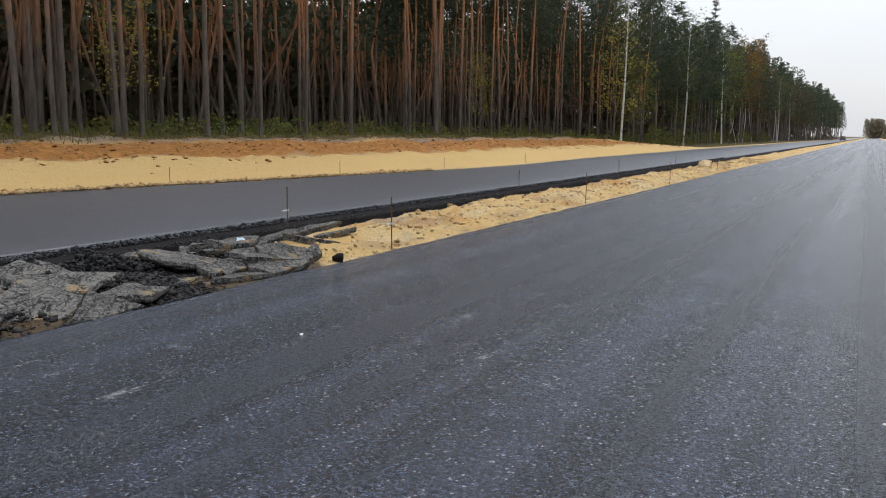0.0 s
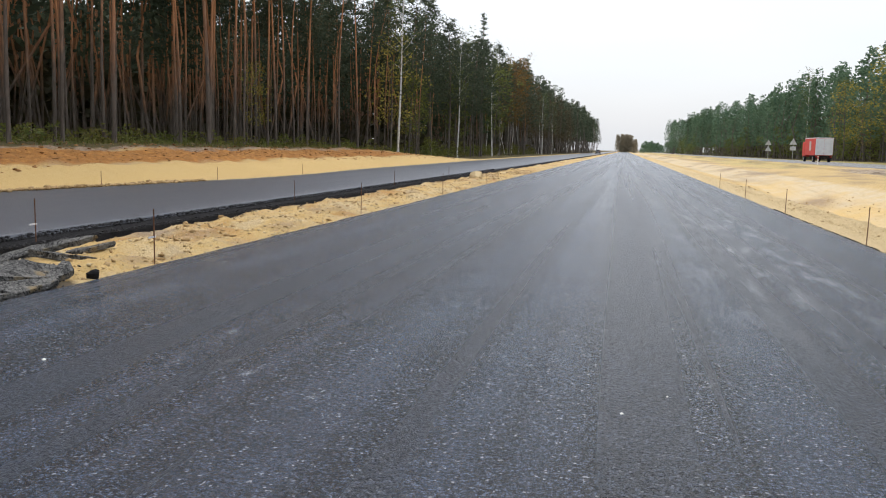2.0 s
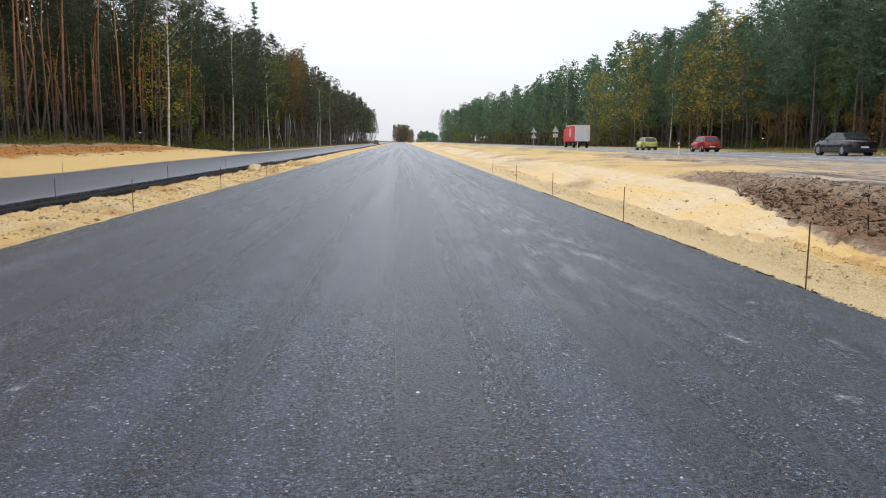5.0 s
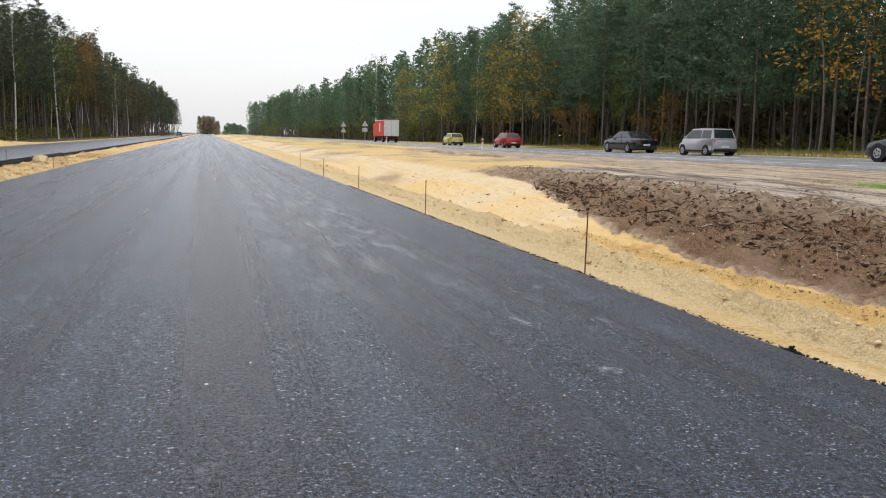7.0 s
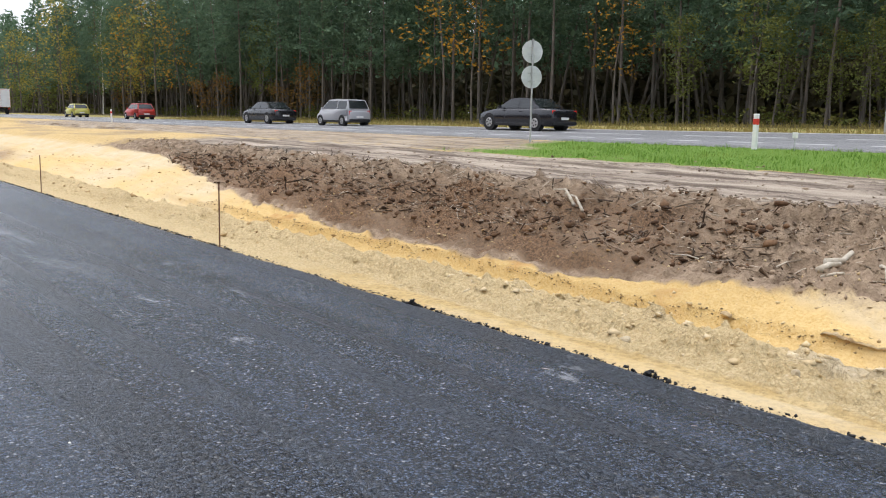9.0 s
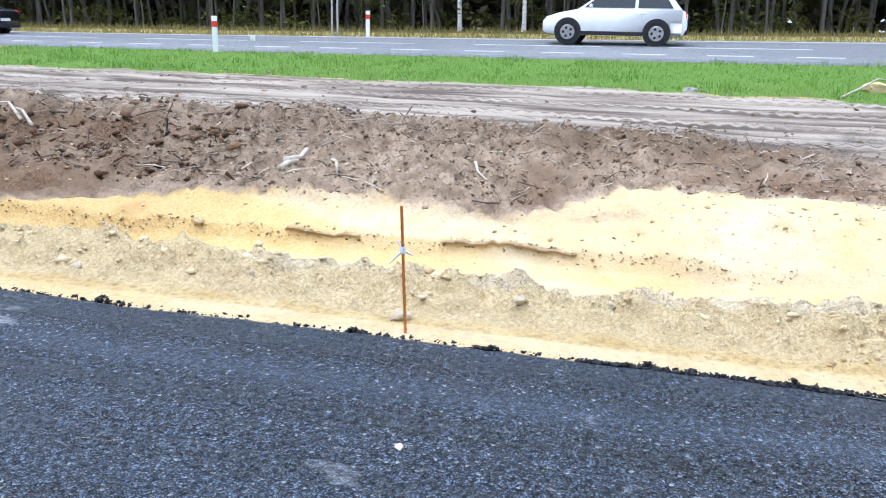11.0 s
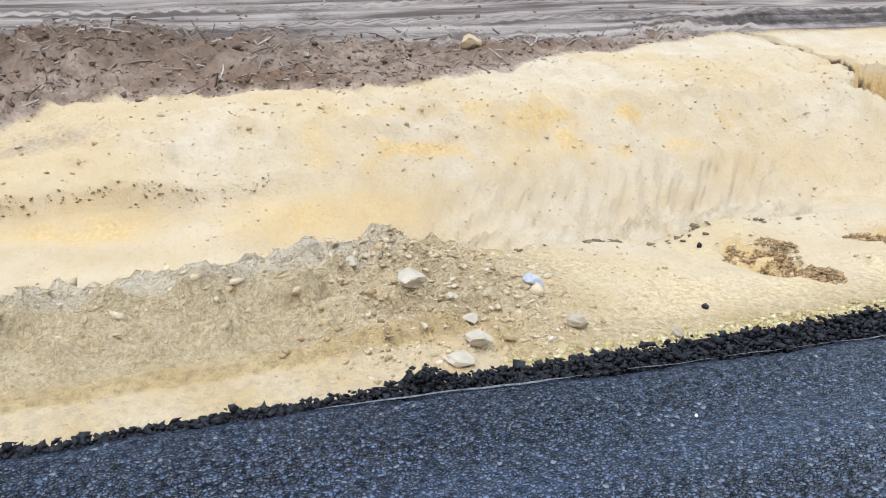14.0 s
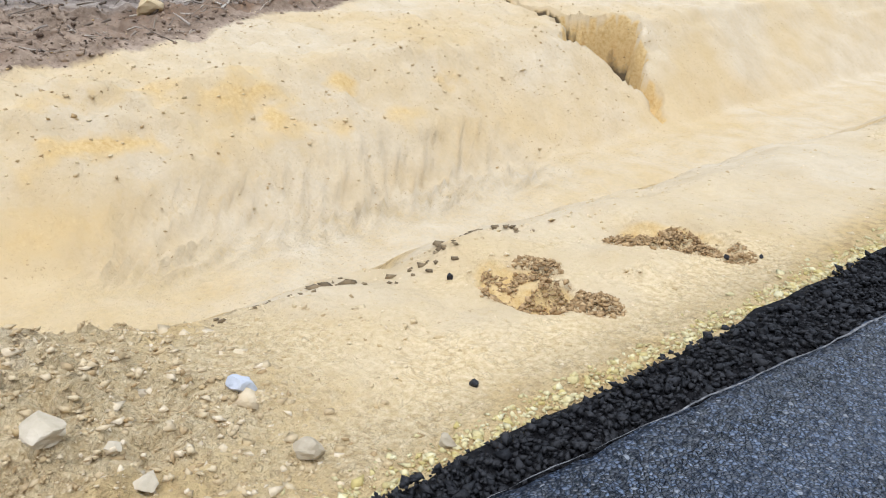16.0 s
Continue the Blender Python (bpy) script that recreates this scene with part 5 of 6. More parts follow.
q = strew(2800, 11.2, 14.6, -8.0, 34.0, 0.03, lambda x, y: soil_mask(x, y))
d = rng.normal(size=q.shape) * np.array([1, 1, 0.35])
d /= np.linalg.norm(d, axis=1, keepdims=True)
ln = sizes(len(q), 0.08, 0.6)
stuff("twigs", sticks("twigs", q - d * ln[:, None] / 2, q + d * ln[:, None] / 2, 0.006 + 0.012 * rng.uniform(0, 1, len(q)), M_TWIG), "dry roots and twigs torn up with the soil", "twigs")
y = 6 + 24 * rng.uniform(0, 1, 3600) ** 1.3
x = far_edge_of_second(y) - 0.12 + rng.normal(0, 0.14, len(y))
stuff("soil_clods", lumps("soil_clods", np.stack([x, y, np.maximum(heights(x, y), 0.08) + 0.03], -1), sizes(len(y), 0.02, 0.11), M_SCRAPE), "brown clods heaped along the far road edge", "soil")
q = strew(2600, 4.9, 11.5, 8.0, 48.0, 0.0)
stuff("sand_clods", lumps("sand_clods", q, sizes(len(q), 0.012, 0.06), M_SCRAPE), "brown clods strewn along the ditch", "sand")
q = strew(1100, 9.7, 10.9, -9.0, -1.5, 0.0, lambda x, y: 0.15 + 0.85 * (fbm(x * 1.8, y * 0.9, 77, 3) > 0.1))
stuff("sand_clods", lumps("sand_clods", q, sizes(len(q), 0.005, 0.034), M_SANDCLOD), "pale clods crumbling from the top of the slope", "sand")
M_PEAT = varied("peaty_clods", (0.03, 0.017, 0.01), (0.24, 0.14, 0.078), (0.09, 0.05, 0.028))
M_ROOT = varied("dark_roots", (0.025, 0.018, 0.013), (0.28, 0.2, 0.14), (0.1, 0.07, 0.05))
q = strew(6500, 10.8, 14.4, 6.0, 30.0, 0.01, lambda x, y: soil_mask(x, y) * (0.1 + 0.9 * (1 - step(12.2, 13.4, x))))
stuff("topsoil_clods", lumps("topsoil_clods", q, sizes(len(q), 0.014, 0.1), M_PEAT), "black peaty clods heaped on the soil bank", "soil")
q = strew(1800, 10.9, 14.2, 5.5, 30.0, 0.03, lambda x, y: soil_mask(x, y) * (0.15 + 0.85 * (1 - step(12.2, 13.4, x))))
d = rng.normal(size=q.shape) * np.array([1, 1, 0.4])
d /= np.linalg.norm(d, axis=1, keepdims=True)
ln = sizes(len(q), 0.12, 0.9)
stuff("roots", sticks("roots", q - d * ln[:, None] / 2, q + d * ln[:, None] / 2, 0.007 + 0.016 * rng.uniform(0, 1, len(q)), M_ROOT), "dark tangled roots and branches in the soil bank", "roots")
# blocky clay on the berm and at its broken end
M_CLAY = varied("clay_chunks", (0.48, 0.35, 0.17), (0.74, 0.615, 0.42), (0.58, 0.43, 0.23))
q = strew(2600, 5.1, 6.0, -2.6, 5.0, -0.004, lambda x, y: step(5.1, 5.4, x))
stuff("clay_chunks", lumps("clay_chunks", q, sizes(len(q), 0.005, 0.018), M_CLAY, 0.5), "blocky chunks of grey dry clay along the berm", "clay")
q = strew(1500, 4.55, 5.6, -2.5, -1.5, -0.003)
stuff("clay_chunks", lumps("clay_chunks", q, sizes(len(q), 0.005, 0.026), M_CLAY, 0.5), "blocky chunks of pale clay spilled on the shoulder", "clay")
q = strew(1500, 5.0, 6.0, -2.5, 6.0, -0.01, lambda x, y: 0.3 + 0.7 * step(5.2, 5.5, x))
stuff("clay_chunks", lumps("clay_chunks", q, sizes(len(q), 0.012, 0.055), M_CLAY, 0.45, 0.42), "larger cracked lumps of grey clay in the berm", "clay")
q = strew(5200, 8.9, 12.4, -11.0, -0.5, 0.0, lambda x, y: 0.12 + 0.88 * (fbm(x * 1.1, y * 0.8, 83, 3) > 0.05))
stuff("sand_clods", lumps("sand_clods", q, sizes(len(q), 0.004, 0.022), M_SANDCLOD), "fine crumbs rolled down the sand slope", "sand")
q = strew(130, 14, 18.8, -8.0, 24.0, 0.02)
d = rng.normal(size=q.shape) * np.array([1, 1, 0.1])
d /= np.linalg.norm(d, axis=1, keepdims=True)
ln = sizes(len(q), 0.08, 0.4)
stuff("twigs", sticks("twigs", q - d * ln[:, None] / 2, q + d * ln[:, None] / 2, 0.005 + 0.006 * rng.uniform(0, 1, len(q)), M_TWIG), "dry twigs lying across the wheel tracks", "twigs")

# straws blown onto the fresh asphalt
q = np.stack([rng.uniform(1.2, 4.2, 26), rng.uniform(-4.2, 4.5, 26), np.full(26, 0.006)], -1)
d = rng.normal(size=q.shape) * np.array([1, 1, 0.04])
d /= np.linalg.norm(d, axis=1, keepdims=True)
ln = sizes(len(q), 0.03, 0.11)
stuff("straws", sticks("straws", q - d * ln[:, None] / 2, q + d * ln[:, None] / 2, np.full(26, 0.0022), M_TWIG), "dry straws lying on the fresh asphalt", "straw")

# grass strips beside the old road
M_GRASS = leaf_material("grass_blades", (0.1, 0.225, 0.03), (0.26, 0.42, 0.075), (0.34, 0.38, 0.1))
M_HAY = leaf_material("dry_grass", (0.24, 0.2, 0.06), (0.36, 0.29, 0.11), (0.16, 0.17, 0.04))
q = strew(34000, 16.6, 23.1, -16, 22, -0.01, lambda x, y: (1 - step(15, 22, y + 3 * fbm(x * 0.4, y * 0.3, 85, 3))) * step(-0.1, 0.2, x - grass_edge(y)) * (0.45 + 0.55 * (fbm(x * 1.2, y * 1.2, 121, 3) > -0.2)))
stuff("grass", blades("grass", q[:, 0], q[:, 1], q[:, 2], rng.uniform(0.03, 0.085, len(q)) + 0.2 * np.clip(fbm(q[:, 0] * 1.6, q[:, 1] * 1.6, 124, 3), 0, 1), rng.uniform(0.006, 0.016, len(q)), M_GRASS), "short bright green grass beside the old road", "grass")
q = strew(15000, 31.1, 36.5, -22, 80, -0.01)
stuff("dry_grass", blades("dry_grass", q[:, 0], q[:, 1], q[:, 2], rng.uniform(0.08, 0.35, len(q)), rng.uniform(0.012, 0.03, len(q)), M_HAY), "yellowed dry grass on the far verge", "grass")
q = strew(9000, -30, -24.2, 8, 110, -0.02)
stuff("dry_grass", blades("dry_grass", q[:, 0], q[:, 1], q[:, 2], rng.uniform(0.1, 0.4, len(q)), rng.uniform(0.015, 0.035, len(q)), M_BRUSH), "yellowed grass at the edge of the wood", "grass")


# ---- single stones and wood ----
def stone(name, x, y, size, material, label, squash=0.6, seed=0, lift=None, category="stone"):
    r = random.Random(seed)
    bm = bmesh.new()
    bmesh.ops.create_icosphere(bm, subdivisions=3, radius=1.0)
    cuts = [(Vector((r.gauss(0, 1), r.gauss(0, 1), r.gauss(0, 0.7))).normalized(), r.uniform(0.5, 0.82)) for _ in range(11)]
    for v in bm.verts:
        for n, d in cuts:
            over = v.co.dot(n) - d
            if over > 0:
                v.co -= n * over
        v.co *= 1 + 0.12 * noise.noise(v.co * 2.5 + Vector((seed, 0, 0))) + 0.05 * noise.noise(v.co * 8 + Vector((seed, 3, 0)))
        v.co = Vector((v.co.x * size, v.co.y * size * 0.75, v.co.z * size * squash))
    ob = part(name, bm, material)
    z = ground_z(x, y) if lift is None else lift
    ob.matrix_world = pose(x, y, z + size * squash * 0.35, r.uniform(-8, 8), r.uniform(-8, 8), r.uniform(0, 360))
    return tagged(ob, label, category)


for k, (x, y, s) in enumerate(((5.02, -1.80, 0.1), (4.79, -1.97, 0.065), (4.65, -1.95, 0.11), (4.57, -1.84, 0.095), (4.94, -1.93, 0.05), (5.5, -1.75, 0.08), (5.42, -1.62, 0.07))):
    stone("rock", x, y, s * 0.85, M_CHALK, "pale angular rock on the spilled rubble", 0.34, 10 + k)
stone("rock", 5.07, -2.37, 0.055, simple("blue_white_stone", (0.42, 0.44, 0.47), (0.58, 0.59, 0.6), 20), "rounded bluish-white stone on the sandy shoulder", 0.7, 20)
for k, (x, y, s) in enumerate(((4.78, 1.04, 0.075), (5.02, 0.4, 0.05), (5.3, -0.1, 0.045), (5.25, -2.12, 0.035), (4.7, -2.4, 0.06), (4.52, -2.75, 0.04), (5.2, 2.2, 0.05), (5.05, 3.4, 0.06))):
    stone("stone", x, y, s, M_STONE, "pale round stone half sunk in the sand", 0.65, 30 + k)
for k, (x, y, s) in enumerate(((4.72, -3.02, 0.022), (4.82, -4.55, 0.02), (4.74, -4.7, 0.016), (5.45, -3.5, 0.022))):
    stone("crumb", x, y, s, M_CRUMB, "black asphalt crumb lying on the sand", 0.8, 40 + k, category="asphalt")
stone("lump", -6.05, 8.67, 0.13, M_TAR, "dark lump of old asphalt on yellow sand", 0.6, 50, category="asphalt")
M_WHITE_STONE = simple("white_stone", (0.7, 0.68, 0.62), (0.85, 0.83, 0.78), 20)
for k, (x, y, s) in enumerate(((3.26, 0.53, 0.027), (-4.05, 5.21, 0.022), (0.08, 5.1, 0.016), (0.37, 5.55, 0.012), (3.92, -2.42, 0.012), (1.3, 3.7, 0.011), (2.2, 4.4, 0.01))):
    stone("pebble", x, y, s, M_WHITE_STONE, "white pebble lying on fresh asphalt", 0.5, 60 + k, lift=0.0)


def log(name, points, radius, material, label, category="wood"):
    """A bent piece of wood through the points, each (x, y, height above the ground)."""
    pts = [Vector((x, y, ground_z(x, y) + h)) for x, y, h in points]
    bm = bmesh.new()
    rings = []
    for k, p in enumerate(pts):
        d = (pts[min(k + 1, len(pts) - 1)] - pts[max(k - 1, 0)]).normalized()
        u = d.cross(Vector((0.2, 0.3, 0.93))).normalized()
        w = d.cross(u)
        r = radius * (1.0 - 0.45 * k / (len(pts) - 1)) * (1 + 0.15 * math.sin(5 * k))
        rings.append([bm.verts.new(p + (u * math.cos(t * math.pi / 4) + w * math.sin(t * math.pi / 4) * 0.8) * r) for t in range(8)])
    for a, b in zip(rings, rings[1:]):
        for s in range(8):
            bm.faces.new((a[s], a[(s + 1) % 8], b[(s + 1) % 8], b[s]))
    bm.faces.new(rings[0][::-1])
    bm.faces.new(rings[-1])
    return tagged(smooth(part(name, bm, material)), label, category)


log("log_piece", ((11.75, 5.15, 0.1), (11.95, 5.0, 0.16), (12.1, 4.95, 0.16)), 0.085, M_WOOD, "pale sawn end of a log on dark soil")
log("log_piece", ((11.35, 5.05, 0.06), (11.5, 4.98, 0.12), (11.68, 4.92, 0.14)), 0.07, M_WOOD, "grey split log piece lying on turned soil")
log("root", ((11.28, 4.95, 0.04), (11.15, 4.75, 0.06), (11.12, 4.6, 0.05)), 0.04, M_WOOD, "bleached piece of root on turned soil", "root")
log("root", ((11.75, 4.4, 0.16), (11.62, 4.28, 0.14), (11.45, 4.2, 0.04)), 0.035, M_WOOD, "bleached piece of root on turned soil", "root")
log("branch", ((11.95, 2.3, 0.1), (11.75, 2.22, 0.1), (11.5, 2.1, 0.05), (11.3, 1.98, 0.03)), 0.022, M_WOOD, "dry branch lying down the soil bank", "branch")
log("branch", ((12.3, 10.3, 0.12), (12.55, 10.75, 0.2), (12.7, 11.2, 0.22)), 0.04, M_WOOD, "pale stripped branch on the soil bank", "branch")
log("branch", ((12.2, 10.0, 0.1), (12.45, 10.4, 0.16), (12.6, 10.8, 0.16)), 0.035, M_WOOD, "pale stripped branch on the soil bank", "branch")
log("branch", ((10.9, 1.7, 0.03), (10.95, 1.95, 0.05), (11.0, 2.3, 0.03)), 0.018, M_DARKWOOD, "dark twig at the foot of the soil", "branch")
log("branch", ((18.2, -3.4, 0.02), (18.5, -3.8, 0.18), (18.75, -4.1, 0.32), (18.8, -4.3, 0.3)), 0.035, M_WOOD, "crooked dead branch at the grass edge", "branch")
log("branch", ((12.35, -5.6, 0.03), (12.5, -5.75, 0.08), (12.62, -5.82, 0.08)), 0.02, M_WOOD, "short pale stick on the sand crest", "branch")
log("branch", ((11.0, 3.4, 0.04), (11.25, 3.7, 0.07), (11.35, 4.1, 0.05)), 0.016, M_WOOD, "thin dry branch lying on the soil bank", "branch")
log("branch", ((11.3, 6.6, 0.04), (11.2, 7.0, 0.07), (11.3, 7.4, 0.04)), 0.018, M_WOOD, "thin dry branch lying on the soil bank", "branch")
stone("debris_chunk", 18.35, -0.6, 0.2, simple("pale_debris", (0.06, 0.055, 0.05), (0.4, 0.38, 0.34), 9), "dark and white chunk of debris at grass edge", 0.35, 70, category="debris")
stone("sand_mound", 19.4, -4.3, 0.42, M_SANDCLOD, "small heap of brown sand in the grass", 0.4, 71, category="sand")
stone("sand_mound", 12.7, -4.9, 0.28, M_SANDCLOD, "small heap of yellow sand on dark soil", 0.5, 72, category="sand")
stone("sand_mound", -7.3, 42.0, 0.55, M_SANDCLOD, "heap of yellow sand on the median", 0.5, 73, category="sand")

# ---- broken slabs of the old surface on the median ----

def slab_material():
    n = Nodes("old_asphalt", 0.85, 0.0, 0.2)
    g = n.voronoi(46, out="Color")
    col = n.mix(n.ramp(g, (0.15, 0.0), (0.9, 1.0)), (0.03, 0.03, 0.029), (0.22, 0.214, 0.2))
    col = n.mix(n.math("MULTIPLY", n.ramp(n.noise(3.0, 6, 0.65), (0.48, 0.0), (0.62, 1.0)), 0.6), col, (0.24, 0.23, 0.205))
    col = n.mix(n.math("MULTIPLY", n.ramp(n.noise(2.1, 4), (0.59, 0.0), (0.67, 1.0)), 0.7), col, (0.33, 0.225, 0.09))
    col = n.mix(n.math("MULTIPLY", n.random(), 0.3), col, (0.045, 0.044, 0.043))
    cracks = n.math("ABSOLUTE", n.math("SUBTRACT", n.noise(2.6, 4, 0.6, distort=1.2), 0.5))
    col = n.mix(n.ramp(cracks, (0.004, 0.9), (0.02, 0.0)), col, (0.01, 0.01, 0.01))
    n.colour(col)
    b = n.bump(n.math("SUBTRACT", 1.0, n.voronoi(46)), 0.7, 0.02)
    n.bump(n.noise(5, 5, 0.65), 0.8, 0.12, after=b)
    return n.mat


M_SLAB = slab_material()


def clip(poly, nx, ny, d):
    """The part of a flat polygon where nx * x + ny * y < d."""
    out = []
    for (ax, ay), (bx, by) in zip(poly, poly[1:] + poly[:1]):
        fa, fb = nx * ax + ny * ay - d, nx * bx + ny * by - d
        if fa <= 0:
            out.append((ax, ay))
        if fa * fb < 0:
            k = fa / (fa - fb)
            out.append((ax + (bx - ax) * k, ay + (by - ay) * k))
    return out


def slab(poly, thick, m, seed, label):
    r = random.Random(seed)
    edge = []
    for (ax, ay), (bx, by) in zip(poly, poly[1:] + poly[:1]):
        ln = math.hypot(bx - ax, by - ay)
        cuts = max(1, int(ln / 0.12))
        for k in range(cuts):
            u = k / cuts
            j = 0.0 if k == 0 else r.uniform(-0.018, 0.018)
            edge.append((ax + (bx - ax) * u - (by - ay) / max(ln, 1e-3) * j, ay + (by - ay) * u + (bx - ax) / max(ln, 1e-3) * j))
    n = len(edge)
    cx, cy = sum(p[0] for p in edge) / n, sum(p[1] for p in edge) / n
    bm = bmesh.new()
    layers = []
    for z, k in ((-thick / 2, 0.93), (-thick * 0.05, 1.0), (thick * 0.38, 0.985), (thick / 2, 0.95)):
        layers.append([bm.verts.new((cx + (px - cx) * k + r.uniform(-0.006, 0.006), cy + (py - cy) * k + r.uniform(-0.006, 0.006), z + r.uniform(-0.007, 0.007))) for px, py in edge])
    for a, b in zip(layers, layers[1:]):
        for s in range(n):
            bm.faces.new((a[s], a[(s + 1) % n], b[(s + 1) % n], b[s]))
    bm.faces.new(layers[0][::-1])
    bmesh.ops.poke(bm, faces=[bm.faces.new(layers[-1])])
    ob = part("asphalt_slab", bm, M_SLAB)
    ob.matrix_world = m
    return tagged(ob, label, "asphalt slab", "broken asphalt slabs on the median")


def broken_sheet(x, y, lift, long, wide, tilt, facing, turn, cells, seed, label):
    """A sheet of old surface, cracked into slabs and heaved so that it faces one way."""
    r = random.Random(seed)
    pts = [(r.uniform(-long, long), r.uniform(-wide, wide)) for _ in range(cells)]
    axis = Vector((-math.sin(radians(facing)), math.cos(radians(facing)), 0))
    base = Matrix.Translation((x, y, ground_z(x, y) + lift)) @ Matrix.Rotation(radians(tilt), 4, axis) @ pose(0, 0, 0, 0, 0, turn)
    outline = [(math.cos(k * math.pi / 5) * long * r.uniform(0.85, 1.15), math.sin(k * math.pi / 5) * wide * r.uniform(0.85, 1.2)) for k in range(10)]
    for k, (px, py) in enumerate(pts):
        poly = list(outline)
        for q, (ox, oy) in enumerate(pts):
            if q != k and len(poly) > 2:
                nx, ny = ox - px, oy - py
                ln = math.hypot(nx, ny)
                poly = clip(poly, nx / ln, ny / ln, ((ox + px) * nx + (oy + py) * ny) / 2 / ln - r.uniform(0.008, 0.03))
        if len(poly) < 3:
            continue
        cx, cy = sum(p[0] for p in poly) / len(poly), sum(p[1] for p in poly) / len(poly)
        if max(math.hypot(p[0] - cx, p[1] - cy) for p in poly) < 0.08:
            continue
        poly = [(p[0] - cx, p[1] - cy) for p in poly]
        m = base @ pose(cx, cy, r.uniform(-0.05, 0.05), r.uniform(-15, 15), r.uniform(-15, 15), r.uniform(-8, 8))
        slab(poly, r.uniform(0.07, 0.1), m, seed * 50 + k, label)


GREY = "broken slab of grey old asphalt heaved on the median"
PALE = "pale dusty slab of broken asphalt on the median"
broken_sheet(-6.62, 4.85, 0.05, 1.05, 0.62, 9, -30, 62, 6, 1, PALE)
broken_sheet(-7.45, 5.2, 0.1, 0.6, 0.42, 8, -35, 58, 5, 2, GREY)
broken_sheet(-6.55, 3.35, 0.04, 0.75, 0.5, 7, -40, 66, 5, 3, GREY)
broken_sheet(-7.6, 3.6, 0.08, 0.8, 0.5, 6, -30, 50, 5, 4, GREY)
broken_sheet(-7.1, 7.15, 0.1, 0.62, 0.5, 14, -35, 66, 3, 5, PALE)
broken_sheet(-6.4, 7.15, 0.04, 0.95, 0.38, 9, -40, 78, 7, 6, GREY)
broken_sheet(-6.6, 8.15, 0.06, 0.62, 0.36, 10, -30, 62, 6, 7, GREY)
broken_sheet(-7.5, 8.3, 0.06, 0.55, 0.36, 9, -40, 60, 5, 8, GREY)
broken_sheet(-7.95, 7.5, 0.06, 0.5, 0.36, 8, -20, 70, 4, 9, GREY)
broken_sheet(-7.15, 9.35, 0.07, 0.6, 0.17, 10, -35, 54, 2, 10, PALE)
broken_sheet(-7.2, 10.2, 0.05, 0.36, 0.13, 9, -35, 60, 1, 11, PALE)
for cx, cy, n, sx, sy, h in ((-6.75, 6.0, 6000, 0.6, 0.45, 0.12), (-7.6, 6.3, 5200, 0.7, 0.6, 0.2), (-8.3, 5.6, 3200, 0.34, 1.7, 0.16), (-8.4, 8.0, 1300, 0.24, 1.2, 0.08), (-7.3, 7.8, 900, 0.7, 0.9, 0.06), (-6.9, 4.4, 1400, 0.8, 0.9, 0.06), (-6.7, 7.6, 700, 0.6, 0.7, 0.06)):
    dx, dy = rng.normal(0, 1, n), rng.normal(0, 1, n)
    x, y = np.clip(cx + dx * sx * 0.6, -8.95, -6.0), cy + dy * sy * 0.6
    z = heights(x, y) + h * np.exp(-(dx ** 2 + dy ** 2) / 2.5) * rng.uniform(0.2, 1.0, n)
    stuff("rubble", lumps("rubble", np.stack([x, y, z], -1), sizes(n, 0.012, 0.05), M_CRUMB), "black asphalt rubble between the broken slabs", "rubble")
q = strew(5200, -8.5, -5.95, 8.5, 60, 0.0, lambda x, y: 0.15 + 0.85 * (fbm(x * 1.2, y * 0.6, 125, 3) > 0.08))
stuff("sand_clods", lumps("sand_clods", q, sizes(len(q), 0.012, 0.07), M_SCRAPE), "brown clods and gravel strewn over the median", "soil")
y = 2 + 58 * rng.uniform(0, 1, 11000) ** 1.7
x = -9.17 + 0.16 * rng.uniform(0, 1, len(y)) ** 1.3
stuff("asphalt_crumbs", lumps("asphalt_crumbs", np.stack([x, y, 0.1 - 0.45 * (x + 9.17) + rng.uniform(-0.02, 0.012, len(y))], -1), sizes(len(y), 0.012, 0.034), M_CRUMB), "black ragged side of the second carriageway", "asphalt")
y = 3 + 57 * rng.uniform(0, 1, 3600) ** 1.6
x = -8.5 + rng.normal(0, 0.09, len(y))
stuff("rubble", lumps("rubble", np.stack([x, y, np.maximum(heights(x, y), np.where(x < -8.25, 0.035, -1)) + 0.02], -1), sizes(len(y), 0.01, 0.035), M_CRUMB), "dark rubble along the second carriageway's edge", "rubble")
bm = bmesh.new()
bmesh.ops.create_grid(bm, x_segments=6, y_segments=5, size=0.11)
for v in bm.verts:
    v.co.z = 0.05 * noise.noise(v.co * 14) + 0.03
rag = part("plastic_scrap", bm, simple("blue_plastic", (0.45, 0.62, 0.75), (0.65, 0.76, 0.82), 9, 0.4))
rag.modifiers.new("thickness", "SOLIDIFY").thickness = 0.006
rag.matrix_world = pose(-7.35, 8.35, 0.17, 25, 20, 40) @ Matrix.Scale(0.6, 4)
tagged(rag, "crumpled light blue plastic scrap on broken slabs", "plastic scrap")
# ---- surveyors' stakes ----
M_RUST = simple("rusty_steel", (0.36, 0.13, 0.03), (0.55, 0.22, 0.05), 25, 0.75, 0.2, bump=0.5, distance=0.002)
M_DARKRUST = simple("dark_rusty_steel", (0.1, 0.05, 0.03), (0.22, 0.1, 0.05), 25, 0.8, 0.2, bump=0.5, distance=0.002)
M_TAPE = simple("white_tape", (0.62, 0.63, 0.66), (0.8, 0.8, 0.82), 20, 0.5)


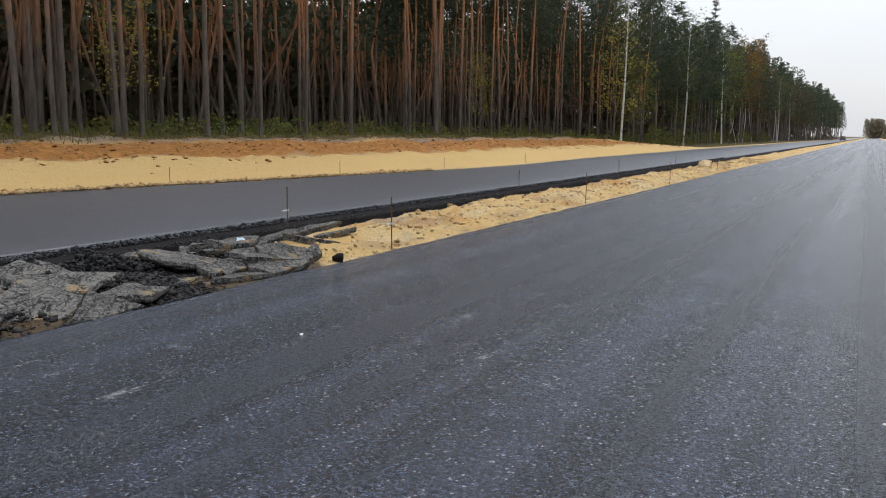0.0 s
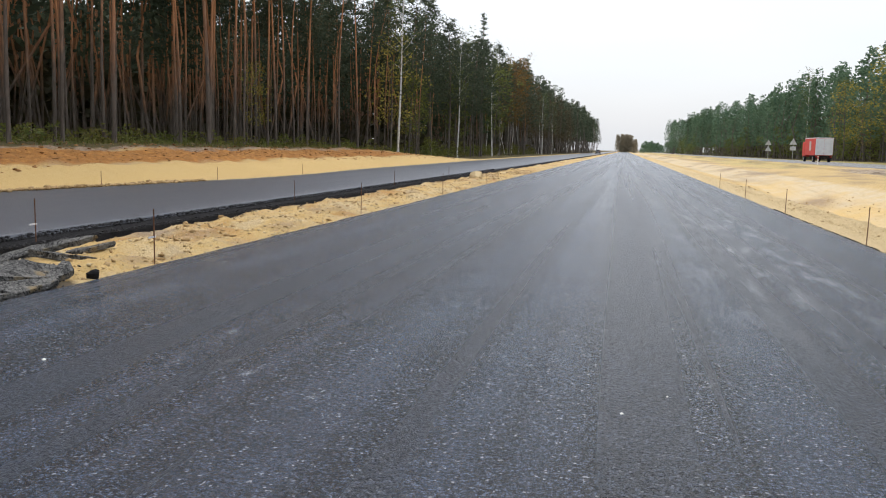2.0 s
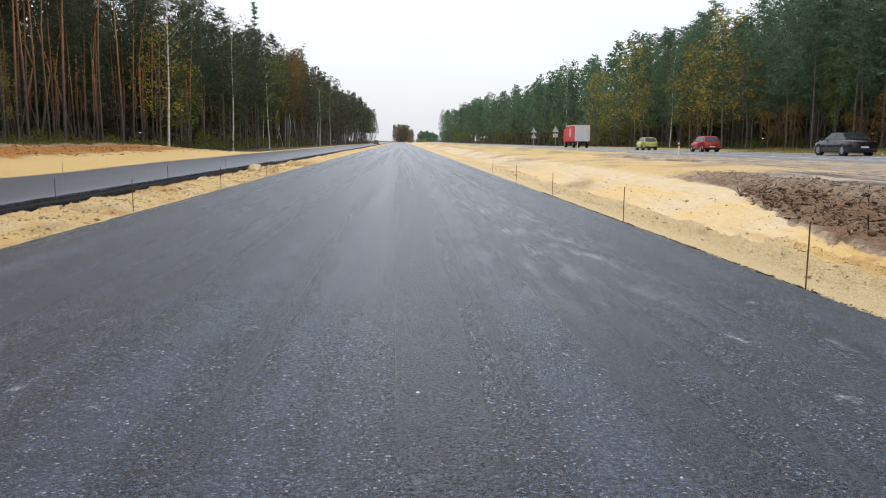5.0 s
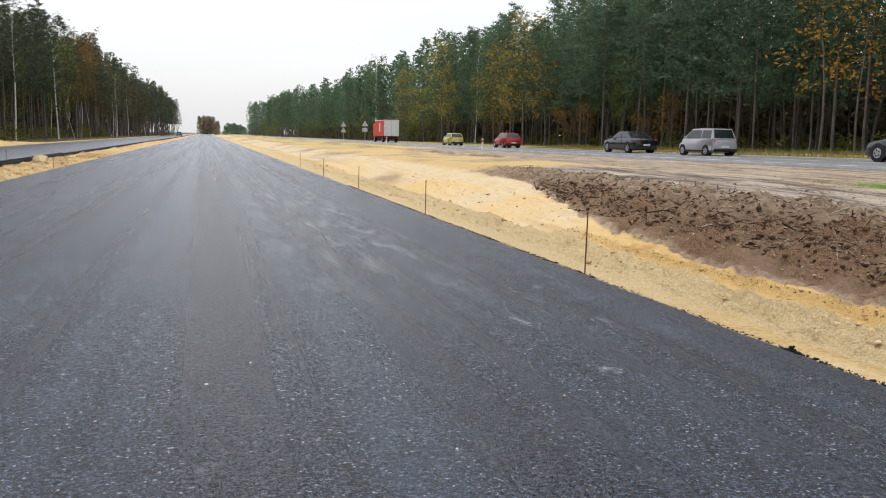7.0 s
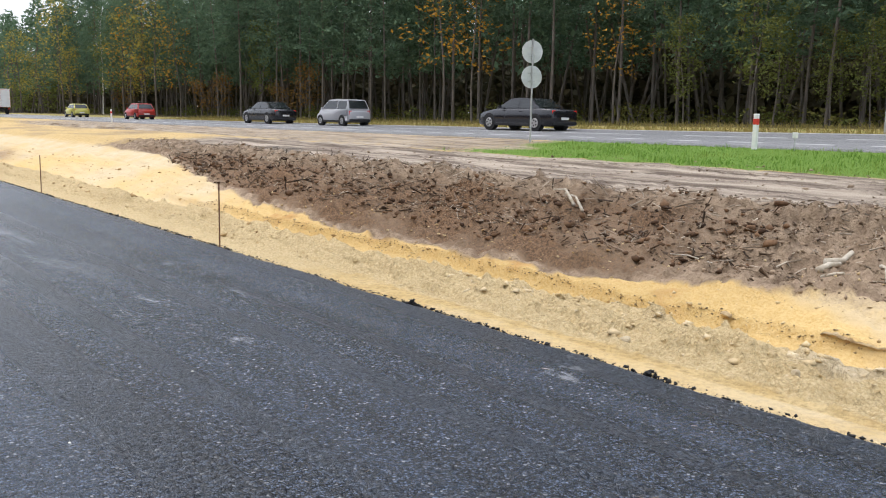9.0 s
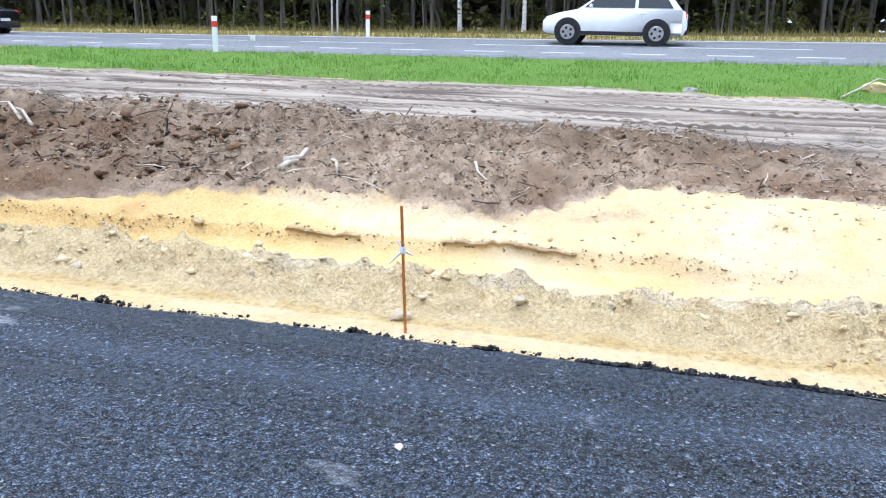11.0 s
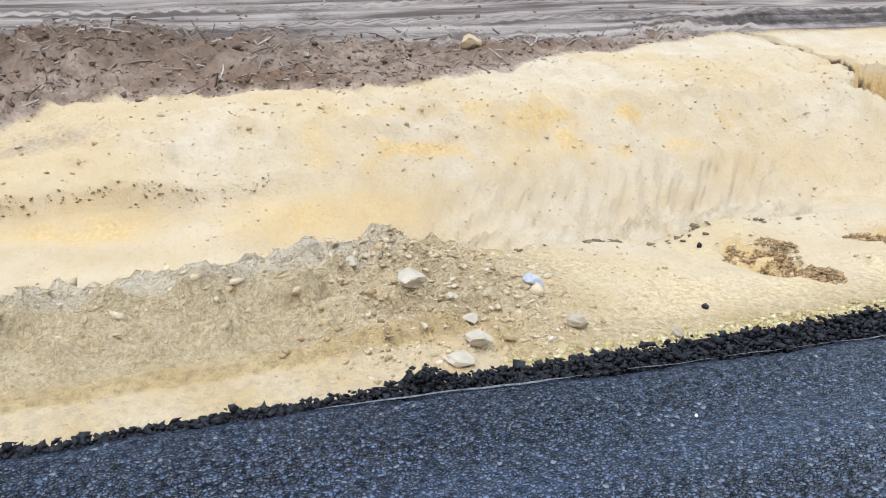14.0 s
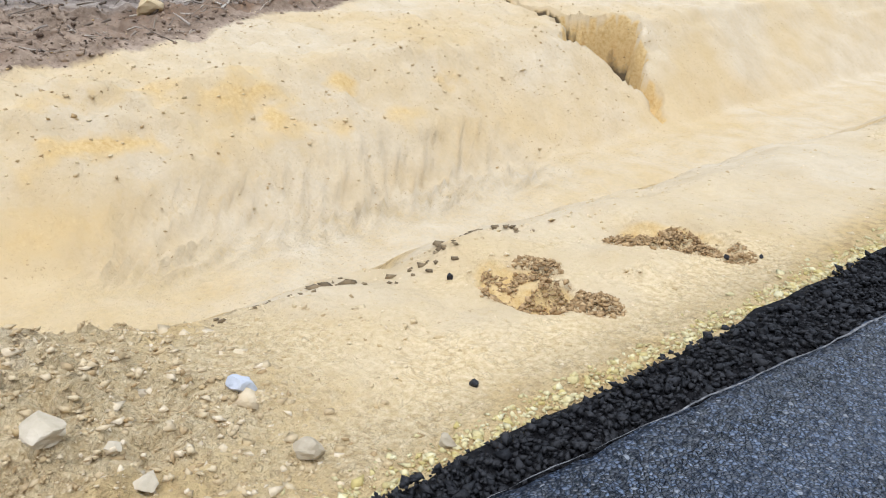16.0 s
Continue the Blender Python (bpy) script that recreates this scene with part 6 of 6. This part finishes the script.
def stake(x, y, tall, lean_x, lean_y, material, label, tag=0):
    top = Empty_at("stake", x, y, ground_z(x, y))
    bm = tube_bm((0, 0, -0.05), (lean_x, lean_y, tall), 0.0085, sides=8)
    n = int(tall / 0.045)
    for k in range(n):
        u = (k + 0.5) / n
        bmesh.ops.create_cone(bm, cap_ends=True, segments=8, radius1=0.0105, radius2=0.0105, depth=0.006, matrix=Matrix.Translation((lean_x * u, lean_y * u, tall * u)))
    part("rod", bm, material, top)
    if tag == 1:
        u = 0.66
        bm = tube_bm((lean_x * u, lean_y * u, tall * u - 0.015), (lean_x * u, lean_y * u, tall * u + 0.02), 0.016, sides=8)
        for dx, dy, dz in ((-0.02, 0.07, -0.075), (0.02, -0.05, -0.03), (0.0, 0.03, 0.05)):
            a = Vector((lean_x * u, lean_y * u, tall * u))
            tube_bm(a, a + Vector((dx, dy, dz)), 0.009, 0.004, 5, bm)
        part("ribbon", bm, M_TAPE, top, "knotted white plastic ribbon")
    if tag == 2:
        part("tag", box_bm((0.012, 0.17, 0.025), (lean_x * 0.5, lean_y * 0.5 - 0.05, tall * 0.5), 0.002), M_TAPE, top, "white marker slat")
    return tagged(top, label, "stake", "surveyors' stakes along the road")


def Empty_at(name, x, y, z, turn=0.0):
    ob = new(name)
    ob.matrix_world = pose(x, y, z, 0, 0, turn)
    return ob


ST = "thin rusty steel stake driven into the sandy verge"
stake(4.57, 0.93, 0.70, 0.0, 0.03, M_RUST, "orange rusty steel stake with a white ribbon", 1)
for y, h in ((8.9, 0.76), (16.6, 0.72), (24.6, 0.7), (32.5, 0.7), (41, 0.7)):
    stake(4.46, y, h, 0.01, 0.0, M_DARKRUST, ST)
stake(-6.02, 9.95, 0.74, 0.0, 0.0, M_DARKRUST, "thin rusty steel stake with a white slat", 2)
for y, h in ((18.9, 0.74), (28.05, 0.72), (37.5, 0.7)):
    stake(-6.02, y, h, 0.0, 0.01, M_DARKRUST, ST)
stake(-8.72, 11.1, 0.78, 0.0, 0.0, M_DARKRUST, "thin dark steel stake with a white slat", 2)
for y in (21.4, 31.6, 42.0):
    stake(-8.72, y, 0.72, 0.0, 0.0, M_DARKRUST, ST)
for y in (17.6, 24.8, 31.5, 40.0):
    stake(float(far_edge_of_second(np.array([float(y)]))[0]) - 0.35, y, 0.5, 0.0, 0.0, M_DARKRUST, ST)

# ---- pale scored line and paint on the roads ----
M_PAINT = simple("road_paint", (0.6, 0.6, 0.6), (0.78, 0.78, 0.78), 12, 0.6)
M_DUST = simple("stone_dust", (0.05, 0.05, 0.05), (0.24, 0.235, 0.225), 40, 0.9)
ys = np.arange(-9.0, -1.25, 0.02)
xs = edge_of_new(ys) - 0.012 + 0.012 * fbm(ys * 6, ys * 0, 131, 3)
ws = 0.0035 * np.clip(0.8 + 1.3 * fbm(ys * 3.5, ys * 0, 132, 3), 0.05, 2)
v = np.concatenate([np.stack([xs - ws, ys, 0 * ys + 0.004], -1), np.stack([xs + ws, ys, 0 * ys + 0.004], -1)])
k = np.arange(len(ys) - 1)
tagged(new("scored_line", quick_mesh("scored_line", v, np.stack([k, k + len(ys), k + len(ys) + 1, k + 1], -1), 4, M_DUST)), "pale dusty line along the asphalt edge", "road line", kind="structure")

old_road = bpy.data.objects["road_old"]


def dashes(x, long, gap, wide, y0, y1):
    made = None
    y = y0
    while y < y1:
        if made is None:
            made = box_bm((wide, long, 0.008))
            me = bpy.data.meshes.new("dash")
            made.to_mesh(me)
            made.free()
            me.materials.append(M_PAINT)
            made = me
        ob = new("dash", made)
        ob.parent = old_road
        z0, z1 = (float(old_road_z(np.array([x]), np.array([y + s * long / 2]))[0]) for s in (-1, 1))
        dzx = float(old_road_z(np.array([x + 0.5]), np.array([y]))[0] - old_road_z(np.array([x - 0.5]), np.array([y]))[0])
        ob.matrix_world = pose(x, y, (z0 + z1) / 2 + 0.007, math.degrees(math.atan2(z1 - z0, long)), -math.degrees(math.atan(dzx)), 0)
        y += long + gap


dashes(24.1, 1.15, 1.05, 0.16, -17.0, 92.0)
dashes(27.05, 4.0, 2.0, 0.12, -20.0, 120.0)
dashes(30.4, 12.0, 0.02, 0.14, -24.0, 180.0)

# ---- posts and signs of the old road ----
M_WHITE = simple("white_plastic", (0.74, 0.74, 0.73), (0.84, 0.84, 0.83), 6, 0.5)
M_REDREF = simple("red_reflector", (0.55, 0.04, 0.03), (0.7, 0.07, 0.05), 8, 0.4)
M_ZINC = simple("galvanised_steel", (0.42, 0.43, 0.44), (0.56, 0.57, 0.57), 5, 0.45, 0.6)
M_SIGNBACK = simple("grey_sign_back", (0.46, 0.48, 0.48), (0.58, 0.6, 0.59), 4, 0.5, 0.2)
M_BLUE = simple("blue_sign", (0.02, 0.1, 0.42), (0.03, 0.14, 0.5), 4, 0.4)
M_SIGNWHITE = simple("white_sign", (0.72, 0.74, 0.75), (0.8, 0.81, 0.82), 4, 0.4)


def marker_post(x, y, label="white roadside marker post with red band"):
    top = Empty_at("marker_post", x, y, ground_z(x, y), 0)
    part("post", box_bm((0.11, 0.15, 1.02), (0, 0, 0.46), 0.03), M_WHITE, top)
    part("band", box_bm((0.118, 0.158, 0.2), (0, 0, 0.78), 0.028), M_REDREF, top, "slanting red reflector band")
    part("cap", box_bm((0.114, 0.154, 0.05), (0, 0, 0.98), 0.02), M_WHITE, top)
    return tagged(top, label, "marker post", "roadside marker posts")


for x, y in ((22.6, 12.6), (22.6, 67.5), (22.6, 107.0), (31.6, 11.3), (31.6, 62.0)):
    marker_post(x, y)
top = Empty_at("distance_marker", 22.6, 11.4, ground_z(22.6, 11.4))
part("stem", tube_bm((0, 0, -0.1), (0, 0, 0.4), 0.015), M_ZINC, top)
part("plate", box_bm((0.02, 0.16, 0.16), (0, 0, 0.42), 0.006), M_WHITE, top)
tagged(top, "small white distance plate on a short stem", "marker")


def disc_bm(radius, at, thick=0.018):
    bm = bmesh.new()
    bmesh.ops.create_cone(bm, cap_ends=True, segments=32, radius1=radius, radius2=radius, depth=thick, matrix=Matrix.Translation(at) @ pose(0, 0, 0, 90, 0, 0))
    return bm


def triangle_bm(size, at, thick=0.018):
    bm = bmesh.new()
    bmesh.ops.create_cone(bm, cap_ends=True, segments=3, radius1=size, radius2=size, depth=thick, matrix=Matrix.Translation(at) @ pose(0, 0, 0, 90, 0, 0))
    return bm


def sign(x, y, tall, panels, label, turn=0.0):
    top = Empty_at("road_sign", x, y, ground_z(x, y), turn)
    part("pole", tube_bm((0, 0, -0.2), (0, 0, tall), 0.032, sides=12), M_ZINC, top)
    part("pole_cap", tube_bm((0, 0, tall), (0, 0, tall + 0.02), 0.036, sides=12), M_ZINC, top)
    for shape, z, s in panels:
        at = (0, 0.045, z)
        bm = disc_bm(s, at) if shape == "disc" else triangle_bm(s, at) if shape == "triangle" else box_bm((s, 0.018, s * 0.7), at, 0.004)
        p = part("plate", bm, M_SIGNBACK, top, "bare grey back of a sign plate")
        for dz in (-0.14, 0.14):
            part("clamp", box_bm((0.26, 0.03, 0.03), (0, 0.018, z + dz * (s / 0.4)), 0.004), M_ZINC, p)
    return tagged(top, label, "road sign", "road signs along the old road")


zs = ground_z(22.0, 21.0)
sign(22.0, 21.0, 4.18 - zs, (("disc", 3.76 - zs, 0.4), ("disc", 2.88 - zs, 0.4)), "two round signs seen from their grey backs", -20)
sign(22.3, 121.0, 3.2, (("triangle", 2.75, 0.55), ("plate", 1.95, 0.75)), "triangular sign over a plate on a grey pole")
sign(22.3, 141.0, 3.4, (("triangle", 2.85, 0.55), ("triangle", 1.9, 0.55)), "two stacked triangular signs on a grey pole")

zi = ground_z(32.6, 13.0)
top = Empty_at("information_sign", 32.6, 13.0, zi, 62)
for dx in (-0.12, 0.22):
    part("pole", tube_bm((dx, 0.06, -0.2), (dx, 0.06, 4.6), 0.04, sides=12), M_ZINC, top)
for z, h, m, lab in ((4.0, 1.1, M_BLUE, "blue panel with a white square"), (3.05, 0.75, M_SIGNWHITE, "white panel"), (2.35, 0.55, M_BLUE, "blue panel with a pale bar")):
    p = part("panel", box_bm((0.75, 0.03, h), (0.05, 0, z), 0.006), m, top, lab)
    if m is M_BLUE:
        part("mark", box_bm((0.4, 0.006, h * 0.35), (0.05, -0.018, z), 0.001), M_SIGNWHITE, p)
    else:
        part("mark", box_bm((0.5, 0.006, 0.08), (0.05, -0.018, z + 0.1), 0.001), M_SIGNBACK, p)
tagged(top, "tall blue and white information sign on two poles", "road sign", "road signs along the old road")

# ---- vehicles on the roads ----
def paint(name, col, rough=0.3):
    n = Nodes(name, rough, 0.0, 0.5)
    f = n.noise(3, 4)
    n.colour(n.mix(f, tuple(c * 0.85 for c in col), tuple(min(1, c * 1.1) for c in col)))
    n.bsdf.inputs["Coat Weight"].default_value = 0.2
    n.rough(n.ramp(n.noise(6, 4), (0.3, rough), (0.8, rough + 0.12)))
    return n.mat


M_GLASS = Nodes("dark_window", 0.08, 0.0, 0.6).colour((0.015, 0.018, 0.02)).mat
M_RUBBER = simple("tyre_rubber", (0.012, 0.012, 0.012), (0.03, 0.03, 0.03), 20, 0.85)
M_RIM = simple("alloy_rim", (0.4, 0.4, 0.41), (0.55, 0.55, 0.56), 10, 0.35, 0.7)
M_TAIL = simple("red_lamp", (0.5, 0.02, 0.015), (0.65, 0.04, 0.03), 10, 0.25)
M_LAMP = simple("clear_lamp", (0.6, 0.62, 0.64), (0.75, 0.76, 0.78), 10, 0.2)
M_TRIM = simple("black_trim", (0.014, 0.014, 0.015), (0.03, 0.03, 0.032), 12, 0.6)
M_PLATE = simple("number_plate", (0.66, 0.66, 0.64), (0.76, 0.76, 0.74), 9, 0.4)


def loft(sections):
    """Closed body through rings of equal count."""
    bm = bmesh.new()
    rings = [[bm.verts.new(p) for p in ring] for ring in sections]
    n = len(rings[0])
    for a, b in zip(rings, rings[1:]):
        for s in range(n):
            bm.faces.new((a[s], a[(s + 1) % n], b[(s + 1) % n], b[s]))
    bm.faces.new(rings[0][::-1])
    bm.faces.new(rings[-1])
    bmesh.ops.recalc_face_normals(bm, faces=bm.faces)
    return bm


def wheel(parent, x, y, r, wide):
    out = 1 if x > 0 else -1
    bm = tube_bm((x - wide / 2, y, r), (x + wide / 2, y, r), r, sides=24)
    bmesh.ops.bevel(bm, geom=[e for e in bm.edges if abs(e.verts[0].co.x - e.verts[1].co.x) < 1e-4], offset=0.03, segments=2, affect="EDGES")
    tyre = part("wheel", bm, M_RUBBER, parent)
    bm = tube_bm((x + out * wide * 0.44, y, r), (x + out * (wide / 2 + 0.008), y, r), r * 0.66, r * 0.6, 20)
    rim = part("rim", bm, M_RIM, tyre)
    for k in range(5):
        a = k * 2 * math.pi / 5
        c = Vector((x + out * (wide / 2 + 0.006), y + math.cos(a) * r * 0.36, r + math.sin(a) * r * 0.36))
        part("spoke_gap", box_bm((0.02, r * 0.22, r * 0.22), c, 0.02, turn=pose(0, 0, 0, math.degrees(a), 0, 0)), M_TRIM, tyre)


def make_car(label, colour_mat, length, width, height, hood, deck, roof_front, roof_rear, belt, ride, wheel_r, wheels_at, where):
    """Forward is +y. hood, deck: y where windscreen and rear window meet the body; roof_front, roof_rear: ends of the roof."""
    car = new("car")
    L, W = length / 2, width / 2

    def ring(y, w, z0, z1):
        b = min(0.12, (z1 - z0) * 0.3)
        return [(-w + b * 0.6, y, z0), (w - b * 0.6, y, z0), (w, y, z0 + b), (w * 1.01, y, (z0 + z1) / 2), (w * 0.985, y, z1 - b * 0.5), (w * 0.9, y, z1), (-w * 0.9, y, z1), (-w * 0.985, y, z1 - b * 0.5), (-w * 1.01, y, (z0 + z1) / 2), (-w, y, z0 + b)]

    front_low = belt - 0.2
    secs = [ring(-L, W * 0.84, ride + 0.14, belt - 0.12), ring(-L + 0.1, W * 0.94, ride + 0.05, belt - 0.02), ring(-L + 0.5, W, ride, belt + 0.01), ring(deck, W, ride, belt + 0.02), ring(0, W, ride, belt), ring(hood, W, ride, belt - 0.01), ring(L - 0.5, W * 0.97, ride, front_low + 0.07), ring(L - 0.12, W * 0.88, ride + 0.04, front_low - 0.05), ring(L, W * 0.74, ride + 0.12, front_low - 0.17)]
    smooth(part("body", loft(secs), colour_mat, car))

    base, top_w = W * 0.9, W * 0.72
    rz = height
    bm = loft([[(-base, deck, belt - 0.02), (base, deck, belt - 0.02), (base, deck + 0.01, belt), (-base, deck + 0.01, belt)],
               [(-base, roof_rear, belt - 0.02), (base, roof_rear, belt - 0.02), (top_w, roof_rear, rz - 0.03), (-top_w, roof_rear, rz - 0.03)],
               [(-base, (roof_front + roof_rear) / 2, belt - 0.02), (base, (roof_front + roof_rear) / 2, belt - 0.02), (top_w, (roof_front + roof_rear) / 2, rz), (-top_w, (roof_front + roof_rear) / 2, rz)],
               [(-base, roof_front, belt - 0.02), (base, roof_front, belt - 0.02), (top_w, roof_front, rz - 0.04), (-top_w, roof_front, rz - 0.04)],
               [(-base, hood, belt - 0.02), (base, hood, belt - 0.02), (base, hood - 0.01, belt), (-base, hood - 0.01, belt)]])
    part("cabin", bm, colour_mat, car)

    def pane(name, pts, push):
        bm = bmesh.new()
        n = (Vector(pts[1]) - Vector(pts[0])).cross(Vector(pts[2]) - Vector(pts[0])).normalized()
        if n.dot(Vector(push)) < 0:
            n = -n
        a = [bm.verts.new(Vector(p) + n * 0.012) for p in pts]
        b = [bm.verts.new(Vector(p) - n * 0.01) for p in pts]
        bm.faces.new(a)
        bm.faces.new(b[::-1])
        for k in range(len(pts)):
            bm.faces.new((a[k], b[k], b[(k + 1) % len(pts)], a[(k + 1) % len(pts)]))
        bmesh.ops.recalc_face_normals(bm, faces=bm.faces)
        part(name, bm, M_GLASS, car)

    def between(u, v, k):
        return tuple(a + (b - a) * k for a, b in zip(u, v))

    for s in (-1, 1):
        mid_y = (roof_front + roof_rear) / 2 - 0.05
        lo, hi = 0.08, 0.86

        def at(y, k, s=s):
            return (s * (base + (top_w - base) * k), y, belt + (rz - 0.035 - belt) * k)

        pane("side_window", [at(mid_y + 0.05, lo), at(hood - 0.2, lo), at(roof_front + 0.02, hi), at(mid_y + 0.05, hi)], (s, 0, 0))
        pane("side_window", [at(mid_y - 0.05, lo), at(deck + 0.28, lo), at(roof_rear + 0.06, hi), at(mid_y - 0.05, hi)], (s, 0, 0))
        part("mirror", box_bm((0.18, 0.1, 0.12), (s * (W + 0.06), hood - 0.42, belt + 0.08), 0.03), colour_mat, car)
        part("tail_lamp", box_bm((0.2, 0.08, 0.24), (s * (W * 0.76), -L + 0.06, belt - 0.18), 0.02), M_TAIL, car)
        part("headlamp", box_bm((0.3, 0.12, 0.13), (s * (W * 0.66), L - 0.15, front_low - 0.14), 0.03), M_LAMP, car)
        part("sill", box_bm((0.05, wheels_at[0] - wheels_at[1] - 2.3 * wheel_r, 0.12), (s * (W * 0.985), (wheels_at[0] + wheels_at[1]) / 2, ride + 0.07), 0.015), M_TRIM, car)
        part("door_handle", box_bm((0.03, 0.16, 0.03), (s * (W * 1.005), mid_y - 0.2, belt - 0.12), 0.008), colour_mat, car)
        for y in wheels_at:
            a = tube_bm((s * (W - 0.24), y, wheel_r + 0.02), (s * (W * 1.012), y, wheel_r + 0.02), wheel_r * 1.16, sides=24)
            part("wheel_arch", a, M_TRIM, car)
            wheel(car, s * (W - 0.085), y, wheel_r, 0.21)
    k0, k1 = 0.12, 0.9
    rear = [between((-base * 0.9, deck, belt), (-top_w * 0.92, roof_rear, rz - 0.03), k0), between((base * 0.9, deck, belt), (top_w * 0.92, roof_rear, rz - 0.03), k0), between((base * 0.9, deck, belt), (top_w * 0.92, roof_rear, rz - 0.03), k1), between((-base * 0.9, deck, belt), (-top_w * 0.92, roof_rear, rz - 0.03), k1)]
    pane("rear_window", rear, (0, -1, 0.3))
    wind = [between((-base * 0.92, hood, belt), (-top_w * 0.94, roof_front, rz - 0.04), k0), between((base * 0.92, hood, belt), (top_w * 0.94, roof_front, rz - 0.04), k0), between((base * 0.92, hood, belt), (top_w * 0.94, roof_front, rz - 0.04), k1), between((-base * 0.92, hood, belt), (-top_w * 0.94, roof_front, rz - 0.04), k1)]
    pane("windscreen", wind, (0, 1, 0.3))
    part("number_plate", box_bm((0.5, 0.02, 0.11), (0, -L - 0.004, belt - 0.42), 0.004), M_PLATE, car)
    part("rear_bumper", box_bm((W * 1.7, 0.14, 0.16), (0, -L + 0.05, ride + 0.14), 0.04), M_TRIM, car)
    part("front_bumper", box_bm((W * 1.5, 0.12, 0.14), (0, L - 0.1, ride + 0.14), 0.04), M_TRIM, car)
    x, y = where
    z = float(old_road_z(np.array([x]), np.array([y]))[0]) if x > 0 else 0.11
    car.matrix_world = pose(x, y, z, 0, 0, 0)
    return tagged(car, label, "car", "vehicles on the road")


HATCH = dict(length=3.9, width=1.66, height=1.46, hood=0.95, deck=-1.86, roof_front=0.25, roof_rear=-1.45, belt=0.92, ride=0.2, wheel_r=0.29, wheels_at=(1.2, -1.2))
SEDAN = dict(length=4.95, width=1.86, height=1.48, hood=1.15, deck=-1.75, roof_front=0.3, roof_rear=-0.95, belt=0.98, ride=0.2, wheel_r=0.35, wheels_at=(1.5, -1.5))
VAN = dict(length=3.75, width=1.7, height=1.58, hood=1.3, deck=-1.8, roof_front=0.55, roof_rear=-1.5, belt=0.95, ride=0.2, wheel_r=0.29, wheels_at=(1.22, -1.2))
SUV = dict(length=4.4, width=1.8, height=1.66, hood=1.1, deck=-2.05, roof_front=0.3, roof_rear=-1.55, belt=1.06, ride=0.27, wheel_r=0.36, wheels_at=(1.38, -1.32))
make_car("red hatchback driving on the old road", paint("red_paint", (0.42, 0.035, 0.025)), where=(28.6, 78.0), **HATCH)
make_car("pale yellow hatchback driving on the old road", paint("yellow_paint", (0.56, 0.52, 0.12)), where=(28.6, 97.0), **HATCH)
make_car("black saloon car driving on the old road", paint("black_paint", (0.012, 0.012, 0.015), 0.2), where=(28.6, 53.0), **SEDAN)
make_car("silver compact car driving on the old road", paint("silver_paint", (0.38, 0.38, 0.4)), where=(28.6, 43.5), **VAN)
make_car("shiny black saloon car on the old road", paint("navy_black_paint", (0.01, 0.01, 0.014), 0.18), where=(28.6, 27.8), **SEDAN)
make_car("white sport utility car on the old road", paint("white_paint", (0.8, 0.8, 0.8)), where=(28.4, 1.75), **SUV)
make_car("dark car far away on the second carriageway", paint("grey_paint", (0.05, 0.05, 0.055)), where=(-9.9, 330.0), **SUV)

M_TARP = simple("red_tarpaulin", (0.55, 0.04, 0.03), (0.68, 0.07, 0.05), 2.0, 0.5)
M_BOXWHITE = simple("white_truck_box", (0.7, 0.7, 0.7), (0.8, 0.8, 0.79), 2.0, 0.5)
zt = float(old_road_z(np.array([28.7]), np.array([136.0]))[0])
truck = Empty_at("truck", 28.7, 136.0, zt)
part("cargo_box", box_bm((2.5, 7.2, 2.5), (0, 0, 2.25), 0.04), M_TARP, truck, "red tarpaulin cargo box")
for s in (-1, 1):
    part("rear_door", box_bm((1.2, 0.05, 2.4), (s * 0.61, -3.62, 2.25), 0.015), M_BOXWHITE, truck, "white rear door")
part("roof_frame", box_bm((2.54, 7.24, 0.12), (0, 0, 3.54), 0.03), M_BOXWHITE, truck)
part("emblem", box_bm((0.01, 1.2, 1.4), (-1.257, -0.2, 2.4), 0.002), simple("pale_emblem", (0.5, 0.42, 0.4), (0.7, 0.66, 0.62), 6), truck, "pale emblem on the tarpaulin")
part("chassis", box_bm((1.0, 8.6, 0.22), (0, 0.9, 0.85), 0.02), M_TRIM, truck)
part("cab", box_bm((2.4, 1.9, 2.3), (0, 4.75, 1.9), 0.18), M_TARP, truck, "red driver's cab")
part("windscreen", box_bm((2.1, 0.06, 0.9), (0, 5.69, 2.35), 0.02), M_GLASS, truck)
part("underrun_bar", box_bm((2.3, 0.1, 0.14), (0, -3.55, 0.62), 0.02), M_TRIM, truck)
for s in (-1, 1):
    part("tail_lamp", box_bm((0.3, 0.05, 0.14), (s * 1.0, -3.62, 0.8), 0.01), M_TAIL, truck)
    for y in (-2.2, 4.3):
        wheel(truck, s * 1.05, y, 0.48, 0.34)
tagged(truck, "red truck with white rear doors on the road", "truck", "vehicles on the road")
